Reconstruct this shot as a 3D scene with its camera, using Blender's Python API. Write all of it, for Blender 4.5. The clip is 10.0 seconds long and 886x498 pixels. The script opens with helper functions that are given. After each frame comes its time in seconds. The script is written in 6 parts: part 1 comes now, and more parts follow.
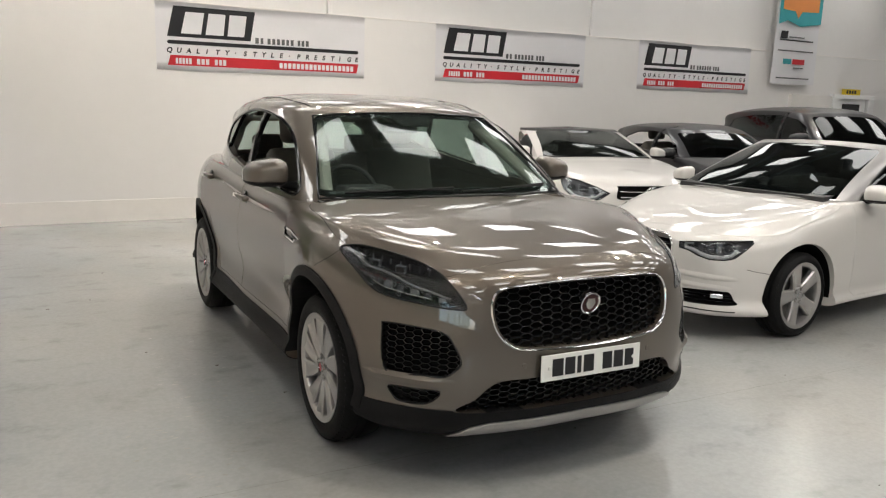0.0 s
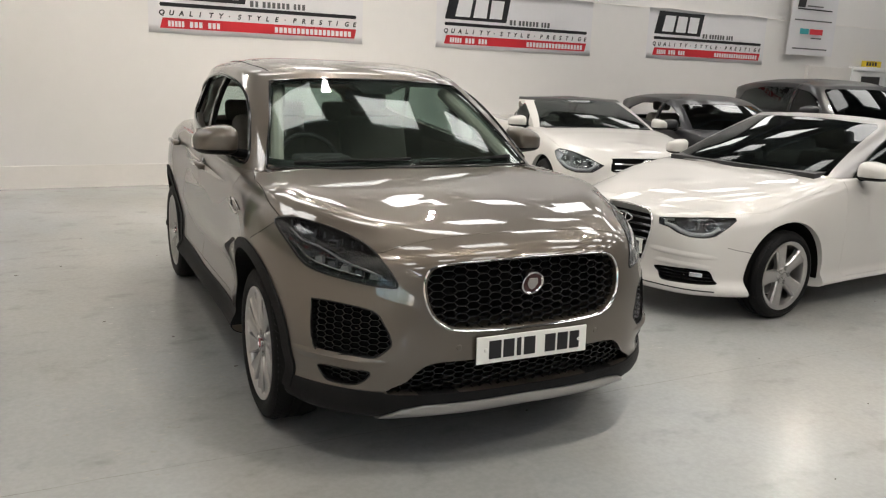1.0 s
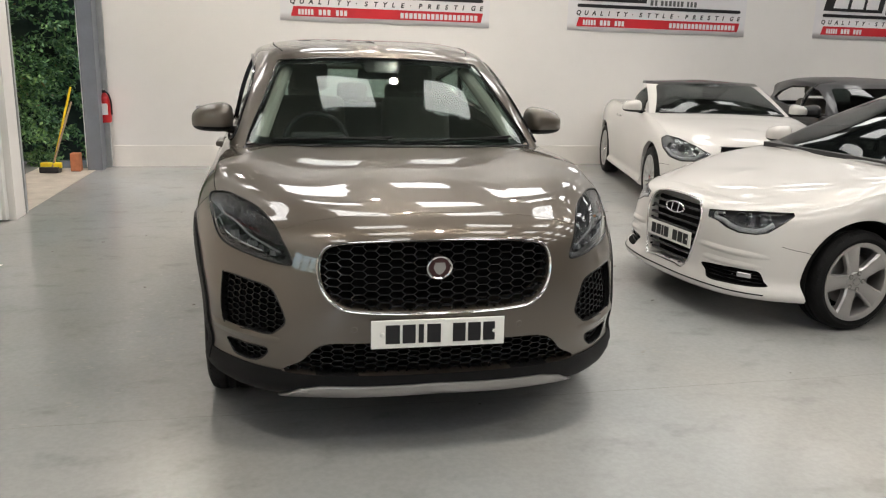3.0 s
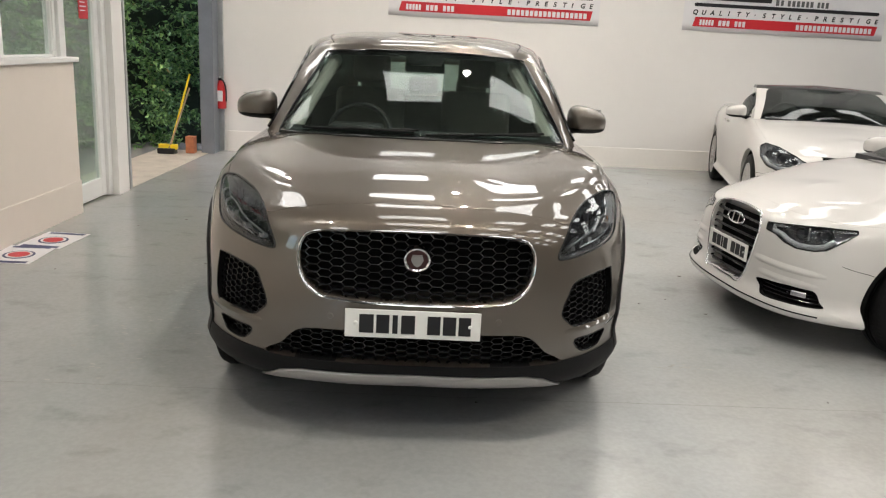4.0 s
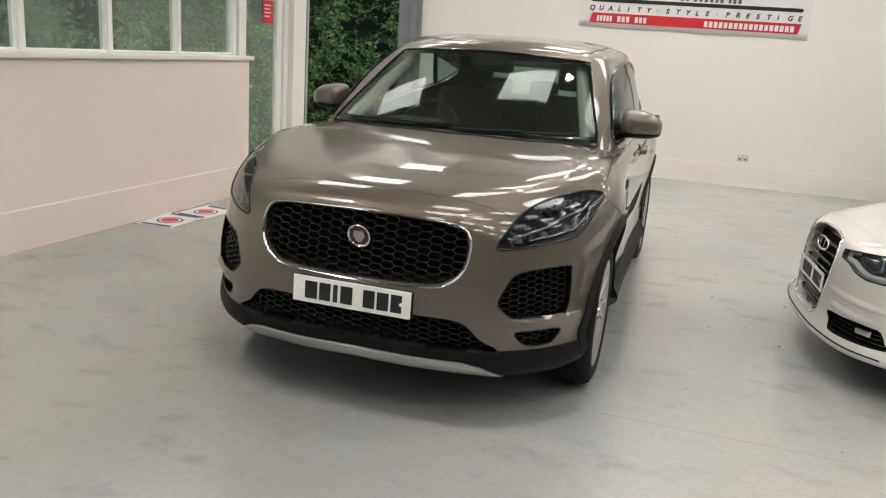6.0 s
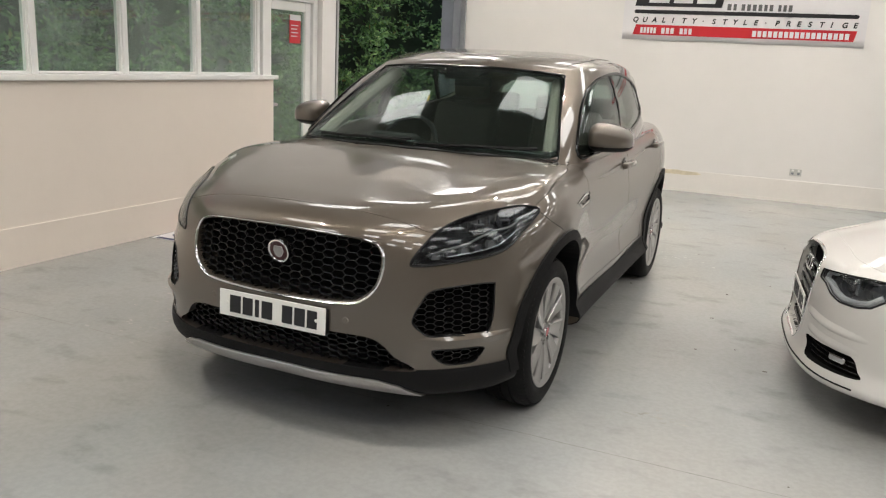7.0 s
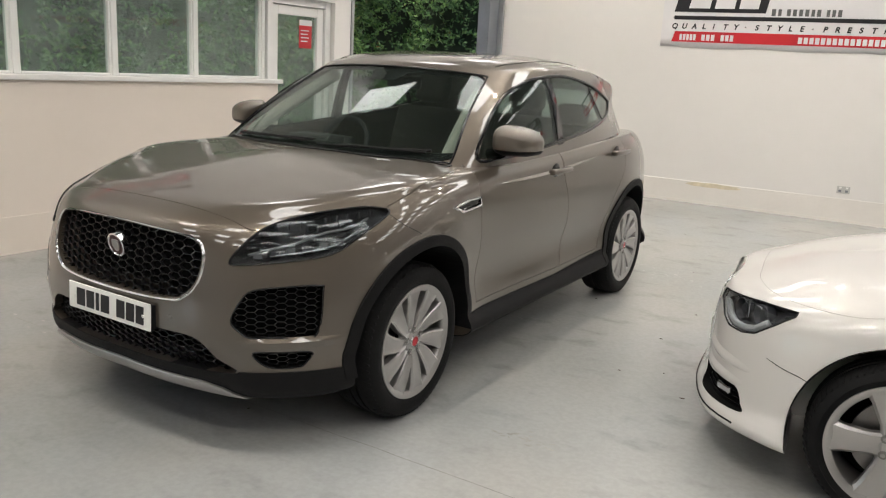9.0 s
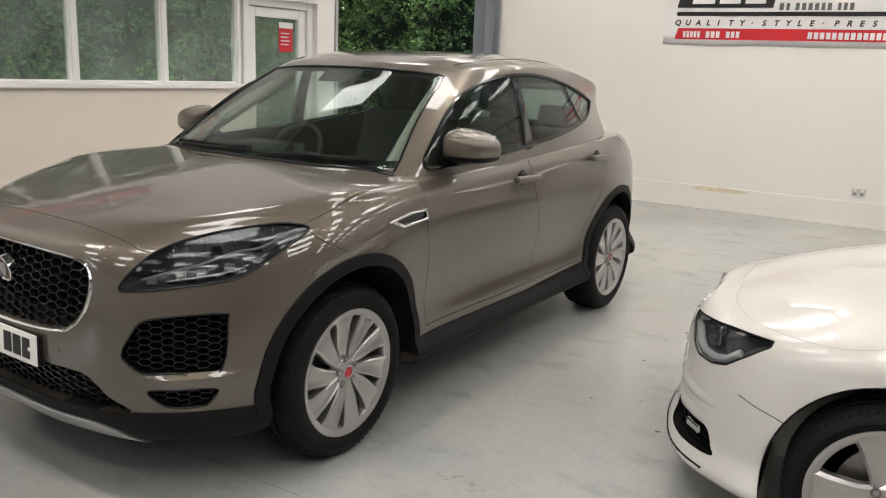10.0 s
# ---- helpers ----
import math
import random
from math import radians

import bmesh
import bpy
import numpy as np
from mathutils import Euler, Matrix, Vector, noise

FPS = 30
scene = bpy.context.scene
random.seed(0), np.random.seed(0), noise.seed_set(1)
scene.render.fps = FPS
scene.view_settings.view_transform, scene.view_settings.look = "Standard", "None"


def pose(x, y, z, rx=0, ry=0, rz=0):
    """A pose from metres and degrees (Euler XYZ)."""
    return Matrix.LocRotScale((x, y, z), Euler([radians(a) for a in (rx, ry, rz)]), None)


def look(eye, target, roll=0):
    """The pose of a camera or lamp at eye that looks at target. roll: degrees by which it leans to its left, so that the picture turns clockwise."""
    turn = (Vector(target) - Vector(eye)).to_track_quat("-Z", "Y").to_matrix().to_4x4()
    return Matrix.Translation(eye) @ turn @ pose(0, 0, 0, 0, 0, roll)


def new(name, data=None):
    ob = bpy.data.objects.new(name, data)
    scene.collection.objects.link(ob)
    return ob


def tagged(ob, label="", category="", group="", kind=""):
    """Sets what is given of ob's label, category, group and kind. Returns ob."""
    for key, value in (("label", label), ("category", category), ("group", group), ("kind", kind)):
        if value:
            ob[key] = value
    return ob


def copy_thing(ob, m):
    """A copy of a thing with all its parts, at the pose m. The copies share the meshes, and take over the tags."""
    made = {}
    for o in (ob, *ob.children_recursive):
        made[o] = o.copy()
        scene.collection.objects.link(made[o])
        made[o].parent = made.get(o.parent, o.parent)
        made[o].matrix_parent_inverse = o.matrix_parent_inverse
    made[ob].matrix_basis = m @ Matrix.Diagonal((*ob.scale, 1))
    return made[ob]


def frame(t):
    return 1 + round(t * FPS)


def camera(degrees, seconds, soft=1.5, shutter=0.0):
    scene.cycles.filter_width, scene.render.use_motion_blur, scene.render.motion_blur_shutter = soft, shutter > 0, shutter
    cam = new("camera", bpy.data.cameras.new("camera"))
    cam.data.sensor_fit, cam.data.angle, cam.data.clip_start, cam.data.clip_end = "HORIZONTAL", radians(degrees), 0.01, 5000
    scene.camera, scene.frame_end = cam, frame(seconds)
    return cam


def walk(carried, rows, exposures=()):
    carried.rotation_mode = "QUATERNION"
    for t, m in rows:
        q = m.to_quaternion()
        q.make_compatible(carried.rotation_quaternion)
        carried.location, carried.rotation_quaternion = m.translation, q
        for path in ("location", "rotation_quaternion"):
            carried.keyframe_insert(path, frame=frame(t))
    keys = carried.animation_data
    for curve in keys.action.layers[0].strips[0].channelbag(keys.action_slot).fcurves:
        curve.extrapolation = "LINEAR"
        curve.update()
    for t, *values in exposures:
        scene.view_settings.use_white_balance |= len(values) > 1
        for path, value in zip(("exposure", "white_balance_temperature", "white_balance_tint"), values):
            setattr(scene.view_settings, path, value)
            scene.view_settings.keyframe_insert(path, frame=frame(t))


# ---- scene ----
cam = camera(57.9, 10.0, soft=1.2)
PATH = [
    (0, (0.801, 0.75, 1.583), (1.782, 2.455, 1.225), 1.6),
    (0.5, (0.959, 0.74, 1.576), (1.922, 2.448, 1.18), 1.7),
    (1, (1.182, 0.726, 1.589), (2.113, 2.442, 1.153), 2.3),
    (1.5, (1.45, 0.622, 1.582), (2.274, 2.387, 1.13), 3.3),
    (2, (1.707, 0.522, 1.594), (2.395, 2.342, 1.129), 3.4),
    (2.2, (1.878, 0.475, 1.564), (2.495, 2.32, 1.1), 1.4),
    (3.3, (2.446, 0.404, 1.572), (2.843, 2.304, 1.088), 2.3),
    (3.5, (2.585, 0.371, 1.593), (2.912, 2.283, 1.105), 2.2),
    (4, (2.879, 0.361, 1.568), (3.016, 2.293, 1.072), 3.0),
    (4.5, (3.192, 0.385, 1.581), (3.116, 2.319, 1.078), 3.3),
    (5, (3.541, 0.34, 1.573), (3.256, 2.255, 1.069), 2.8),
    (5.5, (3.855, 0.324, 1.58), (3.421, 2.209, 1.071), 2.6),
    (5.7, (3.971, 0.312, 1.561), (3.511, 2.192, 1.056), 3.2),
    (6.8, (4.625, 0.595, 1.518), (3.951, 2.421, 1.057), 3.8),
    (7, (4.771, 0.625, 1.563), (4.05, 2.432, 1.096), 2.9),
    (7.5, (5.014, 0.779, 1.542), (4.237, 2.561, 1.071), 3.0),
    (8, (5.217, 0.954, 1.551), (4.4, 2.714, 1.069), 2.9),
    (8.5, (5.456, 1.087, 1.532), (4.576, 2.82, 1.058), 3.0),
    (9, (5.681, 1.222, 1.551), (4.719, 2.916, 1.099), 3.2),
    (9.5, (5.75, 1.449, 1.531), (4.741, 3.119, 1.091), 3.1),
    (10, (5.784, 1.739, 1.535), (4.77, 3.405, 1.092), 2.3),
]
walk(cam, [(t, look(eye, target, roll)) for t, eye, target, roll in PATH])

# ---- world and exposure ----
world = bpy.data.worlds.new("world")
scene.world = world
world.use_nodes = True
wn = world.node_tree
sky = wn.nodes.new("ShaderNodeTexSky")
sky.sky_type = "NISHITA"
sky.sun_disc = False
sky.dust_density = 6.0
sky.sun_elevation = radians(57)
sky.sun_rotation = radians(170)
wn.links.new(sky.outputs[0], wn.nodes["Background"].inputs[0])
wn.nodes["Background"].inputs[1].default_value = 1.0
sun = new("sun", bpy.data.lights.new("sun", "SUN"))
sun.data.energy = 3.0
sun.data.angle = radians(12)
sun.data.color = (1.0, 0.95, 0.88)
sun.matrix_world = look((1.6, -9, 14), (0, 0, 0))
scene.view_settings.exposure = 0.0


# ---- materials ----
def mat(name, col, rough=0.5, metal=0.0, var=0.12, scale=6.0, bump=0.0, bscale=80.0, coat=0.0, spec=0.5, fine=0.0, rvar=0.0, trans=0.0, ior=1.45):
    """A surface with colour variation at two scales, roughness variation and fine relief."""
    m = bpy.data.materials.new(name)
    m.use_nodes = True
    t = m.node_tree
    b = t.nodes["Principled BSDF"]
    b.inputs["Metallic"].default_value = metal
    b.inputs["Roughness"].default_value = rough
    b.inputs["Coat Weight"].default_value = coat
    b.inputs["Coat Roughness"].default_value = 0.03
    b.inputs["Specular IOR Level"].default_value = spec
    b.inputs["Transmission Weight"].default_value = trans
    b.inputs["IOR"].default_value = ior
    co = t.nodes.new("ShaderNodeTexCoord").outputs["Object"]
    col = Vector(col[:3])
    if var > 0:
        n1 = t.nodes.new("ShaderNodeTexNoise")
        n1.inputs["Scale"].default_value = scale
        n1.inputs["Detail"].default_value = 5
        t.links.new(co, n1.inputs["Vector"])
        n2 = t.nodes.new("ShaderNodeTexNoise")
        n2.inputs["Scale"].default_value = scale * 9
        n2.inputs["Detail"].default_value = 3
        t.links.new(co, n2.inputs["Vector"])
        mx = t.nodes.new("ShaderNodeMath")
        mx.operation = "MULTIPLY_ADD"
        mx.inputs[1].default_value = 0.35
        t.links.new(n2.outputs["Fac"], mx.inputs[0])
        t.links.new(n1.outputs["Fac"], mx.inputs[2])
        r = t.nodes.new("ShaderNodeValToRGB")
        r.color_ramp.elements[0].position, r.color_ramp.elements[1].position = 0.35, 1.0
        r.color_ramp.elements[0].color = (*(col * (1 - var)), 1)
        r.color_ramp.elements[1].color = (*(col * (1 + var)), 1)
        t.links.new(mx.outputs[0], r.inputs["Fac"])
        t.links.new(r.outputs["Color"], b.inputs["Base Color"])
        if rvar > 0:
            rr = t.nodes.new("ShaderNodeMapRange")
            rr.inputs["From Min"].default_value, rr.inputs["From Max"].default_value = 0.45, 0.9
            rr.inputs["To Min"].default_value, rr.inputs["To Max"].default_value = max(0.02, rough - rvar), min(1, rough + rvar)
            t.links.new(mx.outputs[0], rr.inputs["Value"])
            t.links.new(rr.outputs[0], b.inputs["Roughness"])
    else:
        b.inputs["Base Color"].default_value = (*col, 1)
    if bump > 0:
        n3 = t.nodes.new("ShaderNodeTexNoise")
        n3.inputs["Scale"].default_value = bscale
        n3.inputs["Detail"].default_value = 4
        t.links.new(co, n3.inputs["Vector"])
        bp = t.nodes.new("ShaderNodeBump")
        bp.inputs["Strength"].default_value = bump
        bp.inputs["Distance"].default_value = 0.01
        t.links.new(n3.outputs["Fac"], bp.inputs["Height"])
        t.links.new(bp.outputs[0], b.inputs["Normal"])
    return m


def glow(name, col, strength):
    m = bpy.data.materials.new(name)
    m.use_nodes = True
    b = m.node_tree.nodes["Principled BSDF"]
    b.inputs["Base Color"].default_value = (*col, 1)
    b.inputs["Emission Color"].default_value = (*col, 1)
    b.inputs["Emission Strength"].default_value = strength
    return m


def glass(name, tint=(0.9, 0.95, 0.93), rough=0.0, dust_haze=0.0):
    """Thin pane: mostly clear, with mirror gloss that grows at grazing angles."""
    m = bpy.data.materials.new(name)
    m.use_nodes = True
    t = m.node_tree
    t.nodes.clear()
    out = t.nodes.new("ShaderNodeOutputMaterial")
    tr = t.nodes.new("ShaderNodeBsdfTransparent")
    tr.inputs[0].default_value = (*tint, 1)
    gl = t.nodes.new("ShaderNodeBsdfGlossy")
    gl.inputs["Roughness"].default_value = rough
    lw = t.nodes.new("ShaderNodeLayerWeight")
    lw.inputs["Blend"].default_value = 0.5
    pw = t.nodes.new("ShaderNodeMath")
    pw.operation = "POWER"
    pw.inputs[1].default_value = 4.5
    t.links.new(lw.outputs["Facing"], pw.inputs[0])
    ad = t.nodes.new("ShaderNodeMath")
    ad.operation = "MULTIPLY_ADD"
    ad.inputs[1].default_value, ad.inputs[2].default_value = 0.80, 0.034
    ad.use_clamp = True
    t.links.new(pw.outputs[0], ad.inputs[0])
    mx = t.nodes.new("ShaderNodeMixShader")
    t.links.new(ad.outputs[0], mx.inputs[0])
    # diffuse film: dust, plus painted greenish haze for pale reflections in the panes
    if dust_haze > 0:
        df = t.nodes.new("ShaderNodeBsdfDiffuse")
        df.inputs[0].default_value = (0.47, 0.58, 0.50, 1)
        nz = t.nodes.new("ShaderNodeTexNoise")
        nz.inputs["Scale"].default_value = 3.0
        nz.inputs["Detail"].default_value = 6
        tc = t.nodes.new("ShaderNodeTexCoord")
        t.links.new(tc.outputs["Object"], nz.inputs["Vector"])
        ml = t.nodes.new("ShaderNodeMath")
        ml.operation = "MULTIPLY"
        ml.inputs[1].default_value = dust_haze * 2
        t.links.new(nz.outputs["Fac"], ml.inputs[0])
        dm = t.nodes.new("ShaderNodeMixShader")
        t.links.new(ml.outputs[0], dm.inputs[0])
        t.links.new(tr.outputs[0], dm.inputs[1])
        t.links.new(df.outputs[0], dm.inputs[2])
        t.links.new(dm.outputs[0], mx.inputs[1])
    else:
        t.links.new(tr.outputs[0], mx.inputs[1])
    t.links.new(gl.outputs[0], mx.inputs[2])
    t.links.new(mx.outputs[0], out.inputs[0])
    return m


def floor_paint():
    """Grey floor paint: broad cloudy tone, drag marks, dark scuffs and uneven gloss."""
    m = bpy.data.materials.new("painted_concrete")
    m.use_nodes = True
    t = m.node_tree
    b = t.nodes["Principled BSDF"]
    co = t.nodes.new("ShaderNodeTexCoord").outputs["Object"]

    def noise(scale, detail, stretch=None, rough=0.5):
        n = t.nodes.new("ShaderNodeTexNoise")
        n.inputs["Scale"].default_value, n.inputs["Detail"].default_value = scale, detail
        n.inputs["Roughness"].default_value = rough
        if stretch:
            mp = t.nodes.new("ShaderNodeMapping")
            mp.inputs["Rotation"].default_value = (0, 0, stretch[0])
            mp.inputs["Scale"].default_value = (stretch[1], stretch[2], 1)
            t.links.new(co, mp.inputs["Vector"])
            t.links.new(mp.outputs[0], n.inputs["Vector"])
        else:
            t.links.new(co, n.inputs["Vector"])
        return n.outputs["Fac"]

    def span(v, a, b_, c, d):
        r = t.nodes.new("ShaderNodeMapRange")
        r.interpolation_type = "SMOOTHSTEP"
        for k, q in zip(("From Min", "From Max", "To Min", "To Max"), (a, b_, c, d)):
            r.inputs[k].default_value = q
        t.links.new(v, r.inputs["Value"])
        return r.outputs[0]

    def times(a, c):
        n = t.nodes.new("ShaderNodeMath")
        n.operation = "MULTIPLY"
        t.links.new(a, n.inputs[0])
        t.links.new(c, n.inputs[1])
        return n.outputs[0]
    cloud = span(noise(0.45, 1), 0.25, 0.75, 0.88, 1.08)
    drag = span(noise(1.5, 3, (1.2, 1.0, 0.4)), 0.25, 0.85, 1.02, 0.95)
    spots = span(noise(5.0, 4, (0.5, 0.6, 1.0), 0.6), 0.52, 0.80, 1.0, 0.76)
    grain = span(noise(45, 3), 0.3, 0.7, 0.96, 1.04)
    k = times(times(cloud, drag), times(spots, grain))
    tint = t.nodes.new("ShaderNodeMix")
    tint.data_type = "RGBA"
    tint.inputs["A"].default_value = (0.325, 0.343, 0.350, 1)
    tint.inputs["B"].default_value = (0.355, 0.345, 0.325, 1)
    t.links.new(span(noise(0.7, 4, (0.9, 1.0, 0.5)), 0.25, 0.75, 0.0, 1.0), tint.inputs["Factor"])
    mx = t.nodes.new("ShaderNodeVectorMath")
    mx.operation = "SCALE"
    t.links.new(tint.outputs["Result"], mx.inputs[0])
    t.links.new(k, mx.inputs["Scale"])
    t.links.new(mx.outputs[0], b.inputs["Base Color"])
    t.links.new(span(noise(1.3, 2, (0.4, 1.0, 0.6)), 0.25, 0.75, 0.17, 0.26), b.inputs["Roughness"])
    b.inputs["Specular IOR Level"].default_value = 0.62
    return m


M_FLOOR = floor_paint()
M_WALL = mat("wall_paint", (0.775, 0.757, 0.732), 0.6, var=0.03, scale=0.8, bump=0.05, bscale=25)
M_DADO = mat("dwarf_wall_paint", (0.785, 0.71, 0.635), 0.55, var=0.03, scale=1.2, bump=0.04, bscale=25)
M_SKIRT = mat("skirting_paint", (0.78, 0.75, 0.71), 0.45, var=0.05, scale=2.0)
M_UPVC = mat("white_frame", (0.8, 0.8, 0.78), 0.3, var=0.02, scale=4)
M_ROOF = mat("roof_lining", (0.13, 0.13, 0.13), 0.7, var=0.08, scale=2)
M_STEEL = mat("grey_steel_paint", (0.17, 0.185, 0.21), 0.45, var=0.12, scale=3)
def skylight_sheet():
    """Translucent corrugated sheet: daylight in soft bands along the corrugations."""
    m = glow("skylight_sheet", (1.0, 0.970, 0.945), 4.55)
    t = m.node_tree
    co = t.nodes.new("ShaderNodeTexCoord")
    w = t.nodes.new("ShaderNodeTexWave")
    w.wave_type, w.bands_direction = "BANDS", "Y"
    w.inputs["Scale"].default_value = 2.6
    w.inputs["Distortion"].default_value = 0.3
    r = t.nodes.new("ShaderNodeValToRGB")
    r.color_ramp.elements[0].color = (0.70, 0.73, 0.75, 1)
    r.color_ramp.elements[1].color = (1.0, 0.97, 0.935, 1)
    r.color_ramp.elements[1].position = 0.5
    t.links.new(co.outputs["Object"], w.inputs["Vector"])
    t.links.new(w.outputs["Fac"], r.inputs["Fac"])
    t.links.new(r.outputs["Color"], t.nodes["Principled BSDF"].inputs["Emission Color"])
    return m


M_SKYLIGHT = skylight_sheet()
M_TARMAC = mat("tarmac", (0.11, 0.11, 0.105), 0.9, var=0.3, scale=5, bump=0.6, bscale=90)
M_THRESH = mat("concrete_threshold", (0.42, 0.38, 0.32), 0.85, var=0.2, scale=5, bump=0.3, bscale=60)
M_GUIDE = mat("galvanised_steel", (0.45, 0.47, 0.48), 0.4, metal=0.8, var=0.15, scale=8)
M_WINGLASS = glass("dusty_hazed_window_glass", (0.88, 0.95, 0.92), dust_haze=0.16)
M_CARGLASS = glass("car_glass", (0.70, 0.77, 0.74), dust_haze=0.008)
M_DARKGLASS = glass("tinted_car_glass", (0.22, 0.25, 0.245))
M_MIDGLASS = glass("grey_car_glass", (0.30, 0.33, 0.32))
M_TAUPE = mat("taupe_metallic_paint", (0.108, 0.090, 0.071), 0.40, metal=0.55, var=0.03, scale=900, coat=1.0)
M_TAUPE.node_tree.nodes["Principled BSDF"].inputs["Coat IOR"].default_value = 1.75
M_TAUPE.node_tree.nodes["Principled BSDF"].inputs["Coat Roughness"].default_value = 0.004
M_WHITECAR = mat("white_car_paint", (0.585, 0.572, 0.548), 0.35, var=0.015, scale=3, coat=1.0)
M_BLACKCAR = mat("black_car_paint", (0.010, 0.010, 0.012), 0.35, var=0.1, scale=3, coat=0.35, spec=0.35)
M_CLAD = mat("black_textured_plastic", (0.008, 0.008, 0.0085), 0.55, spec=0.18, var=0.15, scale=10, bump=0.15, bscale=500)
M_GLOSSBLACK = mat("gloss_black_plastic", (0.008, 0.008, 0.009), 0.12, var=0.1, scale=8)
M_RUBBER = mat("tyre_rubber", (0.0075, 0.0075, 0.0078), 0.6, spec=0.16, var=0.25, scale=12, bump=0.2, bscale=200)
M_ALLOY = mat("silver_alloy", (0.50, 0.49, 0.48), 0.32, metal=0.85, var=0.04, scale=8, coat=0.4)
M_CHROME = mat("chrome", (0.82, 0.82, 0.82), 0.07, metal=1.0, var=0.02, scale=6)
M_SATIN = mat("satin_silver", (0.42, 0.41, 0.40), 0.35, metal=0.9, var=0.03, scale=8)
# near-black: shade inside deep openings put into the colour; black liners use it too
M_CAVITY = mat("cavity_shade_black", (0.005, 0.005, 0.005), 0.85, spec=0.1, var=0.1, scale=10)
M_PLATE = mat("white_plate", (0.82, 0.82, 0.78), 0.35, var=0.02, scale=20)
M_INK = mat("black_print", (0.012, 0.012, 0.014), 0.45, var=0.05, scale=20)
M_REDINK = mat("red_print", (0.55, 0.02, 0.03), 0.45, var=0.05, scale=10)
M_VINYL = mat("white_vinyl_sheet", (0.74, 0.73, 0.74), 0.4, var=0.03, scale=2.5, bump=0.06, bscale=6)
M_GREYINK = mat("grey_print", (0.12, 0.12, 0.12), 0.5, var=0.05, scale=10)
M_RED = mat("red_enamel", (0.55, 0.012, 0.015), 0.3, var=0.08, scale=12, coat=0.5)
M_YELLOW = mat("yellow_plastic", (0.75, 0.55, 0.02), 0.45, var=0.1, scale=10)
M_DISC = mat("brake_disc_steel", (0.28, 0.27, 0.26), 0.4, metal=0.9, var=0.15, scale=15)
M_BADGE = mat("badge_grey_red", (0.075, 0.032, 0.032), 0.3, metal=0.4, var=0.3, scale=60)
M_HUBRED = mat("hub_cap_red", (0.45, 0.03, 0.04), 0.3, var=0.3, scale=90)
M_GAP = mat("panel_gap_shadow_rubber", (0.006, 0.006, 0.006), 0.9, var=0.0)


# ---- mesh helpers ----
def add(name, mesh, m, parent=None, label=""):
    """Links a mesh as one object, under parent where one is given."""
    ob = new(name, mesh)
    if m is not None and not mesh.materials:
        mesh.materials.append(m)
    if parent is not None:
        ob.parent = parent
    if label:
        tagged(ob, label)
    return ob


def mesh_of(verts, faces, smooth=False, name="mesh"):
    me = bpy.data.meshes.new(name)
    me.from_pydata([tuple(v) for v in verts], [], [tuple(f) for f in faces])
    if smooth:
        me.shade_smooth()
    return me


def to_mesh(bm, smooth=False, angle=None):
    me = bpy.data.meshes.new("mesh")
    bm.normal_update()
    bm.to_mesh(me)
    bm.free()
    if smooth:
        me.shade_smooth()
        if angle:
            me.set_sharp_from_angle(angle=radians(angle))
    return me


def part(name, bm, m, parent, label="", smooth=False, angle=35):
    return add(name, to_mesh(bm, smooth, angle), m, parent, label)


def box(lo, hi, bevel=0.0, seg=2):
    bm = bmesh.new()
    bmesh.ops.create_cube(bm, size=1)
    for v in bm.verts:
        v.co = Vector([(a + b) / 2 + c * (b - a) for a, b, c in zip(lo, hi, v.co)])
    if bevel:
        bmesh.ops.bevel(bm, geom=bm.edges[:], offset=bevel, segments=seg, affect="EDGES", profile=0.5)
    return bm


def lathe(profile, n=48, axis="x"):
    """Turns (radius, along) pairs round an axis."""
    vs, fs = [], []
    k = len(profile)
    for i in range(n):
        a = 2 * math.pi * i / n
        for r, h in profile:
            p = (h, r * math.cos(a), r * math.sin(a)) if axis == "x" else (r * math.cos(a), r * math.sin(a), h)
            vs.append(p)
    for i in range(n):
        j = (i + 1) % n
        for q in range(k - 1):
            fs.append((i * k + q, i * k + q + 1, j * k + q + 1, j * k + q))
    return vs, fs


def lathe_mesh(profile, n=48, axis="x", angle=35):
    vs, fs = lathe(profile, n, axis)
    bm = bmesh.new()
    bv = [bm.verts.new(v) for v in vs]
    for f in fs:
        bm.faces.new([bv[i] for i in f])
    bmesh.ops.remove_doubles(bm, verts=bm.verts[:], dist=1e-5)
    bmesh.ops.recalc_face_normals(bm, faces=bm.faces[:])
    return to_mesh(bm, True, angle)


def catmull(pts, n, closed=False, head=None, tail=None):
    """A smooth line through pts (array k x d), n steps a span."""
    pts = np.asarray(pts, float)
    k = len(pts)
    if closed:
        ext = np.vstack([pts[-1:], pts, pts[:2]])
        spans = k
    else:
        h = 2 * pts[0] - pts[1] if head is None else np.asarray(head, float)
        t = 2 * pts[-1] - pts[-2] if tail is None else np.asarray(tail, float)
        ext = np.vstack([h[None], pts, t[None]])
        spans = k - 1
    out = []
    for i in range(spans):
        p0, p1, p2, p3 = ext[i:i + 4]
        for j in range(n):
            s = j / n
            out.append(0.5 * (2 * p1 + (p2 - p0) * s + (2 * p0 - 5 * p1 + 4 * p2 - p3) * s * s + (3 * p1 - p0 - 3 * p2 + p3) * s ** 3))
    if not closed:
        out.append(pts[-1])
    return np.array(out)


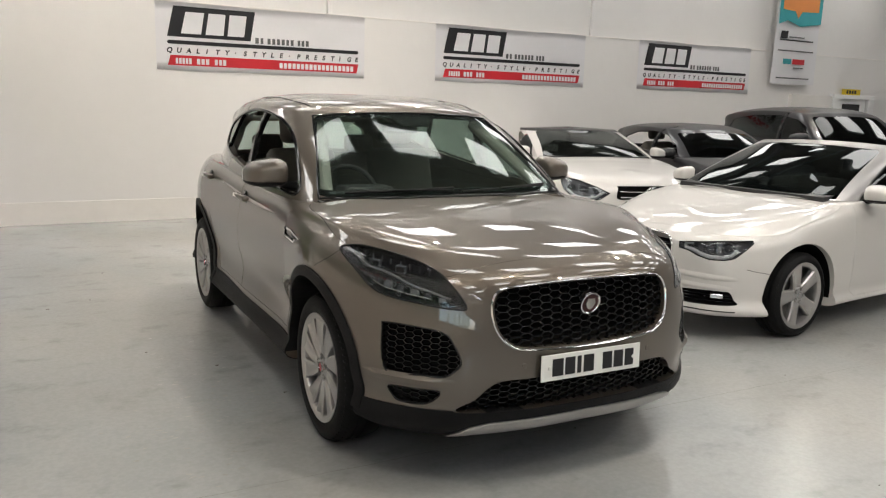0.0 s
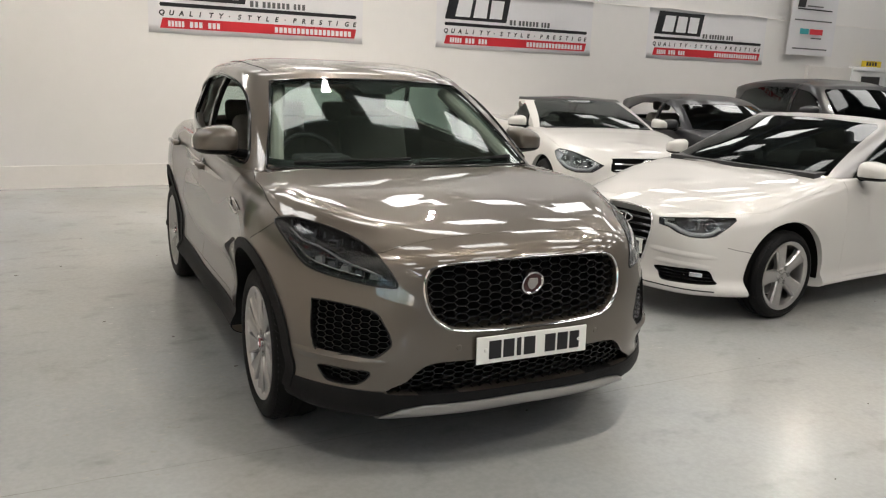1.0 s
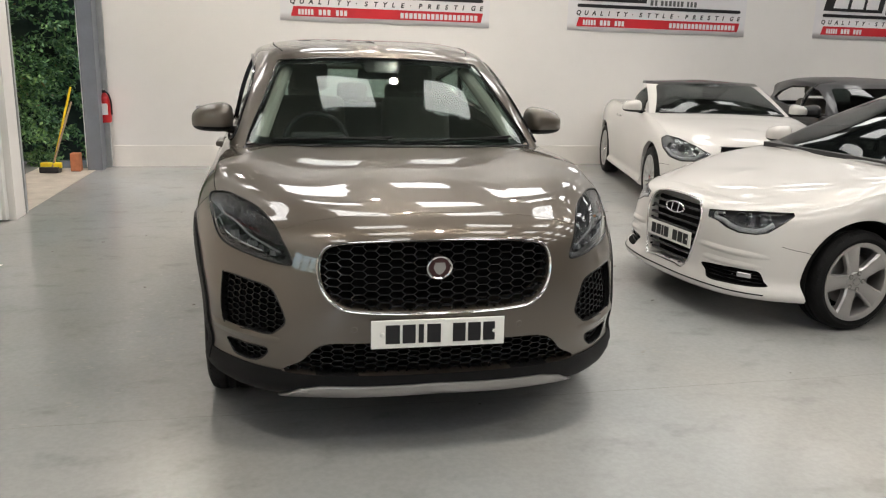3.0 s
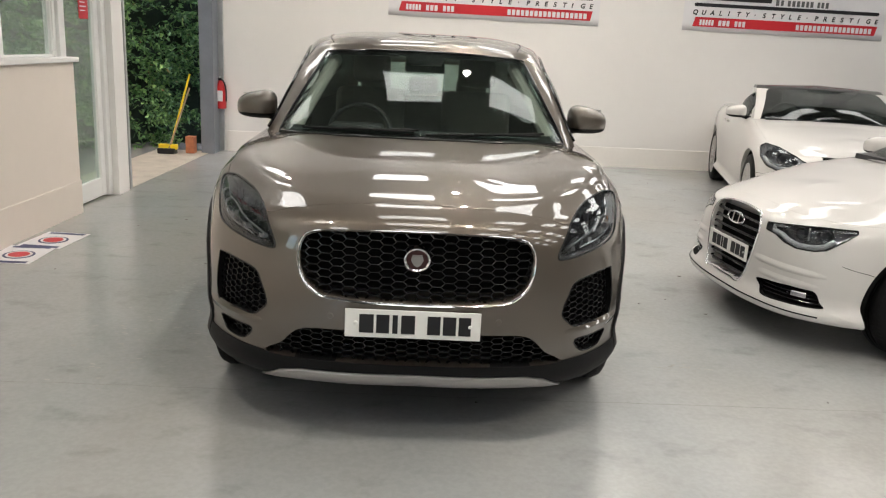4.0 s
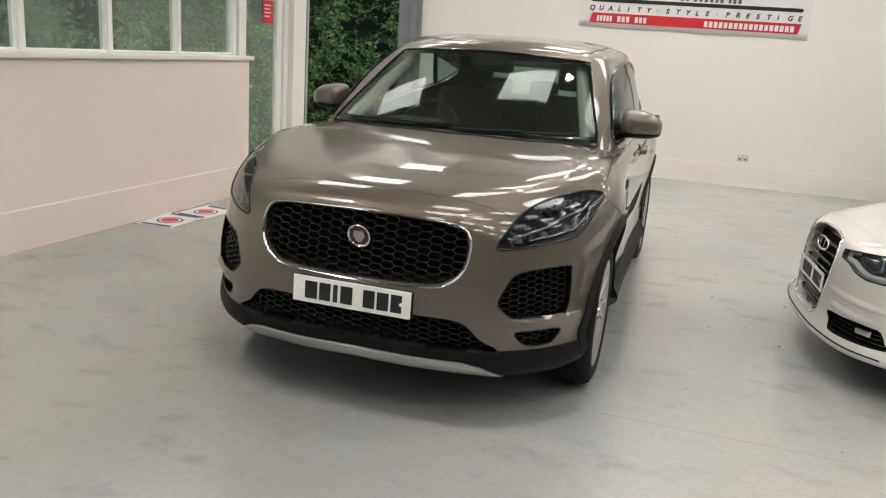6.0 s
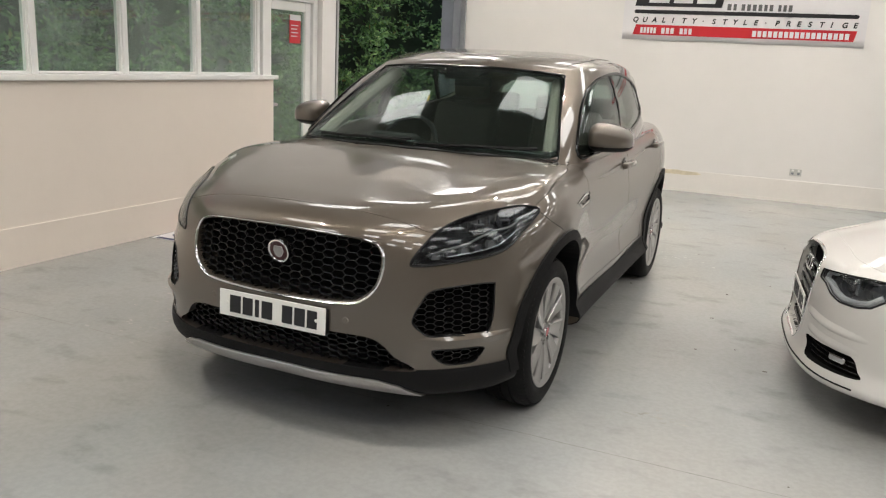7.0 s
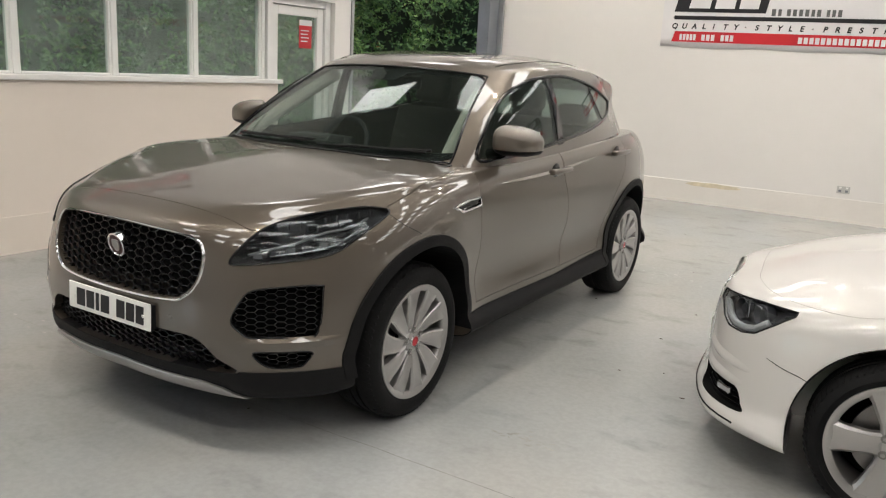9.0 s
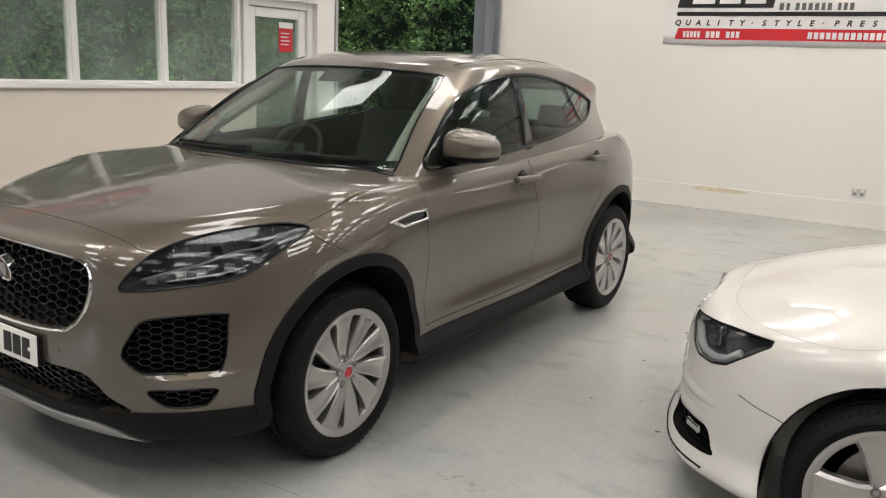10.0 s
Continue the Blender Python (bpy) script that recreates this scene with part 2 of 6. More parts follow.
def loft(rows, nu, nv):
    """A closed mirrored hull from rows of half rings (x, y, z), first and last row lying on the middle plane."""
    flip = np.array([-1, 1, 1.0])
    fine = [catmull(r, nu, head=np.asarray(r[1]) * flip, tail=np.asarray(r[-2]) * flip) for r in rows]
    fine = np.array(fine)
    cols = [catmull(fine[:, i], nv) for i in range(fine.shape[1])]
    g = np.array(cols).transpose(1, 0, 2)
    g[:, 0, 0] = g[:, -1, 0] = 0
    g[0, :, 0] = g[-1, :, 0] = 0
    g[..., 0] = np.maximum(g[..., 0], 0)
    nvv, nuu = g.shape[:2]
    ring = np.concatenate([g, (g * flip)[:, -2:0:-1]], axis=1)
    c = ring.shape[1]
    bm = bmesh.new()
    bv = [[bm.verts.new(p) for p in row] for row in ring]
    for i in range(nvv - 1):
        for j in range(c):
            k = (j + 1) % c
            bm.faces.new((bv[i][j], bv[i][k], bv[i + 1][k], bv[i + 1][j]))
    bmesh.ops.remove_doubles(bm, verts=bm.verts[:], dist=2e-4)
    bmesh.ops.dissolve_degenerate(bm, edges=bm.edges[:], dist=1e-4)
    bmesh.ops.recalc_face_normals(bm, faces=bm.faces[:])
    return bm


def prism(outline, axis, a, b, smooth=0):
    """A closed solid: an outline swept along one axis from a to b. Outline pairs are the other two coordinates in order."""
    pts = catmull(outline, smooth, closed=True) if smooth else np.asarray(outline, float)
    bm = bmesh.new()

    def place(p, h):
        return {"x": (h, p[0], p[1]), "y": (p[0], h, p[1]), "z": (p[0], p[1], h)}[axis]
    lo = [bm.verts.new(place(p, a)) for p in pts]
    hi = [bm.verts.new(place(p, b)) for p in pts]
    k = len(pts)
    for i in range(k):
        j = (i + 1) % k
        bm.faces.new((lo[i], lo[j], hi[j], hi[i]))
    bm.faces.new(lo[::-1])
    bm.faces.new(hi)
    bmesh.ops.recalc_face_normals(bm, faces=bm.faces[:])
    return bm


bench = bpy.data.scenes.new("bench")


def boolean(a, b, op="DIFFERENCE"):
    """Mesh a cut by, or cut down to, mesh b."""
    oa, ob = bpy.data.objects.new("work", a), bpy.data.objects.new("cutter", b)
    bench.collection.objects.link(oa)
    bench.collection.objects.link(ob)
    mod = oa.modifiers.new("cut", "BOOLEAN")
    mod.operation, mod.object, mod.solver = op, ob, "EXACT"
    layer = bench.view_layers[0]
    layer.update()
    me = bpy.data.meshes.new_from_object(oa.evaluated_get(layer.depsgraph))
    bpy.data.objects.remove(oa)
    bpy.data.objects.remove(ob)
    return me


def thick(bm, t):
    """A shell copy of a closed hull, t thick inwards, as a mesh."""
    bm = bm.copy()
    outer = bm.faces[:]
    bm.normal_update()
    ret = bmesh.ops.duplicate(bm, geom=bm.verts[:] + bm.edges[:] + outer)
    vm = ret["vert_map"]
    for v in [e for e in ret["geom"] if isinstance(e, bmesh.types.BMVert)]:
        v.co = v.co - v.normal * t
    inner = [e for e in ret["geom"] if isinstance(e, bmesh.types.BMFace)]
    bmesh.ops.reverse_faces(bm, faces=inner)
    return to_mesh(bm, True)


def swell(bm, d):
    bm = bm.copy()
    bm.normal_update()
    for v, n in [(v, v.normal.copy()) for v in bm.verts]:
        v.co = v.co + n * d
    return to_mesh(bm, True)


def skin_normals(me, hull):
    """Gives the faces that lie on the hull its smooth shading, so that cuts leave no dents in the gloss."""
    from mathutils.bvhtree import BVHTree
    hull.normal_update()
    hull.verts.ensure_lookup_table()
    hull.faces.ensure_lookup_table()
    tree = BVHTree.FromBMesh(hull)
    me.shade_smooth()
    normals = []
    vn = {}
    for p in me.polygons:
        c = p.center
        hit = tree.find_nearest(c)
        on = hit[0] is not None and hit[3] < 0.0035 and abs(hit[1].dot(p.normal)) > 0.8
        for li in p.loop_indices:
            if not on:
                normals.append(tuple(p.normal))
                continue
            vi = me.loops[li].vertex_index
            if vi not in vn:
                co = me.vertices[vi].co
                h = tree.find_nearest(co)
                f = hull.faces[h[2]]
                n = Vector()
                for v in f.verts:
                    n += v.normal / max(1e-5, (v.co - h[0]).length)
                vn[vi] = tuple(n.normalized()) if n.length > 0 else tuple(h[1])
            normals.append(vn[vi])
    me.normals_split_custom_set(normals)
    return me


def main_piece(me):
    """The largest connected piece of a mesh, without slivers."""
    bm = bmesh.new()
    bm.from_mesh(me)
    left, pieces = set(bm.verts), []
    while left:
        stack, seen = [left.pop()], []
        while stack:
            v = stack.pop()
            seen.append(v)
            for e in v.link_edges:
                o = e.other_vert(v)
                if o in left:
                    left.remove(o)
                    stack.append(o)
        pieces.append(seen)
    big = max(pieces, key=len)
    bmesh.ops.delete(bm, geom=[v for p in pieces if p is not big for v in p], context="VERTS")
    return to_mesh(bm, True, 40)


def tube(pts, r, n=8, closed=False):
    """A round bar along a line of points."""
    pts = [Vector(p) for p in pts]
    bm = bmesh.new()
    rings = []
    k = len(pts)
    for i, p in enumerate(pts):
        if closed:
            d = pts[(i + 1) % k] - pts[i - 1]
        else:
            d = pts[min(i + 1, k - 1)] - pts[max(i - 1, 0)]
        d.normalize()
        up = Vector((0, 0, 1)) if abs(d.z) < 0.95 else Vector((1, 0, 0))
        s = d.cross(up).normalized()
        u = s.cross(d).normalized()
        rr = r[i] if isinstance(r, (list, tuple)) else r
        rings.append([bm.verts.new(p + (s * math.cos(2 * math.pi * j / n) + u * math.sin(2 * math.pi * j / n)) * rr) for j in range(n)])
    for i in range(k if closed else k - 1):
        a, b = rings[i], rings[(i + 1) % k]
        for j in range(n):
            bm.faces.new((a[j], a[(j + 1) % n], b[(j + 1) % n], b[j]))
    if not closed:
        bm.faces.new(rings[0][::-1])
        bm.faces.new(rings[-1])
    bmesh.ops.recalc_face_normals(bm, faces=bm.faces[:])
    return bm


def thing(name, label, category, at=None, group="", kind=""):
    ob = new(name)
    if at is not None:
        ob.matrix_world = at
    return tagged(ob, label, category, group, kind)


# ---- the room ----
WALL_Y = 11.575
X_END, Y_FRONT, H_ROOF = 19.0, -7.0, 4.85
FLOOR = -0.012
# worn places on the floor: middle, spread, number of specks
WORN = [(1.85, 4.9, .16, .45, 150), (1.65, 4.3, .18, .25, 90), (3.55, 6.7, .16, .09, 40), (4.0, 7.5, .25, .12, 40), (3.85, 5.8, .12, .05, 16), (4.45, 4.2, .09, .03, 26)]


def structure(name, bm, m, label):
    return tagged(part(name, bm, m, None), label, "structure", kind="structure")


structure("floor", box((-0.6, Y_FRONT, -0.16), (X_END, WALL_Y + 0.6, FLOOR)), M_FLOOR, "pale grey painted concrete showroom floor with scuffs")
structure("wall_north", box((0.45, WALL_Y, -0.05), (X_END + 0.3, WALL_Y + 0.12, 2.76)), M_WALL, "off-white painted lower wall panel behind the cars")
structure("wall_north_upper", box((0.45, WALL_Y + 0.07, 2.76), (X_END + 0.3, WALL_Y + 0.3, H_ROOF)), M_WALL, "off-white painted upper wall set back above a ledge")
structure("skirting_north", box((0.62, WALL_Y - 0.014, -0.03), (X_END, WALL_Y, 0.265), 0.004), M_SKIRT, "white painted deep skirting board with water stains")
structure("wall_east", box((X_END, Y_FRONT, -0.05), (X_END + 0.2, WALL_Y + 0.3, H_ROOF)), M_WALL, "plain off-white end wall")
structure("wall_south", box((-0.9, Y_FRONT - 0.2, -0.05), (X_END + 0.2, Y_FRONT, H_ROOF)), M_WALL, "plain off-white wall")

# left side of the showroom, turned a little out of square
LEFT = pose(0.02, 4.5, 0, 0, 0, -3.8)


def left_part(name, lo, hi, m, label, bevel=0.0):
    ob = structure(name, box(lo, hi, bevel), m, label)
    ob.matrix_world = LEFT
    return ob


left_part("wall_west_dwarf", (-0.16, -12.0, -0.04), (0, 2.88, 1.265), M_DADO, "cream painted dwarf wall below the windows")
left_part("wall_west_dwarf_skirting", (0, -12.0, -0.04), (0.012, 2.88, 0.27), M_DADO, "cream painted deep skirting of the dwarf wall", 0.003)
left_part("window_sill_west", (-0.20, -12.0, 1.265), (0.035, 2.92, 1.305), M_UPVC, "white window board on the dwarf wall", 0.008)
left_part("wall_west_over_windows", (-0.16, -12.0, 2.16), (-0.02, 3.70, H_ROOF), M_WALL, "white boarded wall over the windows")
left_part("wall_west_post", (-0.2, 3.70, -0.04), (-0.0, 3.95, H_ROOF), M_WALL, "white boarded post between door and opening")
left_part("wall_west_over_opening", (-0.16, 3.95, 3.3), (-0.02, 7.2, H_ROOF), M_WALL, "white wall over the open shutter doorway")
left_part("steel_column", (-0.12, 6.73, -0.04), (0.06, 6.98, H_ROOF), M_STEEL, "grey painted steel column at the shutter opening", 0.006)
left_part("wall_west_corner", (-0.2, 7.02, -0.04), (-0.06, 7.3, H_ROOF), M_WALL, "narrow white wall return in the corner")
left_part("threshold", (-0.75, 3.95, -0.1), (-0.03, 6.9, -0.006), M_THRESH, "worn concrete threshold strip")
structure("ground", box((-60, -60, -0.3), (-0.6, 70, -0.02)), M_TARMAC, "grey tarmac ground outside the opening")

# roof with skylight sheets
bm = box((-0.4, Y_FRONT - 0.2, H_ROOF), (X_END + 0.3, WALL_Y + 0.3, H_ROOF + 0.15))
structure("ceiling", bm, M_ROOF, "grey lined roof over the showroom")
sl0 = thing("skylight", "translucent white corrugated roof skylight sheet", "skylight", pose(2.50, -2.675, H_ROOF), "skylights in the roof")
vs = []
for i in range(49):
    zz = -0.03 + 0.014 * math.sin(i * math.pi / 2)
    vs += [(0.0, 0.75 * i / 48, zz), (0.9, 0.75 * i / 48, zz)]
add("sheet", mesh_of(vs, [(2 * i, 2 * i + 1, 2 * i + 3, 2 * i + 2) for i in range(48)]), M_SKYLIGHT, sl0)
part("purlin", box((-0.42, 1.43, -0.16), (1.32, 1.53, -0.03)), M_STEEL, sl0)
# columns ix < 0 and ix > 5 are added to brighten the room's ends
for ix in range(-1, 9):
    for iy in range(7):
        if (ix or iy) and not (ix < 0 and iy == 3) and not (ix > 5 and iy < 4):
            copy_thing(sl0, pose(2.50 + 1.75 * ix - (.60 if ix < 0 else 0), -2.675 + 2.2 * iy, H_ROOF))

# west windows and door, in the turned frame
def west(name, lo, hi, m, parent, bevel=0.004):
    return part(name, box(lo, hi, bevel, 1), m, parent)


posts = [2.76 - 0.81 * i for i in range(15)]
for i in range(14):
    y1, y0 = posts[i] - 0.022, posts[i + 1] + 0.022
    w = thing("window_%d" % (i + 1), "white framed window over the dwarf wall with hedge outside", "window", LEFT, "west windows", "structure")
    west("window_frame", (-0.15, y0, 1.305), (-0.09, y0 + 0.018, 2.10), M_UPVC, w)
    west("window_frame", (-0.15, y1 - 0.018, 1.305), (-0.09, y1, 2.10), M_UPVC, w)
    west("window_frame", (-0.15, y0 + 0.018, 1.305), (-0.09, y1 - 0.018, 1.325), M_UPVC, w)
    west("window_frame", (-0.15, y0 + 0.018, 2.08), (-0.09, y1 - 0.018, 2.10), M_UPVC, w)
    g = west("pane", (-0.125, y0 + 0.018, 1.325), (-0.117, y1 - 0.018, 2.08), M_WINGLASS, w, 0)
    g.visible_shadow = False
    mu = left_part("mullion", (-0.16, posts[i] - 0.022, 1.305), (-0.08, posts[i] + 0.022, 2.12), M_UPVC, "white window mullion", 0.006)
left_part("window_head", (-0.2, -12.0, 2.10), (-0.0, 3.70, 2.20), M_UPVC, "white boarded head over windows and door", 0.004)
dr = thing("door_1", "white framed glazed side door with a red notice", "door", LEFT, kind="structure")
west("door_frame", (-0.16, 2.80, 0), (-0.06, 2.87, 2.10), M_UPVC, dr)
west("door_frame", (-0.16, 3.62, 0), (-0.06, 3.70, 2.10), M_UPVC, dr)
west("door_frame", (-0.16, 2.87, 2.03), (-0.06, 3.62, 2.10), M_UPVC, dr)
leaf = west("door_leaf", (-0.14, 2.875, 0.01), (-0.09, 2.965, 2.025), M_UPVC, dr)
west("door_stile", (-0.14, 3.525, 0.01), (-0.09, 3.615, 2.025), M_UPVC, leaf)
west("door_rail", (-0.14, 2.965, 1.935), (-0.09, 3.525, 2.025), M_UPVC, leaf)
west("door_rail", (-0.14, 2.965, 0.01), (-0.09, 3.525, 0.18), M_UPVC, leaf)
g = west("door_pane", (-0.12, 2.965, 0.18), (-0.112, 3.525, 1.935), M_WINGLASS, leaf, 0)
g.visible_shadow = False
part("door_handle", box((-0.09, 2.90, 1.0), (-0.05, 3.02, 1.03), 0.008), M_SATIN, leaf)
nt = west("notice", (-0.110, 3.28, 1.62), (-0.107, 3.46, 1.90), M_REDINK, leaf, 0)
west("notice_header", (-0.1065, 3.28, 1.845), (-0.104, 3.46, 1.90), M_VINYL, nt, 0)
for k in range(4):
    west("notice_line", (-0.1065, 3.30, 1.79 - 0.035 * k), (-0.104, 3.42 - 0.02 * (k % 2), 1.80 - 0.035 * k), M_VINYL, nt, 0)
# shutter guide rails beside the steel column
for yy, xx in ((6.985, 0.06), (3.96, -0.05)):
    left_part("shutter_guide", (xx - 0.06, yy, 0), (xx + 0.06, yy + 0.04, 3.3), M_GUIDE, "galvanised roller shutter guide rail", 0.003)
left_part("shutter_box", (-0.32, 3.95, 2.95), (0.02, 7.0, 3.35), M_STEEL, "grey roller shutter box over the opening", 0.01)

# upright ribs of the upper wall
for x in (5.12, 9.82, 14.5):
    structure("wall_rib", box((x - 0.035, WALL_Y + 0.02, 2.76), (x + 0.035, WALL_Y + 0.07, H_ROOF), 0.01), M_WALL, "off-white boxed upright on the upper wall")
structure("wall_ledge", box((0.62, WALL_Y - 0.006, 2.745), (X_END, WALL_Y + 0.07, 2.765), 0.003), M_SKIRT, "painted ledge at the top of the lower wall")

# small warm spotlights under the roof
M_BULB = glow("warm_bulb", (1.0, 0.90, 0.78), 1900.0)
sp0 = thing("ceiling_spotlight", "small warm spotlight hung under the roof", "spotlight", pose(3.72, 6.75, H_ROOF - .30), "spotlights under the roof")
add("housing", lathe_mesh([(.001, .12), (.05, .12), (.062, .09), (.065, 0), (.058, 0), (.055, .03)], 24, "z"), M_STEEL, sp0)
add("bulb", lathe_mesh([(.001, .010), (.03, .012), (.054, .028)], 24, "z"), M_BULB, sp0)
part("stem", tube([(0, 0, .12), (0, 0, .30)], .01, 8), M_STEEL, sp0)
# lamps at x 12.2, 1.2 and 1.1 are added to brighten wall and floor
for x, y in ((3.72, 9.3), (5.8, 9.2), (7.2, 5.4), (12.2, 8.6), (1.2, 10.2), (3.72, 2.6), (1.1, 2.2), (5.7, 0.3), (7.7, 0.9)):
    copy_thing(sp0, pose(x, y, H_ROOF - .30))

# a yellowed damp stain on the skirting top, with flaked edges
M_STAIN = mat("yellowed_stain", (0.68, 0.61, 0.46), 0.6, var=0.2, scale=14)
stain = thing("damp_stain", "yellowish damp stain on the white skirting", "stain", pose(3.35, WALL_Y - .015, .215))
rng_s = random.Random(4)
pts = [(.30 + (.30 + .07 * rng_s.random()) * math.cos(a), .018 + (.022 + .012 * rng_s.random()) * math.sin(a)) for a in np.linspace(0, 6.2832, 30, endpoint=False)]
part("patch", prism(pts, "y", -.003, 0), M_STAIN, stain)


# ---- cars ----
def compact_rings():
    sill = [(0, -.80, .24), (.30, -.785, .238), (.58, -.70, .228), (.76, -.53, .225), (.84, -.32, .24), (.87, 0, .25), (.86, .6, .25), (.86, 1.3, .25), (.86, 2.0, .25), (.87, 2.68, .26), (.82, 3.2, .28), (.62, 3.40, .30), (0, 3.44, .30)]
    base = [(0, max(-.55, min(3.2, p[1])), .23) for p in sill]
    return [
        base, sill,
        [(0, -.86, .40), (.32, -.845, .40), (.60, -.765, .40), (.805, -.57, .40), (.915, -.34, .40), (.962, 0, .40), (.90, .6, .37), (.895, 1.3, .37), (.90, 2.0, .37), (.925, 2.68, .40), (.815, 3.2, .44), (.59, 3.43, .46), (0, 3.52, .46)],
        [(0, -.875, .55), (.33, -.855, .55), (.60, -.775, .55), (.805, -.59, .55), (.92, -.34, .55), (.97, 0, .55), (.885, .6, .53), (.876, 1.3, .53), (.885, 2.0, .53), (.93, 2.68, .57), (.825, 3.2, .60), (.60, 3.42, .62), (0, 3.52, .62)],
        [(0, -.86, .72), (.33, -.84, .72), (.59, -.755, .72), (.79, -.56, .72), (.915, -.33, .72), (.968, 0, .72), (.918, .6, .72), (.91, 1.3, .72), (.915, 2.0, .74), (.935, 2.68, .76), (.82, 3.2, .80), (.59, 3.38, .82), (0, 3.48, .82)],
        [(0, -.82, .87), (.33, -.80, .87), (.57, -.71, .865), (.76, -.52, .87), (.882, -.30, .88), (.95, 0, .90), (.92, .6, .92), (.91, 1.3, .93), (.915, 2.0, .95), (.925, 2.68, .97), (.79, 3.2, .98), (.57, 3.38, .98), (0, 3.46, .98)],
        [(0, -.74, .935), (.32, -.71, .935), (.54, -.62, .935), (.71, -.44, .945), (.82, -.25, .965), (.885, 0, 1.0), (.89, .6, 1.03), (.885, 1.3, 1.05), (.885, 2.0, 1.08), (.855, 2.68, 1.11), (.735, 3.12, 1.12), (.53, 3.31, 1.11), (0, 3.41, 1.10)],
        [(0, -.60, .975), (.28, -.56, .98), (.46, -.46, .99), (.61, -.30, 1.01), (.70, -.10, 1.035), (.76, .10, 1.06), (.76, .6, 1.07), (.76, 1.3, 1.08), (.75, 2.0, 1.11), (.72, 2.68, 1.13), (.62, 3.03, 1.13), (.46, 3.22, 1.12), (0, 3.29, 1.12)],
        [(0, -.35, 1.02), (0, -.30, 1.025), (0, -.20, 1.035), (0, -.10, 1.045), (0, .05, 1.065), (0, .25, 1.085), (0, .6, 1.10), (0, 1.3, 1.10), (0, 2.0, 1.12), (0, 2.6, 1.13), (0, 2.9, 1.13), (0, 3.05, 1.13), (0, 3.1, 1.12)],
    ]


def compact_cabin():
    belt = [(0, .31, 1.085), (.40, .345, 1.08), (.775, .46, 1.06), (.865, .75, 1.03), (.87, 1.4, 1.04), (.855, 2.0, 1.08), (.785, 2.6, 1.10), (.62, 3.05, 1.11), (0, 3.35, 1.10)]
    low = [(x * .98, y, z - .06) for x, y, z in belt]
    base = [(0, min(3.1, max(.55, y)), z - .06) for x, y, z in belt]
    return [
        base, low, belt,
        [(0, .655, 1.31), (.37, .69, 1.31), (.685, .79, 1.305), (.79, .99, 1.305), (.81, 1.45, 1.31), (.79, 2.05, 1.32), (.705, 2.6, 1.32), (.55, 3.0, 1.31), (0, 3.26, 1.30)],
        [(0, .99, 1.50), (.36, 1.01, 1.50), (.61, 1.10, 1.485), (.695, 1.24, 1.485), (.73, 1.60, 1.515), (.715, 2.1, 1.51), (.65, 2.6, 1.478), (.55, 3.0, 1.425), (0, 3.23, 1.42)],
        [(0, 1.12, 1.562), (.34, 1.14, 1.558), (.555, 1.22, 1.545), (.63, 1.36, 1.555), (.66, 1.66, 1.573), (.65, 2.12, 1.568), (.595, 2.6, 1.528), (.50, 2.97, 1.472), (0, 3.16, 1.465)],
        [(0, 1.33, 1.605), (.27, 1.34, 1.60), (.40, 1.42, 1.602), (.45, 1.55, 1.61), (.46, 1.75, 1.614), (.45, 2.12, 1.605), (.42, 2.55, 1.567), (.36, 2.84, 1.525), (0, 2.96, 1.52)],
        [(0, 1.60, 1.622), (0, 1.63, 1.624), (0, 1.70, 1.627), (0, 1.80, 1.63), (0, 1.92, 1.63), (0, 2.12, 1.62), (0, 2.4, 1.59), (0, 2.55, 1.565), (0, 2.6, 1.555)],
    ]


def warp(rows, fx, yk, yv, zk, zv):
    return [[(x * fx, float(np.interp(y, yk, yv)), float(np.interp(z, zk, zv))) for x, y, z in r] for r in rows]


def hull_tree(hull):
    from mathutils.bvhtree import BVHTree
    return BVHTree.FromBMesh(hull)


def turned(bm, deg):
    bmesh.ops.rotate(bm, verts=bm.verts[:], cent=(0, 0, 0), matrix=Matrix.Rotation(radians(deg), 3, "Z"))
    return bm


def mirror_x(mesh):
    me = mesh.copy()
    me.transform(Matrix.Diagonal((-1, 1, 1, 1)))
    me.flip_normals()
    return me


def diag(points, deg):
    """Outline points (x, y, z) seen along a level direction deg degrees from straight ahead: pairs (across, up)."""
    a = radians(deg)
    return [(x * math.cos(a) + y * math.sin(a), z) for x, y, z in points]


def on_hull(tree, s, z, deg, out=0.0):
    """The hull's point at across s and height z, looking from outside along a level direction."""
    a = radians(deg)
    o = Vector((s * math.cos(a), s * math.sin(a), z)) + Vector((math.sin(a), -math.cos(a), 0)) * 3
    hit = tree.ray_cast(o, Vector((-math.sin(a), math.cos(a), 0)))
    if hit[0] is None:
        return None
    return hit[0] + hit[1] * out


def inside(p, poly):
    n, c = len(poly), False
    j = n - 1
    for i in range(n):
        (xi, yi), (xj, yj) = poly[i], poly[j]
        if (yi > p[1]) != (yj > p[1]) and p[0] < (xj - xi) * (p[1] - yi) / (yj - yi) + xi:
            c = not c
        j = i
    return c


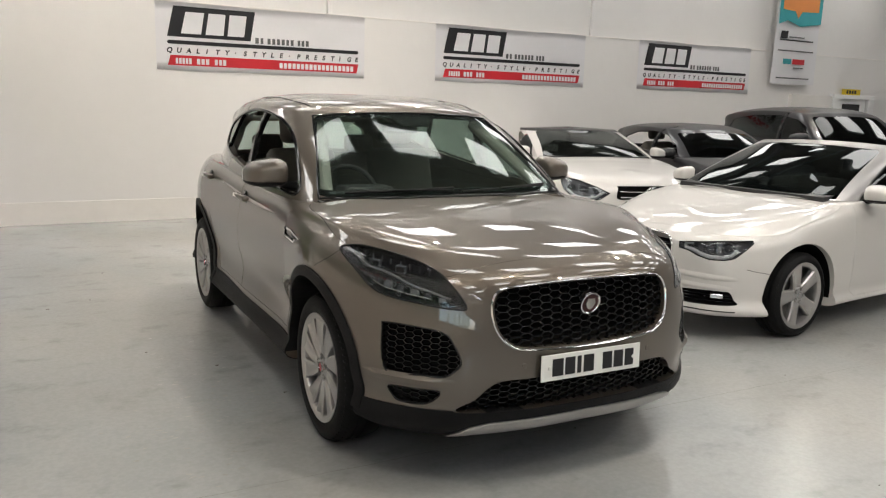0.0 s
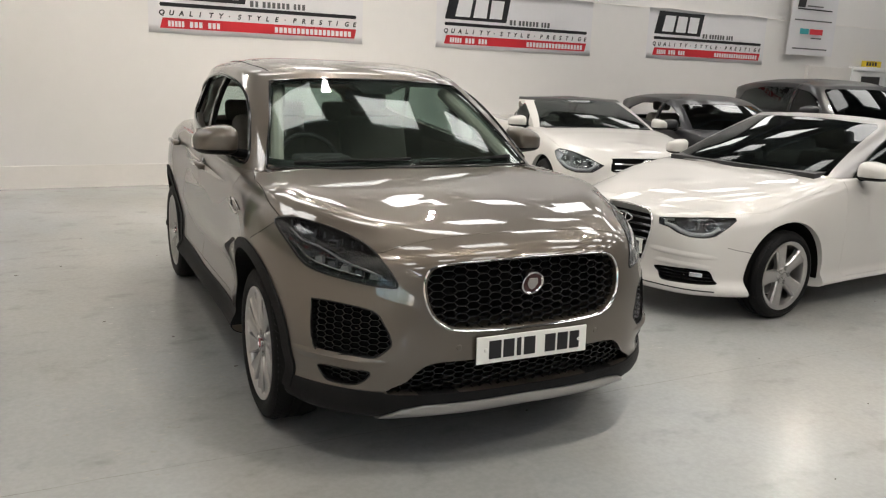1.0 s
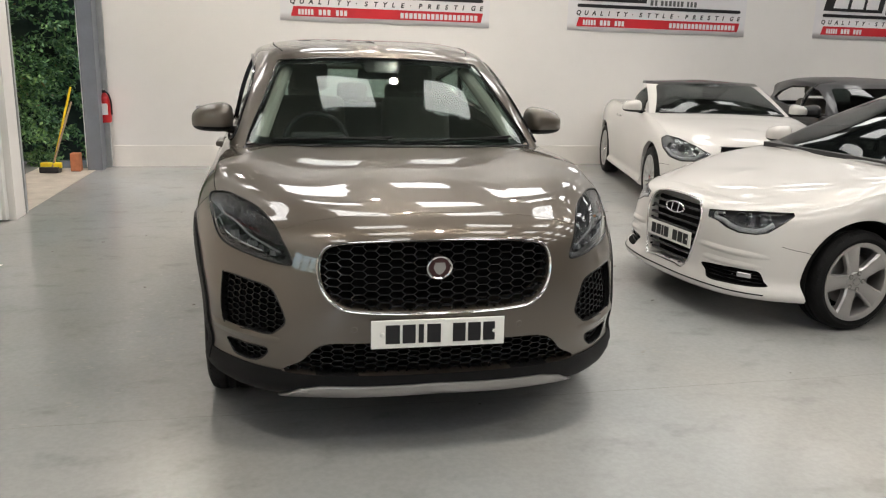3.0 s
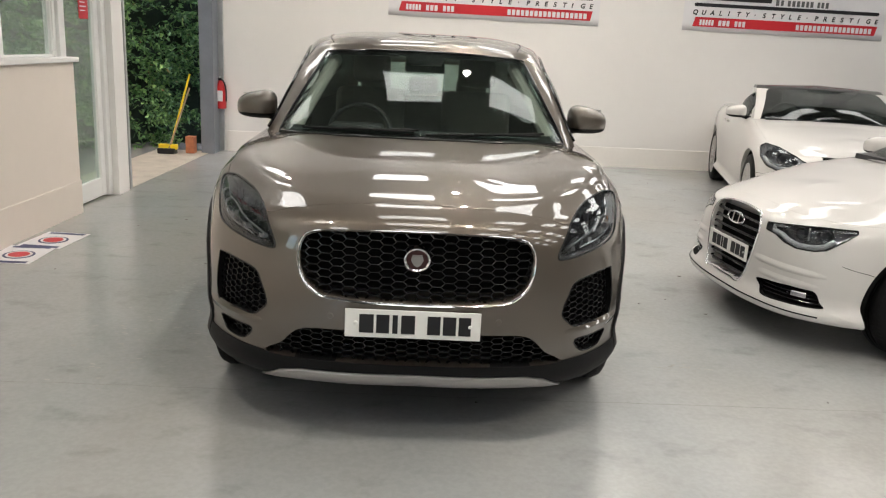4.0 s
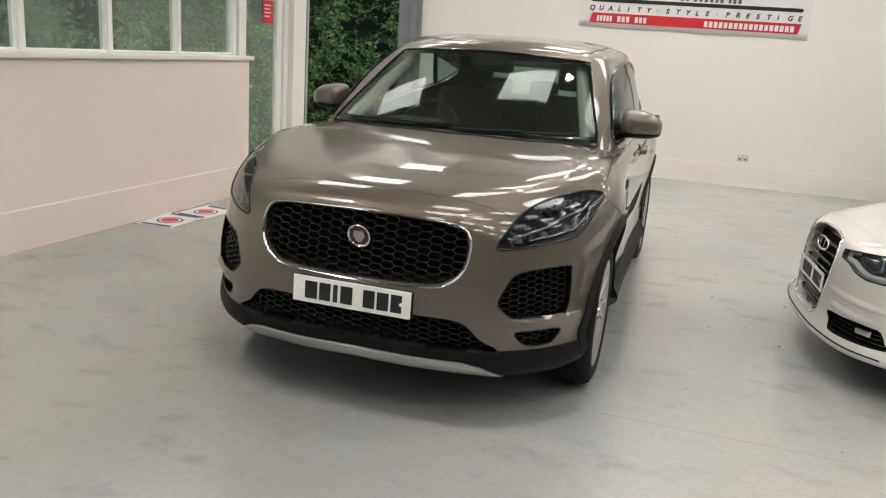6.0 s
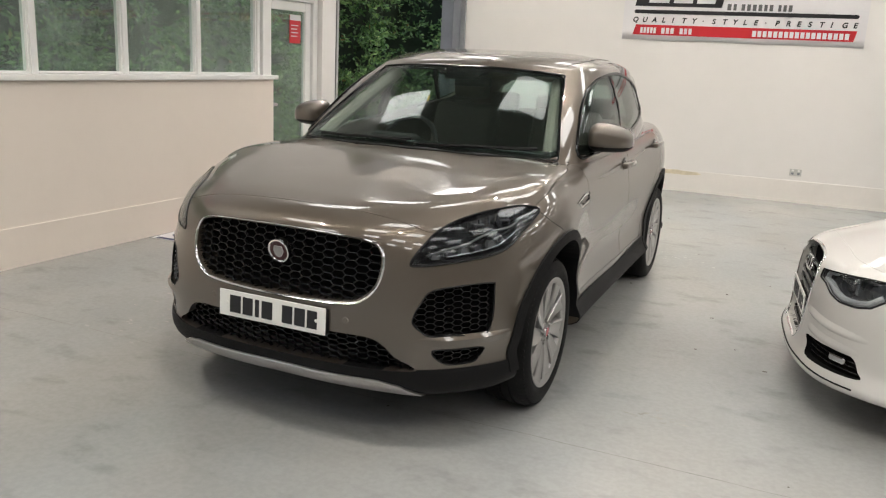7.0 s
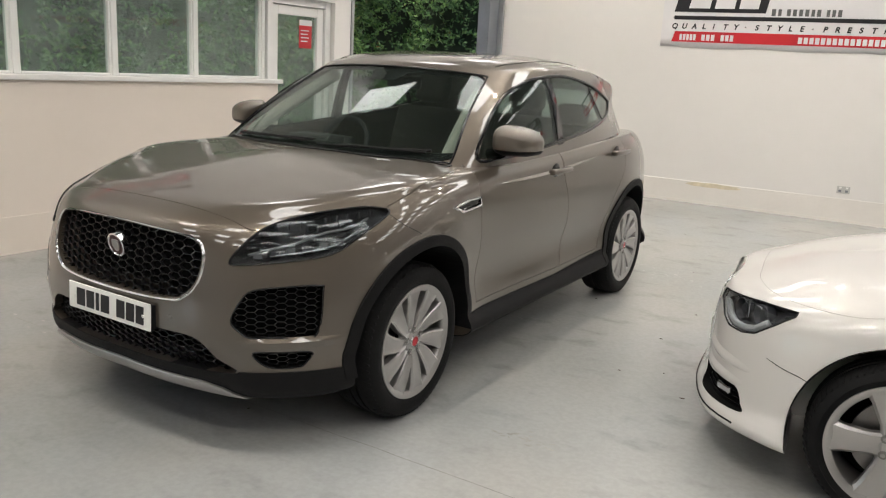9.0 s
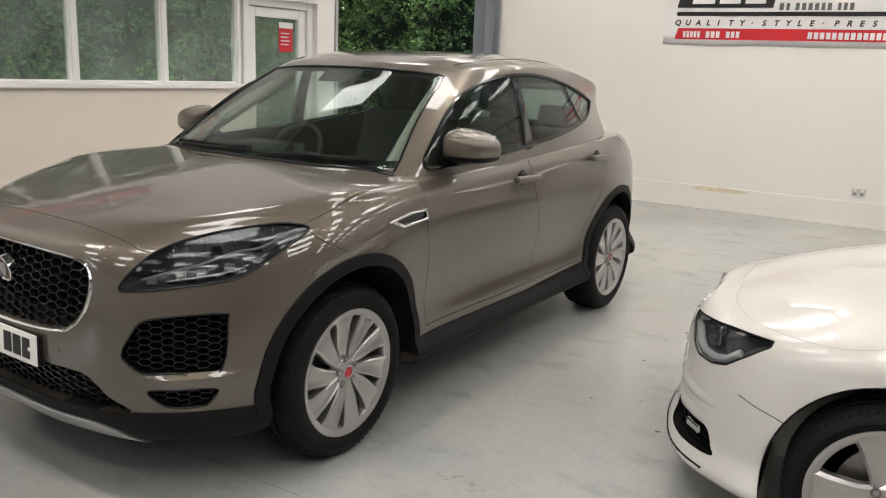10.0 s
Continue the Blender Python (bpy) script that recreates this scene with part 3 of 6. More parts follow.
def honeycomb(tree, outline, deg, recess, w, h, bar=.0035, depth=.014):
    """A wire mesh of flat hexagons laid into an opening."""
    a = radians(deg)
    out = Vector((math.sin(a), -math.cos(a), 0))
    xs, zs = [p[0] for p in outline], [p[1] for p in outline]
    bm = bmesh.new()

    def at(p):
        q = on_hull(tree, p[0], p[1], deg)
        return None if q is None else q - out * recess

    def bar_between(p, q):
        m = ((p[0] + q[0]) / 2, (p[1] + q[1]) / 2)
        if not (inside(p, outline) or inside(q, outline) or inside(m, outline)):
            return
        A, B = at(p), at(q)
        if A is None or B is None or (A - B).length > .08:
            return
        d = (B - A).normalized()
        u = out.cross(d).normalized() * bar
        f = out * depth
        vs = [bm.verts.new(c) for c in (A - u, A + u, B + u, B - u, A - u * .5 + f, A + u * .5 + f, B + u * .5 + f, B - u * .5 + f)]
        for k in ((0, 1, 5, 4), (1, 2, 6, 5), (2, 3, 7, 6), (3, 0, 4, 7), (4, 5, 6, 7)):
            bm.faces.new([vs[i] for i in k])
    rows = int((max(zs) - min(zs)) / h) + 2
    cols = int((max(xs) - min(xs)) / (w * .75)) + 2
    for c in range(cols):
        for r in range(rows):
            x = min(xs) + c * w * .75
            z = min(zs) + r * h + (h / 2 if c % 2 else 0)
            L, TL, TR, R = (x - w / 2, z), (x - w / 4, z + h / 2), (x + w / 4, z + h / 2), (x + w / 2, z)
            bar_between(L, TL)
            bar_between(TL, TR)
            bar_between(TR, R)
    bmesh.ops.recalc_face_normals(bm, faces=bm.faces[:])
    return bm


def seam(tree, pts, r=.0028, deg=None, sink=.0006):
    """A dark shut line laid along points near the hull."""
    line = []
    for p in catmull(pts, 6):
        h = tree.find_nearest(Vector(p))
        line.append(h[0] - h[1] * sink)
    return tube(line, r, 6)


def band(tree, outer, inner, deg, lift=.004, drop=.014, n=8):
    """A trim frame between two closed outlines, rounded over its width."""
    o, i = catmull(outer, n, closed=True), catmull(inner, n, closed=True)
    a = radians(deg)
    out = Vector((math.sin(a), -math.cos(a), 0))
    vs, fs = [], []
    for p, q in zip(o, i):
        A, B = on_hull(tree, p[0], p[1], deg), on_hull(tree, q[0], q[1], deg)
        vs += [A - out * .01, A + out * lift, A * .7 + B * .3 + out * (lift + .003), A * .3 + B * .7 + out * (lift - .002), B - out * drop, B - out * (drop + .02)]
    k, m = len(o), 6
    for c in range(k):
        d = (c + 1) % k
        for e in range(m - 1):
            fs.append((c * m + e, c * m + e + 1, d * m + e + 1, d * m + e))
    bm = bmesh.new()
    bv = [bm.verts.new(v) for v in vs]
    for f in fs:
        bm.faces.new([bv[j] for j in f])
    bmesh.ops.recalc_face_normals(bm, faces=bm.faces[:])
    return bm


def drum(y, z, r, x0, x1, n=64):
    """A closed cylinder lying across the car."""
    return prism([(y + r * math.cos(2 * math.pi * i / n), z + r * math.sin(2 * math.pi * i / n)) for i in range(n)], "x", x0, x1)


def blade_wheel(parent, x, y, z, r, rim, w, spokes, style, name="wheel"):
    """A tyre on a cast alloy rim, with its spokes, nuts and brake disc."""
    s = 1 if x > 0 else -1
    wh = new(name)
    wh.parent = parent
    wh.location = (x, y, z)
    wh.rotation_euler = (radians(random.uniform(0, 70)), 0, 0 if s > 0 else math.pi)
    # outward is local +x
    t = lathe_mesh([(rim - .004, -.015), (rim + .012, -.004), (rim + .03, .001), (r * .86, .004), (r * .93, -.006), (r * .975, -.022), (r, -.045), (r, -.075), (r - .007, -.077), (r - .007, -.087), (r, -.089), (r, -.118), (r - .007, -.12), (r - .007, -.13), (r, -.132), (r, -.17), (r * .975, -w + .02), (r * .9, -w), (rim, -w)], 72)
    tyre = add("tyre", t, M_RUBBER, wh)
    bm = bmesh.new()
    for i in range(72):
        a = 2 * math.pi * i / 72
        for lo, hi, sk in ((-.045, -.012, .05), (-.20, -.165, -.05)):
            c, d = math.cos(a), math.sin(a)
            c2, d2 = math.cos(a + .028), math.sin(a + .028)
            q = [bm.verts.new((h, (r + .002) * k * (.958 if h > -.02 or h < -.19 else 1), (r + .002) * e * (.958 if h > -.02 or h < -.19 else 1))) for h, k, e in ((lo, c, d), (lo, c2, d2), (hi, math.cos(a + .028 + sk), math.sin(a + .028 + sk)), (hi, math.cos(a + sk), math.sin(a + sk)))]
            q2 = [bm.verts.new((v.co.x, v.co.y * .955, v.co.z * .955)) for v in q]
            bm.faces.new(q)
            for j in range(4):
                bm.faces.new((q[j], q2[j], q2[(j + 1) % 4], q[(j + 1) % 4]))
    bmesh.ops.recalc_face_normals(bm, faces=bm.faces[:])
    tagged(part("tread", bm, M_RUBBER, tyre), kind="stuff")
    rimo = add("rim", lathe_mesh([(rim - .03, -w + .03), (rim - .026, -.05), (rim - .026, -.022), (rim - .022, -.014), (rim - .012, -.009), (rim, -.004), (rim + .006, -.004), (rim + .007, -.012), (rim, -.03)], 72), M_ALLOY, wh)
    add("brake_disc", lathe_mesh([(.05, -.09), (rim * .66, -.09), (rim * .66, -.105), (.05, -.105), (.05, -.09)], 40), M_DISC, wh)
    add("inner_barrel", lathe_mesh([(rim - .014, -.03), (rim - .03, -w + .02), (.04, -w + .02)], 40), M_CAVITY, wh)
    for i in range(spokes):
        a = 2 * math.pi * i / spokes
        bm = bmesh.new()
        if style == "blade":
            pitch = 2 * math.pi / spokes
            lead = .42 if i % 2 else .26
            secs = []
            for f, half, dep, lift in ((.17, .47, .03, -.026), (.32, .445, .034, -.021), (.48, .41, .036, -.017), (.64, .365, .036, -.013), (.80, .335, .036, -.010), (.90, .35, .036, -.009), (.985, .40, .04, -.010)):
                rr = rim * f
                tw = lead * (1 - f) * pitch
                aa, bb = tw - half * pitch, tw + half * pitch
                pr = [(aa, lift - dep), (aa, lift - .006), (aa * .86 + bb * .14, lift - .001), (aa * .6 + bb * .4, lift - .007), (aa * .2 + bb * .8, lift - .004), (bb - .06 * pitch, lift + .001), (bb, lift - .004), (bb, lift - dep)]
                secs.append([(h, rr * math.cos(q), rr * math.sin(q)) for q, h in pr])
        else:
            secs = []
            for f, half, dep, lift in ((.18, .046, .04, -.030), (.4, .041, .035, -.022), (.75, .052, .035, -.014), (.99, .068, .04, -.012)):
                rr = rim * f
                secs.append([(lift - dep, rr, -half), (lift - .008, rr, -half), (lift + .003, rr, -half * .78), (lift - .006, rr, 0), (lift + .003, rr, half * .78), (lift - .008, rr, half), (lift - dep, rr, half)])
        rings = [[bm.verts.new(p) for p in sec] for sec in secs]
        m = len(secs[0])
        for j in range(len(rings) - 1):
            for k in range(m):
                bm.faces.new((rings[j][k], rings[j][(k + 1) % m], rings[j + 1][(k + 1) % m], rings[j + 1][k]))
        bm.faces.new(rings[-1])
        bmesh.ops.recalc_face_normals(bm, faces=bm.faces[:])
        bmesh.ops.rotate(bm, verts=bm.verts[:], cent=(0, 0, 0), matrix=Matrix.Rotation(a, 3, "X"))
        part("spoke", bm, M_ALLOY, rimo, smooth=True, angle=40)
    add("hub", lathe_mesh([(.001, -.022), (.05, -.024), (.062, -.034), (.07, -.06)], 32), M_ALLOY, rimo)
    for i in range(5):
        a = 2 * math.pi * (i + .5) / 5
        well = add("nut_well", lathe_mesh([(.001, -.0235), (.012, -.0235), (.0145, -.0215), (.0165, -.0225)], 16), M_DISC, rimo)
        well.location = (.003, .052 * math.cos(a), .052 * math.sin(a))
        nut = add("wheel_nut", lathe_mesh([(.001, -.016), (.008, -.016), (.0095, -.03)], 6), M_SATIN, rimo)
        nut.location = (.002, .052 * math.cos(a), .052 * math.sin(a))
    add("hub_cap", lathe_mesh([(.001, -.014), (.019, -.014), (.022, -.017), (.023, -.03)], 24), M_HUBRED if style == "blade" else M_SATIN, rimo, "small red hub cap" if style == "blade" else "")
    add("hub_ring", lathe_mesh([(.022, -.016), (.023, -.012), (.026, -.012), (.0275, -.02)], 24), M_CHROME, rimo)
    return wh


def wheel_cutter(y, z, r, depth=.33):
    return [to_mesh(drum(y, z, r, s * (1.2 - .0), s * depth)) for s in (-1, 1)]


def recess(body, bm, mirrored=False):
    """Sinks a pocket into a body; a mirrored pair where asked."""
    me = to_mesh(bm)
    if mirrored:
        m2 = mirror_x(me)
        body = boolean(body, m2)
    return boolean(body, me)


def door_mirror(car, s, loc, k, paint):
    mr = new("door_mirror")
    mr.parent = car
    mr.location = loc
    mr.scale = (k, k, k)
    N, rows = 40, []
    secs = [(-.112 * math.cos(p), max(.02, math.sin(p) ** .62)) for p in np.linspace(.02, math.pi / 2, 12)] + [(.03, 1.0), (.056, 1.0), (.062, .985), (.064, .95)]
    for yy, f in secs:
        ring = []
        for q in range(N):
            a = 2 * math.pi * q / N
            cx, sz = math.cos(a), math.sin(a)
            ex = math.copysign(abs(cx) ** .62, cx)
            ez = math.copysign(abs(sz) ** (.72 if sz > 0 else .5), sz)
            x = .110 * f * ex
            u = ((x * s + .110) / .22) ** 1.6
            zt, zb = .130 - .042 * u, -.034 + .006 * u
            z = (zt + zb) / 2 + (zt - zb) / 2 * f * ez
            ring.append((x, yy + .25 * x * s * (1 if yy < .03 else .8), z))
        rows.append(ring)
    for nm, zsel, m in (("mirror_cap", 1, paint), ("mirror_base", -1, M_CLAD)):
        bm = bmesh.new()
        bv = [[bm.verts.new(p) for p in r] for r in rows]
        for i in range(len(rows) - 1):
            for q in range(N):
                bm.faces.new((bv[i][q], bv[i][(q + 1) % N], bv[i + 1][(q + 1) % N], bv[i + 1][q]))
        bm.faces.new(bv[0])
        bm.faces.new(bv[-1])
        bmesh.ops.recalc_face_normals(bm, faces=bm.faces[:])
        bmesh.ops.bisect_plane(bm, geom=bm.verts[:] + bm.edges[:] + bm.faces[:], plane_co=(0, 0, .0 + .001 * zsel), plane_no=(0, 0, -zsel), clear_outer=True)
        part(nm, bm, m, mr, smooth=True, angle=60)
    part("mirror_arm", tube([(-.17 * s, .01, -.035), (-.10 * s, .005, -.022), (-.03 * s, 0, -.006)], [.026, .022, .018], 12), M_CLAD, mr, smooth=True)
    gl = part("mirror_glass", box((-.088, .0, -.008), (.088, .004, .098), .002), M_CHROME, mr)
    gl.location = (0, .064, 0)
    return mr


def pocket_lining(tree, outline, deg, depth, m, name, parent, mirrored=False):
    """Near-black lining that follows an opening's rim and sinks behind it, painting in the shade there."""
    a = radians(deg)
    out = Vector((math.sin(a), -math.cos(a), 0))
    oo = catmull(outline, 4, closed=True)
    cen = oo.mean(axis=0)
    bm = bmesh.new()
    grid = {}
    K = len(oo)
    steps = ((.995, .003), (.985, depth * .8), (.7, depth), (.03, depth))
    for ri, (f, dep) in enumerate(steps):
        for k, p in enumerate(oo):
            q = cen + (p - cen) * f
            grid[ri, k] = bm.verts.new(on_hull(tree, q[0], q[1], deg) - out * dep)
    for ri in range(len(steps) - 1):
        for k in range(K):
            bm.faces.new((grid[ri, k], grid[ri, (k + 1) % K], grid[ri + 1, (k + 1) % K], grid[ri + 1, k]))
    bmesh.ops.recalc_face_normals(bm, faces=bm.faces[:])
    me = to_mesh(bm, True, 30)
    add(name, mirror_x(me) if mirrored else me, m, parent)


def fair(bm, rounds, z0=-9.0):
    """Evens out ripples of a hull above height z0 without shrinking it."""
    bm.verts.index_update()
    co = np.array([v.co for v in bm.verts])
    e = np.array([(a.verts[0].index, a.verts[1].index) for a in bm.edges])
    n = len(co)
    i, j = np.concatenate([e[:, 0], e[:, 1]]), np.concatenate([e[:, 1], e[:, 0]])
    deg = np.bincount(i, minlength=n)[:, None]
    w = np.clip((co[:, 2] - z0) / .08, 0, 1)[:, None]
    for _ in range(rounds):
        for k in (.5, -.52):
            mean = np.stack([np.bincount(i, co[j, a], minlength=n) for a in range(3)], 1) / deg
            co += k * w * (mean - co)
    for v, c in zip(bm.verts, co):
        v.co = c
    bm.normal_update()
    return bm


def smooth01(x):
    x = np.clip(x, 0, 1)
    return x * x * (3 - 2 * x)


def fair_screen(bm, x0, z0, x1, z1, keep=.02):
    """Draws the windscreen of a cabin hull to one clean curved sheet; half widths x0 at height z0 and x1 at z1."""
    bm.normal_update()
    vs = [v for v in bm.verts if v.normal.y < -.30 and z0 - .06 < v.co.z < z1 + .03 and abs(v.co.x) < x0 + .03]
    co = np.array([v.co for v in vs])
    half = x0 + (x1 - x0) * (co[:, 2] - z0) / (z1 - z0)
    w = smooth01((half + keep - abs(co[:, 0])) / .09) * smooth01((z1 + .03 - co[:, 2]) / .05)
    basis = np.stack([co[:, 0] ** (2 * a) * (co[:, 2] - 1.2) ** b for a in range(3) for b in range(3)], 1)
    core = w > .8
    fit_y = basis @ np.linalg.lstsq(basis[core], co[core, 1], rcond=None)[0]
    for v, f, k in zip(vs, fit_y, w):
        v.co.y = v.co.y * (1 - k) + float(f) * k
    bm.normal_update()
    return bm


def fair_roof(bm, y0, y1):
    """Draws the roof panel of a cabin hull to one clean crowned surface."""
    bm.normal_update()
    top = [(v, v.normal.z) for v in bm.verts if v.normal.z > .86 and y0 < v.co.y < y1]
    co = np.array([v.co for v, n in top])
    n = np.array([n for v, n in top])
    basis = np.stack([co[:, 0] ** (2 * a) * (co[:, 1] - 2) ** b for a in range(3) for b in range(4)], 1)
    f = basis @ np.linalg.lstsq(basis, co[:, 2], rcond=None)[0]
    w = smooth01((n - .86) / .1) * smooth01((co[:, 1] - y0) / .12) * smooth01((y1 - co[:, 1]) / .12)
    for (v, _), z, k in zip(top, f, w):
        v.co.z = v.co.z * (1 - k) + float(z) * k
    bm.normal_update()
    return bm


def power_crease(hull):
    """Fairs the bonnet to one clean, gently crowned sheet and raises its middle a little between two creases."""
    hull.normal_update()
    top = [v for v in hull.verts if v.normal.z > .6 and -.68 < v.co.y < .48 and v.co.z > .88]
    co = np.array([v.co for v in top])
    x, y = co[:, 0], co[:, 1]
    edge = np.interp(y, (-.68, -.60, -.47, -.31, -.15, .10, .48), (.54, .62, .70, .78, .84, .84, .78))
    basis = np.stack([x ** a * y ** b for a, b in ((0, 0), (0, 1), (0, 2), (2, 0), (2, 1), (4, 0))], 1)
    core = (abs(x) < edge - .16) & (y > -.52) & (y < .40)
    sheet = basis @ np.linalg.lstsq(basis[core], co[core, 2], rcond=None)[0]
    w = smooth01((edge - .02 - abs(x)) / .17) * smooth01((y + .66) / .16) * smooth01((.48 - y) / .05)
    lift = .004 * smooth01((.30 - abs(x)) / .04) * smooth01((y + .60) / .25)
    for v, z, k, q in zip(top, sheet, w, lift):
        v.co.z = v.co.z * (1 - k) + float(z) * k + float(q)
    hull.normal_update()
    return hull


def arch_liner(r, x0, x1):
    """The upper part of a wheel well's lining."""
    bm = bm_from(lathe_mesh([(r, x0), (r, x1)], 48))
    bmesh.ops.delete(bm, geom=[v for v in bm.verts if v.co.z < -.10], context="VERTS")
    return to_mesh(bm, True)


def bm_from(mesh):
    bm = bmesh.new()
    bm.from_mesh(mesh)
    return bm


def drawn_in(mesh, k, cy=1.9, cz=1.0):
    """A cabin hull drawn in by about k metres all round."""
    me = mesh.copy()
    me.transform(Matrix.Translation((0, cy, cz)) @ Matrix.Diagonal((1 - k / .75, 1 - k / 1.1, 1 - k / .62, 1)) @ Matrix.Translation((0, -cy, -cz)))
    return me
M_LINING = mat("pale_headlining", (0.40, 0.39, 0.35), 0.85, var=0.05, scale=20)
M_DASH = mat("dark_dash_plastic", (0.03, 0.03, 0.032), 0.5, var=0.1, scale=30, bump=0.1, bscale=300)
M_SEAT = mat("grey_seat_leather", (0.13, 0.12, 0.105), 0.8, var=0.12, scale=30, bump=0.2, bscale=250)
M_LENS = glass("headlamp_lens", (0.85, 0.87, 0.88))
M_LAMPGREY = mat("grey_lamp_housing", (0.10, 0.10, 0.11), 0.22, metal=0.5, var=0.1, scale=20)
M_CRYSTAL = mat("headlamp_crystal", (0.20, 0.205, 0.21), 0.2, metal=0.3, var=0.1, scale=40)
M_LAMPDARK = mat("headlamp_housing", (0.009, 0.009, 0.010), 0.25, var=0.1, scale=20)
M_DRL = mat("headlamp_light_guide", (0.42, 0.43, 0.44), 0.18, var=0.03, scale=20)


def plate_with_bars(parent, at, w, h, bars, name="number_plate"):
    """A number plate whose characters are plain black bars."""
    pl = part(name, box((-w / 2, -.006, 0), (w / 2, 0, h), .003), M_PLATE, parent, "white number plate with black bars")
    pl.matrix_local = at
    for x0, x1 in bars:
        part("character_bar", box((x0, -.0085, h * .17), (x1, -.0055, h * .83), .001), M_INK, pl)
    for sx in (-1, 1):
        sc_ = add("plate_screw", lathe_mesh([(.001, .004), (.007, .003), (.009, 0)], 14, "z"), M_PLATE, pl)
        sc_.matrix_local = pose(sx * w * .42, -.006, h * .5, 90, 0, 0)
    return pl


def seat(parent, x, y, z, name="front_seat"):
    st = new(name)
    st.parent = parent
    st.location = (x, y, z)
    part("cushion", box((-.25, -.28, 0), (.25, .25, .16), .05, 3), M_SEAT, st, smooth=True, angle=60)
    bk = part("backrest", box((-.24, -.07, 0), (.24, .07, .62), .055, 3), M_SEAT, st, smooth=True, angle=60)
    bk.matrix_local = pose(0, .27, .08, -20, 0, 0)
    hd = part("headrest", box((-.13, -.05, 0), (.13, .05, .20), .045, 3), M_SEAT, st, smooth=True, angle=60)
    hd.matrix_local = pose(0, .50, .70, -12, 0, 0)
    return st


def steering_wheel(parent, m):
    sw = new("steering_wheel")
    sw.parent = parent
    sw.matrix_local = m
    ring = [(.18 * math.cos(a), .18 * math.sin(a), 0) for a in np.linspace(0, 2 * math.pi, 36, endpoint=False)]
    part("wheel_rim", tube(ring, .016, 10, closed=True), M_DASH, sw, smooth=True)
    part("boss", box((-.07, -.06, -.03), (.07, .06, .02), .02), M_DASH, sw, smooth=True)
    for a, b in (((-.17, 0, 0), (-.05, 0, 0)), ((.17, 0, 0), (.05, 0, 0)), ((0, -.17, 0), (0, -.05, 0))):
        part("wheel_spoke", tube([a, b], .014, 8), M_DASH, sw, smooth=True)
    return sw


def compact_suv(at):
    car = thing("compact_suv", "taupe metallic compact suv with black honeycomb grille on the showroom floor", "car", at)
    hull = fair(power_crease(fair(loft(compact_rings(), 8, 8), 30, .33)), 4, .33)
    tree = hull_tree(hull)
    solid = to_mesh(hull.copy(), True)
    HZ, WB, TYRE = .362, 2.681, .352
    # outlines
    g_out = [(0, .873), (.30, .866), (.415, .850), (.455, .81), (.463, .748), (.446, .68), (.40, .627), (.315, .60), (0, .59), (-.315, .60), (-.40, .627), (-.446, .68), (-.463, .748), (-.455, .81), (-.415, .850), (-.30, .866)]
    g_in = [(0, .861), (.29, .855), (.402, .838), (.436, .80), (.439, .75), (.424, .69), (.385, .648), (.305, .619), (0, .612), (-.305, .619), (-.385, .648), (-.424, .69), (-.439, .75), (-.436, .80), (-.402, .838), (-.29, .855)]
    g_in = [(.38 * a[0] + .62 * b[0], .38 * a[1] + .62 * b[1]) for a, b in zip(g_out, g_in)]
    low = [(.585, .345), (.52, .40), (.475, .45), (.42, .475), (.30, .48), (0, .483), (-.30, .48), (-.42, .475), (-.475, .45), (-.52, .40), (-.585, .345), (-.30, .34), (0, .338), (.30, .34)]
    lamp3 = [(.558, -.765, .779), (.585, -.71, .85), (.625, -.63, .905), (.69, -.48, .942), (.78, -.32, .963), (.84, -.24, .963), (.882, -.205, .943), (.86, -.345, .876), (.832, -.46, .817), (.79, -.54, .796), (.71, -.63, .784), (.60, -.735, .771)]
    intake3 = [(.582, -.784, .557), (.605, -.76, .63), (.64, -.735, .675), (.72, -.655, .69), (.81, -.545, .692), (.825, -.537, .668), (.823, -.577, .494), (.72, -.69, .497), (.65, -.75, .495), (.615, -.77, .515)]
    slit3 = [(.655, -.743, .430), (.73, -.68, .434), (.812, -.585, .430), (.797, -.593, .388), (.772, -.616, .369), (.69, -.695, .373)]
    A1, A2 = 48, 42
    lamp, intake, slit = diag(lamp3, A1), diag(intake3, A2), diag(slit3, A2)
    bonnet_o = [(0, -.70), (.30, -.697), (.47, -.69), (.585, -.675), (.64, -.605), (.70, -.47), (.79, -.315), (.85, -.24), (.868, -.15), (.874, -.05), (.866, .12), (.852, .30), (.82, .40), (.775, .45), (.42, .335), (0, .292)]
    bonnet_o = catmull(bonnet_o, 4).tolist()
    bonnet_o += [(-x, y) for x, y in bonnet_o[::-1] if x > 1e-6]
    # the shell: cabin well, wheel wells, pockets
    body = boolean(solid, to_mesh(prism([(0, .37), (.40, .41), (.70, .53), (.78, .75), (.79, 2.0), (.68, 2.8), (-.68, 2.8), (-.79, 2.0), (-.78, .75), (-.70, .53), (-.40, .41)], "z", .50, 1.4)))
    for y in (0, WB):
        for c in wheel_cutter(y, HZ, .425, .42):
            body = boolean(body, c)
    body = recess(body, prism(g_in, "y", -1.2, -.70, 6))
    body = recess(body, prism(low, "y", -1.2, -.66, 4))
    body = recess(body, turned(prism(intake, "y", -1.3, -.80, 4), A2), True)
    body = recess(body, turned(prism(slit, "y", -1.3, -.84, 4), A2), True)
    body = recess(body, turned(prism(lamp, "y", -1.3, -.70, 5), A1), True)
    # bonnet lifts off the shell
    shrink = [(x * .9965, y + (.0025 if y < -.3 else -.002 if y > .3 else 0)) for x, y in bonnet_o]
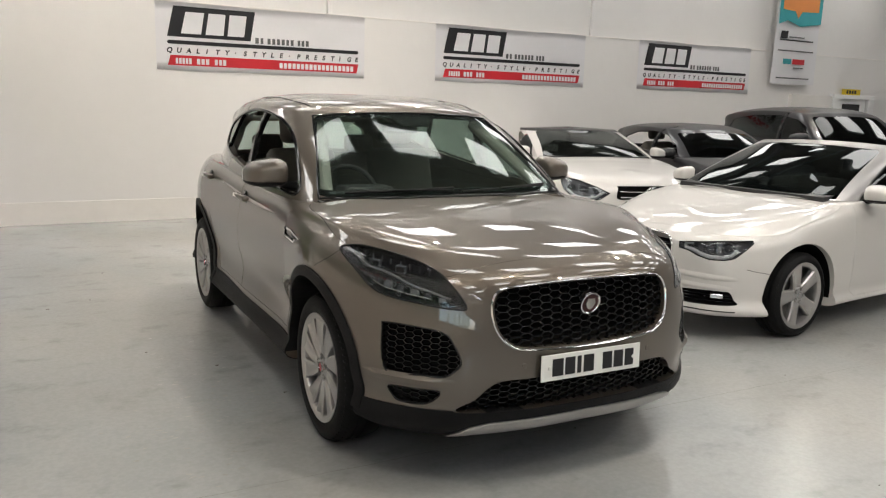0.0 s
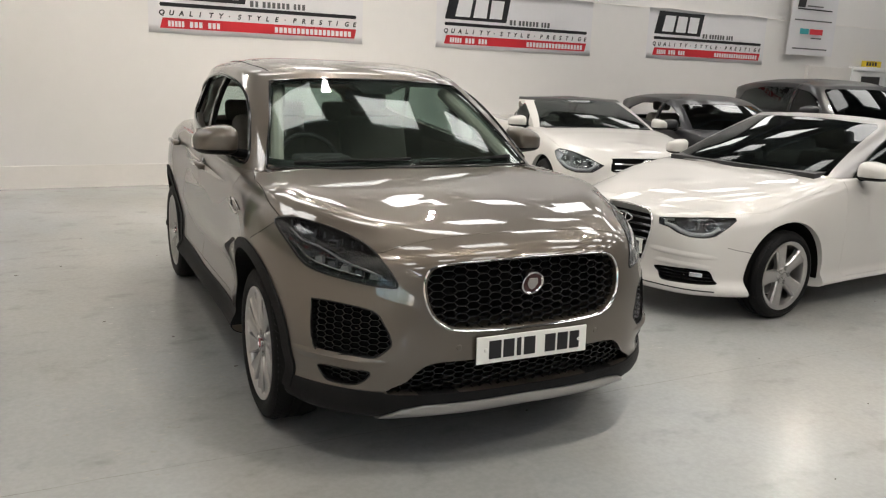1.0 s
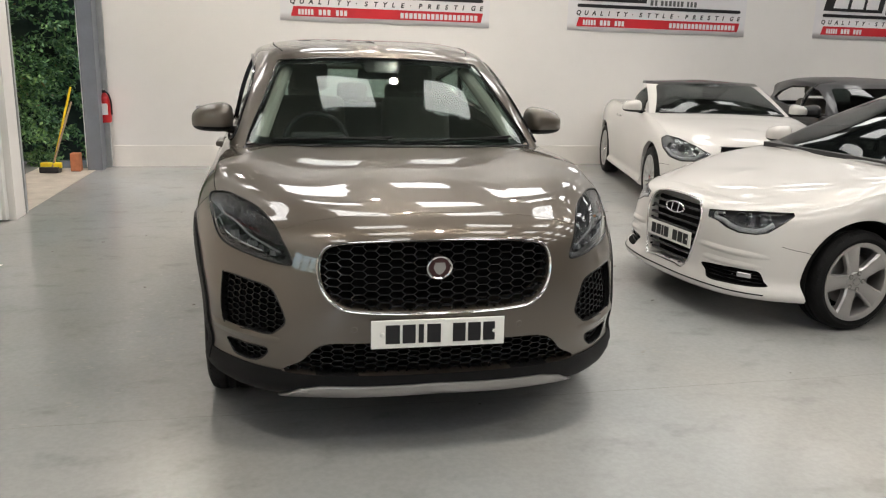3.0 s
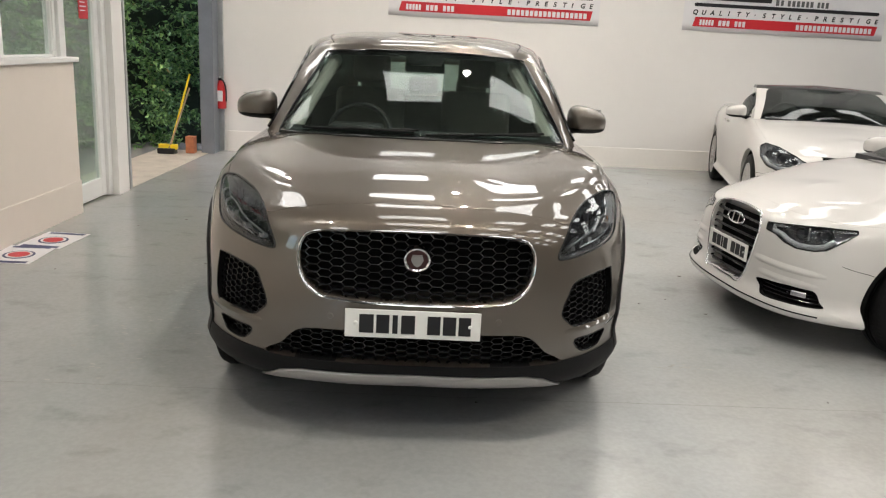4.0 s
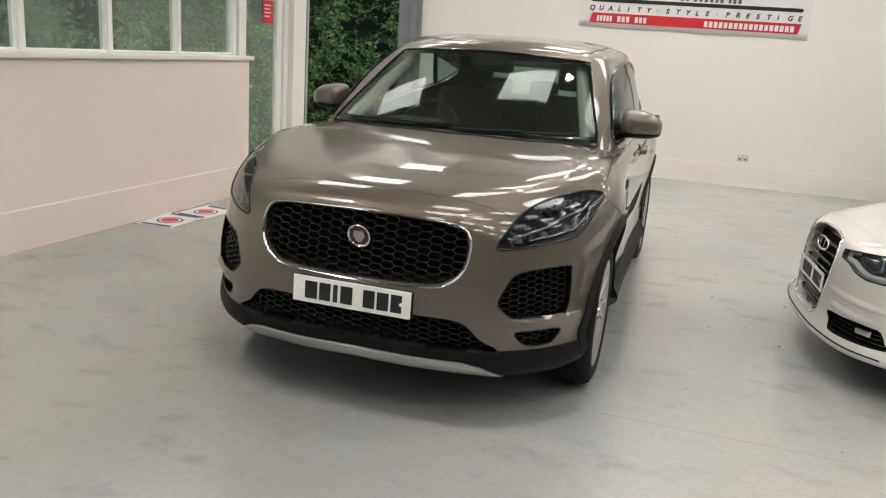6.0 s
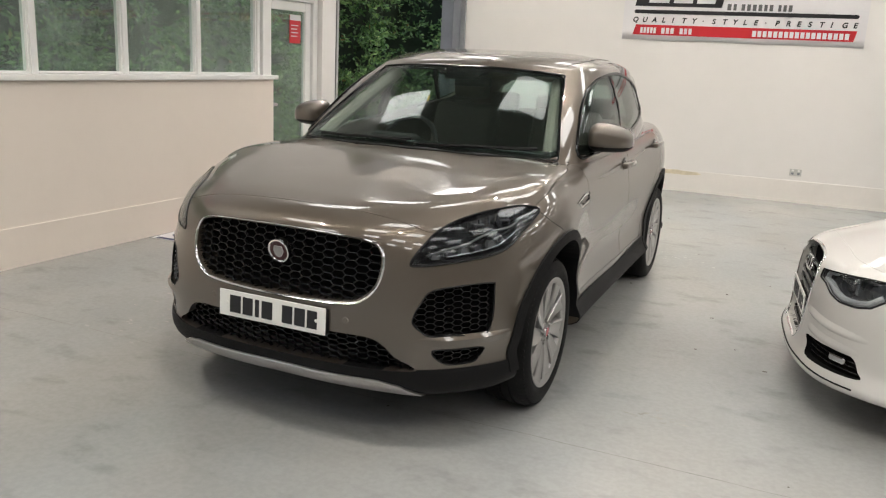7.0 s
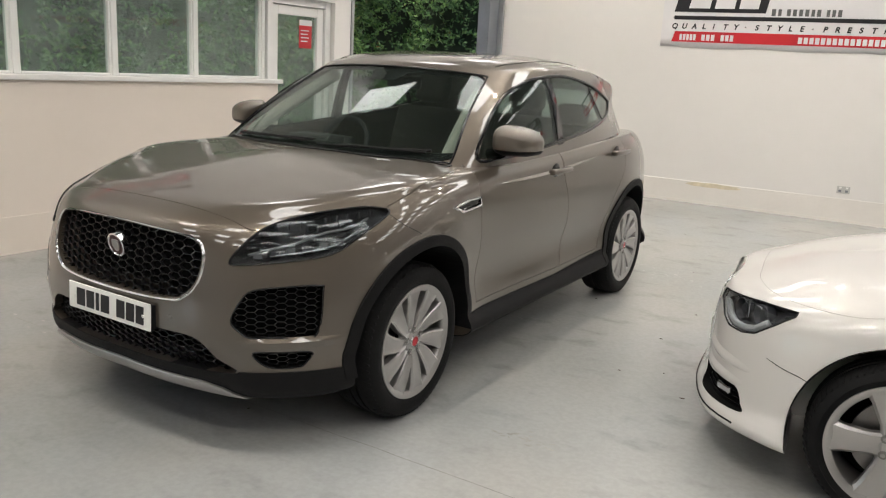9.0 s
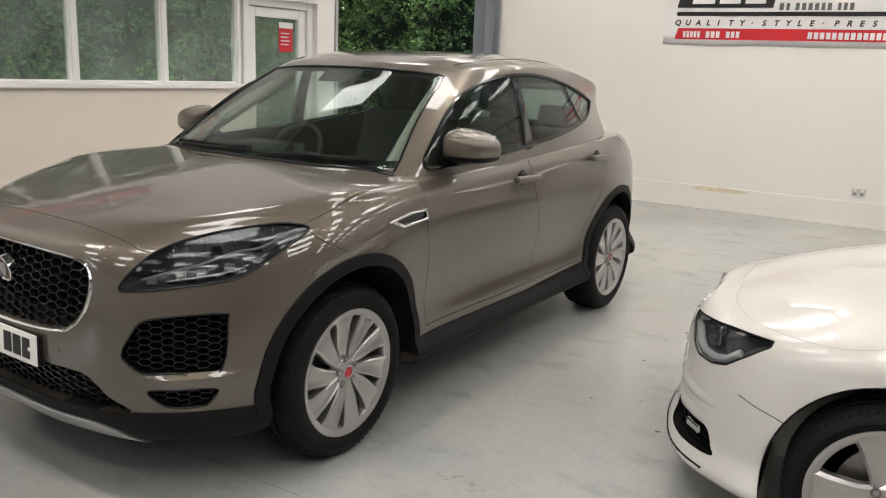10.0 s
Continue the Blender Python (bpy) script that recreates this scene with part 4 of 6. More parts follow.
    bon = boolean(solid.copy(), to_mesh(prism(shrink, "z", .80, 1.35)), "INTERSECT")
    bon = boolean(bon, to_mesh(turned(prism(lamp, "y", -1.3, -.30, 5), A1)))
    bon = boolean(bon, mirror_x(to_mesh(turned(prism(lamp, "y", -1.3, -.30, 5), A1))))
    body = boolean(body, to_mesh(prism(bonnet_o, "z", .80, 1.35)))
    # doors lift off the sides
    front_door = [(.492, 1.20), (.478, .937), (.52, .65), (.535, .40), (1.555, .395), (1.598, .637), (1.56, .80), (1.468, .99), (1.465, 1.20)]
    rear_door = [(1.475, 1.20), (1.478, .99), (1.57, .80), (1.608, .637), (1.565, .395), (2.12, .41), (2.20, .58), (2.30, .75), (2.43, .90), (2.50, 1.20)]

    def grow(o, k):
        cy, cz = sum(p[0] for p in o) / len(o), sum(p[1] for p in o) / len(o)
        return [(y + k * (1 if y > cy else -1), z + k * (1 if z > cz else -1)) for y, z in o]
    for s in (1, -1):
        for nm, o, hy in (("front_door", front_door, (1.25, 1.51, .992)), ("rear_door", rear_door, (2.19, 2.45, 1.038))):
            big = prism(grow(o, .0022), "x", .80 * s, 1.1 * s)
            small = prism(grow(o, -.0012), "x", .80 * s, 1.1 * s)
            d = boolean(body.copy(), to_mesh(small), "INTERSECT")
            body = boolean(body, to_mesh(big))
            skin_normals(d, hull)
            dd = add(nm, d, M_TAUPE, car)
            y0, y1, hz = hy
            # pull handle over a dark cup
            q = tree.ray_cast(Vector((2 * s, (y0 + y1) / 2, hz)), Vector((-s, 0, 0)))[0]
            hb = box((-.012, 0, -.016), (.030, y1 - y0, .016), .011, 3)
            h = part("door_handle", hb, M_TAUPE, dd, smooth=True, angle=60)
            h.location = (q.x + (.018 if s > 0 else -.036), y0, hz)
            cup = add("handle_cup", lathe_mesh([(.001, .004), (.035, .003), (.043, 0)], 24), M_GLOSSBLACK, dd)
            cup.matrix_local = Matrix.Translation((q.x, (y0 + y1) / 2 - .02, hz)) @ Matrix.Diagonal((s, 1.25, .95, 1))
    # black lower cladding and arches as slightly proud skins
    fat = swell(hull, .006)
    skirt_cut = prism([(-1.2, .10), (4, .10), (4, .46), (2.6, .44), (2.2, .395), (1.5, .36), (.6, .365), (-.3, .355), (-.55, .352), (-1.2, .345)], "x", -1.3, 1.3)
    clad = boolean(fat.copy(), to_mesh(skirt_cut), "INTERSECT")
    for y in (0, WB):
        for c in wheel_cutter(y, HZ, .43, .42):
            clad = boolean(clad, c)
    clad = boolean(clad, to_mesh(prism([(x * 1.02, z) for x, z in low], "y", -1.2, -.66, 4)))
    clad = boolean(clad, to_mesh(box((-.80, .5, .28), (.80, 2.8, .60))))
    cb = bm_from(clad)
    bmesh.ops.dissolve_degenerate(cb, edges=cb.edges[:], dist=1e-4)
    bmesh.ops.recalc_face_normals(cb, faces=cb.faces[:])
    part("lower_cladding", cb, M_CLAD, car, smooth=True, angle=30)
    for y in (0, WB):
        for s in (1, -1):
            ring = boolean(swell(hull, .009), to_mesh(drum(y, HZ, .468, .60 * s, 1.2 * s)), "INTERSECT")
            ring = boolean(ring, to_mesh(drum(y, HZ, .420, .5 * s, 1.3 * s)))
            ring = boolean(ring, to_mesh(box((-1.3, y - .6, -.2), (1.3, y + .6, .30))))
            add("wheel_arch_trim", skin_normals(ring, bm_from(swell(hull, .009))), M_CLAD, car, "black plastic arch trim")
            liner = arch_liner(.424, .42 * s, .86 * s)
            lo = add("wheel_arch_liner", liner, M_CAVITY, car)
            lo.location = (0, y, HZ)
    skin_normals(body, hull)
    add("body", body, M_TAUPE, car)
    add("bonnet", skin_normals(bon, hull), M_TAUPE, car)
    # grille, intakes
    part("grille_surround", band(tree, g_out, g_in, 0), M_CHROME, car, "chrome grille frame", smooth=True, angle=50)
    gi = catmull(g_in, 4, closed=True).tolist()
    part("grille_mesh", honeycomb(tree, gi, 0, .035, .064, .030), M_GLOSSBLACK, car, "black honeycomb mesh")
    part("lower_grille_mesh", honeycomb(tree, catmull(low, 4, closed=True).tolist(), 0, .05, .056, .026), M_GLOSSBLACK, car)
    for nm, o, c, w, h in (("side_intake_mesh", intake, A2, .050, .024), ("small_intake_mesh", slit, A2, .05, .022)):
        m = to_mesh(honeycomb(tree, catmull(o, 4, closed=True).tolist(), c, .03, w, h, .003, .012))
        add(nm, m, M_GLOSSBLACK, car)
        add(nm, mirror_x(m), M_GLOSSBLACK, car)
    for o, c in ((intake, A2), (slit, A2)):
        line = [on_hull(tree, p[0], p[1], c, -.001) for p in catmull(o, 6, closed=True)]
        m = to_mesh(tube(line, .0035, 6, True), True)
        add("intake_rim", m, M_GLOSSBLACK, car)
        add("intake_rim", mirror_x(m), M_GLOSSBLACK, car)
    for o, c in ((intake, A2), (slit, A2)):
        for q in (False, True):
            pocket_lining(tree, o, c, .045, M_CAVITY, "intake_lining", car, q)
    # near-black plates paint the shade behind the grille meshes
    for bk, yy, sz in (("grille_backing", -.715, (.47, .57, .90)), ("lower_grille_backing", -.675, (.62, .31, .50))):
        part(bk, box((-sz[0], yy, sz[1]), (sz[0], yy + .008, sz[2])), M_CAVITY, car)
    # sharp ledge below each side intake, running out to the arch
    e0, e1 = diag([(.60, -.775, .48)], A2)[0][0], diag([(.868, -.44, .48)], A2)[0][0]
    for s in (1, -1):
        lb = bmesh.new()
        rows_ = []
        for k in range(15):
            u = k / 14
            lift = .013 * min(1, 4 * u) * min(1, 5 * (1 - u))
            zc = .478 + .006 * u
            prof = ((.016, -.003), (.005, lift * .55), (-.002, lift), (-.010, lift * .8), (-.040, -.003))
            rows_.append([lb.verts.new(on_hull(tree, e0 + (e1 - e0) * u, zc + dz, A2) + Vector((math.sin(radians(A2)), -math.cos(radians(A2)), 0)) * d) for dz, d in prof])
        for k in range(14):
            for q in range(4):
                lb.faces.new((rows_[k][q], rows_[k][q + 1], rows_[k + 1][q + 1], rows_[k + 1][q]))
        bmesh.ops.recalc_face_normals(lb, faces=lb.faces[:])
        lm = to_mesh(lb, True, 50)
        add("bumper_ledge", lm if s > 0 else mirror_x(lm), M_TAUPE, car)
    # badge
    by = on_hull(tree, 0, .768, 0).y
    bd = new("badge")
    bd.parent = car
    bd.matrix_local = pose(0, by + .008, .768, 90 + 12, 0, 0)
    add("badge_ring", lathe_mesh([(.041, -.02), (.041, .004), (.045, .008), (.050, .006), (.052, -.02)], 40, "z"), M_CHROME, bd)
    add("badge_disc", lathe_mesh([(.001, .003), (.041, .001)], 40, "z"), M_BADGE, bd, "dark red and grey badge disc")
    part("badge_relief", prism([(-.018, .022), (.018, .022), (.024, .0), (.012, -.022), (0, -.028), (-.012, -.022), (-.024, 0)], "z", .002, .007), M_SATIN, bd)
    # number plate with plain bars in place of characters
    py = on_hull(tree, 0, .52, 0).y
    plate_with_bars(car, pose(-.006, py - .012, .466, -2, 0, 0), .52, .112, [(-.205, -.150), (-.140, -.090), (-.078, -.058), (-.045, .008), (.055, .105), (.115, .165), (.175, .222)])
    part("plate_holder", box((-.255, py - .010, .472), (.255, py + .02, .57)), M_CLAD, car)
    # sensors
    for s in (1, -1):
        c = on_hull(tree, .325 * s, .535, 0)
        sn = add("parking_sensor", lathe_mesh([(.001, .002), (.010, .002), (.012, 0), (.013, .0005), (.0135, -.01)], 20, "z"), M_TAUPE, car)
        sn.matrix_local = Matrix.Translation(c) @ pose(0, 0, 0, 90, 0, 8 * s)
    # satin skid strip
    skid = [(.0, .298), (.45, .292), (.53, .276), (.615, .226), (.585, .218), (.50, .232), (0, .243)]
    skid += [(-x, z) for x, z in skid[-2:0:-1]]
    sk = boolean(swell(hull, .016), to_mesh(prism(skid, "y", -1.1, -.62)), "INTERSECT")
    add("skid_strip", sk, M_SATIN, car, "satin silver lower bumper strip")
    # headlamps
    for s in (1, -1):
        hl = new("headlamp")
        hl.parent = car
        tagged(hl, "dark lensed headlamp with light guide")
        pr = turned(prism(lamp, "y", -1.4, -.52, 5), A1)
        cover = boolean(thick(hull, .005), to_mesh(pr), "INTERSECT")
        cover = skin_normals(cover, hull)
        fix = (lambda m: m) if s > 0 else mirror_x
        lens = add("lens", fix(cover), M_LENS, hl)
        lens.visible_shadow = False
        rim_line = [on_hull(tree, p[0], p[1], A1, .0005) for p in catmull(lamp, 8, closed=True)]
        add("lamp_gasket", fix(to_mesh(tube(rim_line, .0045, 6, True), True)), M_GLOSSBLACK, hl)
        a = radians(A1)
        out = Vector((math.sin(a), -math.cos(a), 0))
        # dark bezel: a step shaped housing behind the lens
        bez = bmesh.new()
        grid = {}
        oo = catmull(lamp, 5, closed=True)
        cen = oo.mean(axis=0)
        K = len(oo)
        for ri, (f, dep) in enumerate(((1.0, .012), (.86, .030), (.7, .05), (.4, .06), (.05, .062))):
            for k, p in enumerate(oo):
                q = cen + (p - cen) * f
                base = on_hull(tree, q[0], q[1], A1)
                grid[ri, k] = bez.verts.new(base - out * dep)
        for ri in range(4):
            for k in range(K):
                bez.faces.new((grid[ri, k], grid[ri, (k + 1) % K], grid[ri + 1, (k + 1) % K], grid[ri + 1, k]))
        bmesh.ops.recalc_face_normals(bez, faces=bez.faces[:])
        add("lamp_housing", fix(to_mesh(bez, True, 30)), M_LAMPDARK, hl)

        def inlamp(p3, dep):
            sa, z = diag([p3], A1)[0]
            return on_hull(tree, sa, z, A1) - out * dep
        # J shaped light guide
        guide = [inlamp(p, .022) for p in ((.835, -.285, .925), (.80, -.36, .895), (.76, -.43, .885), (.735, -.50, .868), (.70, -.56, .845), (.65, -.64, .825), (.60, -.71, .802))]
        add("light_guide", fix(to_mesh(tube(catmull([tuple(g) for g in guide], 5), .0045, 8), True)), M_CRYSTAL, hl)
        guide2 = [inlamp(p, .02) for p in ((.835, -.36, .875), (.80, -.46, .832), (.74, -.56, .812), (.66, -.655, .798))]
        add("lower_guide", fix(to_mesh(tube(catmull([tuple(g) for g in guide2], 5), .004, 8), True)), M_CHROME, hl)
        turn = out.to_track_quat("Y", "Z").to_matrix().to_4x4()
        for p3, w, h in (((.800, -.385, .905), .026, .019), ((.728, -.495, .893), .025, .019)):
            c = inlamp(p3, .040)
            bzl = to_mesh(box((-w, -.016, -h), (w, .010, h), .006))
            bzl.transform(Matrix.Translation(c) @ turn)
            pj = add("projector", fix(bzl), M_LAMPGREY, hl)
            ln2 = to_mesh(box((-w * .72, -.004, -h * .70), (w * .72, .015, h * .70), .008, 3), True, 50)
            ln2.transform(Matrix.Translation(c) @ turn)
            add("projector_lens", fix(ln2), M_GLOSSBLACK, pj)
        for k in range(6):
            p3 = (.815 - .036 * k, -.435 - .052 * k, .843 - .009 * k)
            c = inlamp(p3, .030)
            w, h = .017, .0165 - .0012 * k
            bk3 = prism([(-w, -h), (w, -h * .8), (w * .8, h), (-w * .9, h * .8)], "y", -.012, .010)
            m = to_mesh(bk3)
            m.transform(Matrix.Translation(c) @ turn)
            add("crystal_block", fix(m), M_CRYSTAL if k % 2 else M_LAMPGREY, hl)
        for k in range(9):
            p3 = (.842 - .030 * k, -.275 - .036 * k, .946 - .006 * k)
            sa, z = diag([p3], A1)[0]
            c = on_hull(tree, sa, z, A1)
            if c is not None:
                m = to_mesh(box((-.0025, -.006, -.014), (.0025, .004, .010), .001))
                m.transform(Matrix.Translation(c - out * .020) @ turn)
                add("lamp_rib", fix(m), M_LAMPGREY, hl)
        # fin vents behind the wheels
        vent = [(.19, .924), (.36, .945), (.478, .945), (.485, .896), (.287, .887)]
        fr = boolean(swell(hull, .006), to_mesh(prism(vent, "x", .6 * s, 1.2 * s)), "INTERSECT")
        vin = [(.235, .920), (.36, .934), (.466, .935), (.471, .906), (.30, .899)]
        fr = boolean(fr, to_mesh(prism(vin, "x", .5 * s, 1.3 * s)))
        add("fender_vent", fr, M_CHROME, car, "chrome framed side vent")
        vq = boolean(swell(hull, .002), to_mesh(prism(vin, "x", .8 * s, 1.2 * s)), "INTERSECT")
        add("vent_insert", vq, M_GLOSSBLACK, car)
        part("fender_seam", seam(tree, [(.882 * s, -.21, .940), (.915 * s, -.155, .89), (.937 * s, -.065, .845)], .002), M_GAP, car)
    # ---- cabin ----
    ch = fair(fair_roof(fair_screen(fair(loft(compact_cabin(), 8, 6), 12), .745, 1.10, .58, 1.50), 1.22, 2.75), 2)
    ct = hull_tree(ch)
    screen = [(-.745, 1.10), (-.66, 1.30), (-.61, 1.42), (-.583, 1.475), (-.55, 1.494), (-.30, 1.511), (0, 1.517), (.30, 1.511), (.55, 1.494), (.583, 1.475), (.61, 1.42), (.66, 1.30), (.745, 1.10), (.70, 1.085), (.40, 1.09), (0, 1.095), (-.40, 1.09), (-.70, 1.085)]
    side = [(.60, 1.10), (.78, 1.255), (.93, 1.352), (1.08, 1.42), (1.30, 1.478), (1.55, 1.508), (1.78, 1.508), (2.10, 1.472), (2.35, 1.425), (2.62, 1.362), (2.63, 1.34), (2.42, 1.255), (2.0, 1.192), (1.50, 1.143), (1.15, 1.115), (.80, 1.095)]
    back = [(-.50, 1.35), (-.44, 1.40), (.44, 1.40), (.50, 1.35), (.56, 1.17), (-.56, 1.17)]
    cut_screen = to_mesh(prism(screen, "y", -.2, 1.38))
    cut_back = to_mesh(prism(back, "y", 2.85, 3.8))
    cut_side = [to_mesh(prism(side, "x", .45 * s, 1.3 * s)) for s in (1, -1)]

    def windows(me):
        for c in [cut_screen, cut_back] + cut_side:
            me = boolean(me, c.copy())
        return me
    floor_cut = to_mesh(box((-.8, .5, .8), (.8, 3.1, 1.075)))
    csolid = to_mesh(ch.copy(), True)

    def inner(k):
        return drawn_in(csolid, k)

    def skin(a, b):
        outer = csolid.copy() if a == 0 else inner(a)
        return boolean(outer, inner(b))
    shell = boolean(windows(skin(0, .035)), floor_cut)
    add("roof_shell", skin_normals(shell, ch), M_TAUPE, car)
    add("headlining", main_piece(boolean(windows(skin(.036, .045)), floor_cut.copy())), M_LINING, car, "pale grey headlining and pillar trim")
    pane = skin(.001, .006)

    def glazing(nm, cutter, m, lab=""):
        g = skin_normals(boolean(pane.copy(), cutter, "INTERSECT"), ch)
        ob = add(nm, g, m, car, lab)
        ob.visible_shadow = False
    glazing("windscreen", cut_screen.copy(), M_CARGLASS)
    glazing("rear_window", cut_back.copy(), M_CARGLASS)
    for s in (1, -1):
        if s > 0:
            glazing("front_side_window", boolean(cut_side[0 if s > 0 else 1].copy(), to_mesh(box((-2, .3, .9), (2, 1.487, 1.7))), "INTERSECT"), M_CARGLASS)
            glazing("rear_side_window", boolean(cut_side[0].copy(), to_mesh(prism([(1.553, .9), (1.553, 1.7), (1.95, 1.7), (2.325, 1.225), (2.30, .9)], "x", -2, 2)), "INTERSECT"), M_CARGLASS)
        # the driver's windows are wound down; the small quarter panes stay
        glazing("quarter_window", boolean(cut_side[0 if s > 0 else 1].copy(), to_mesh(prism([(1.955, 1.7), (2.33, 1.225), (2.305, .9), (3.0, .9), (3.0, 1.7)], "x", -2, 2)), "INTERSECT"), M_CARGLASS)
        bp = boolean(skin(0, .02), to_mesh(prism([(1.475, 1.12), (1.478, 1.503), (1.535, 1.505), (1.565, 1.13)], "x", .5 * s, 1.2 * s)), "INTERSECT")
        add("door_pillar_trim", bp, M_GLOSSBLACK, car)
        qp = boolean(skin(0, .02), to_mesh(prism([(2.105, 1.47), (2.13, 1.465), (2.33, 1.24), (2.305, 1.235)], "x", .5 * s, 1.2 * s)), "INTERSECT")
        add("quarter_divider", qp, M_GLOSSBLACK, car)
        line = []
        for p in catmull(side, 5, closed=True):
            h = ct.ray_cast(Vector((2 * s, p[0], p[1])), Vector((-s, 0, 0)))
            line.append(h[0] + h[1] * .002)
        part("window_surround", tube(line, .009, 8, True), M_GLOSSBLACK, car, "black window surround", smooth=True)
    line = [on_hull(ct, p[0], p[1], 0, .0) for p in catmull(screen, 4, closed=True)]
    part("windscreen_seal", tube(line, .006, 8, True), M_GLOSSBLACK, car, smooth=True)
    # dark print round the windscreen
    frit_in = [(-.725, 1.125), (-.648, 1.30), (-.595, 1.41), (-.565, 1.462), (-.52, 1.476), (-.12, 1.488), (-.09, 1.44), (.09, 1.44), (.12, 1.488), (.52, 1.476), (.565, 1.462), (.595, 1.41), (.648, 1.30), (.725, 1.125), (.66, 1.118), (.40, 1.122), (0, 1.128), (-.40, 1.122), (-.66, 1.118)]
    fr = boolean(skin(.0075, .0095), cut_screen.copy(), "INTERSECT")
    fr = boolean(fr, to_mesh(prism(frit_in, "y", -.3, 1.6)))
    add("windscreen_border", fr, M_GLOSSBLACK, car)
    for s in (1, -1):
        pl = catmull([(.685 * s, .53, 1.085), (.598 * s, .86, 1.292), (.528 * s, 1.14, 1.448)], 6)
        part("pillar_trim", tube(pl, .036, 10), M_LINING, car, "pale grey inner pillar trim", smooth=True)
    # scuttle and wipers
    sct = boolean(swell(hull, .004), to_mesh(prism([(0, .28), (.42, .325), (.765, .44), (.72, .56), (.40, .46), (0, .42), (-.40, .46), (-.72, .56), (-.765, .44), (-.42, .325)], "z", .95, 1.3)), "INTERSECT")
    add("scuttle", sct, M_CLAD, car)
    for x0, x1 in ((-.62, -.02), (.02, .64)):
        w = [on_hull(ct, x, 1.102 + .004 * k, 0, .012) for k, x in enumerate(np.linspace(x0, x1, 6))]
        wp = part("wiper", tube(w, .007, 6), M_CLAD, car)
        part("wiper_arm", tube([w[-1] - Vector((.02, .02, .01)), w[2] + Vector((0, -.012, .006))], .006, 6), M_CLAD, wp)
    # roof aerial and sunroof line
    fin = prism([(2.50, 1.56), (2.54, 1.60), (2.60, 1.61), (2.66, 1.53)], "x", -.018, .018)
    part("roof_aerial", fin, M_TAUPE, car)
    for s in (1, -1):
        part("roof_seam", seam(ct, [(.555 * s, 1.21, 1.55), (.60 * s, 1.5, 1.575), (.585 * s, 2.1, 1.57), (.50 * s, 2.6, 1.51)], .004), M_GAP, car)
    sp = prism([(2.84, 1.500), (2.98, 1.490), (3.08, 1.470), (3.115, 1.455), (3.08, 1.440), (2.84, 1.45)], "x", -.44, .44)
    part("roof_spoiler", sp, M_TAUPE, car, smooth=True, angle=40)
    # door mirrors
    for s in (1, -1):
        door_mirror(car, s, (.935 * s, .80, 1.145), 1.0, M_TAUPE)
    # interior
    db = prism([(.40, 1.07), (.50, 1.08), (.70, 1.07), (.84, 1.03), (.87, .94), (.84, .75), (.82, .52), (.40, .52)], "x", -.76, .76)
    dash = part("dashboard", db, M_DASH, car, smooth=True, angle=30)
    part("instrument_hood", box((-.52, .68, 1.05), (-.22, .87, 1.11), .025, 3), M_DASH, dash, smooth=True)
    part("centre_screen", box((-.13, .84, .94), (.13, .87, 1.06), .008), M_GLOSSBLACK, dash)
    steering_wheel(car, pose(-.37, 1.02, 1.03, 64, 0, 0))
    seat(car, -.37, 1.50, .58)
    seat(car, .37, 1.50, .58)
    rb = part("rear_bench", box((-.62, 2.25, .55), (.62, 2.55, .80), .06, 3), M_SEAT, car, smooth=True, angle=60)
    bk = part("rear_backrest", box((-.62, -.07, 0), (.62, .07, .52), .06, 3), M_SEAT, rb, smooth=True, angle=60)
    bk.matrix_local = pose(0, 2.58, .66, -18, 0, 0)
    for x in (-.38, 0, .38):
        hr = part("rear_headrest", box((-.12, -.045, 0), (.12, .045, .15), .04, 3), M_SEAT, rb, smooth=True, angle=60)
        hr.matrix_local = pose(x, 2.76, 1.16, -10, 0, 0)
    part("interior_mirror", box((-.12, 1.11, 1.395), (.12, 1.135, 1.455), .012, 3), M_DASH, car, smooth=True)
    part("sensor_pod", box((-.09, 1.05, 1.46), (.09, 1.18, 1.505), .02, 3), M_DASH, car, smooth=True)
    well_mesh = box((-.775, .5, .49), (.775, 2.75, .52))
    part("cabin_floor", well_mesh, M_DASH, car)
    for y in (0, WB):
        for s in (1, -1):
            blade_wheel(car, s * .918, y, TYRE + FLOOR, TYRE, .253, .235, 10, "blade")
    return car


compact_suv(pose(3.022, 4.14, 0, 0, 0, -2.05))


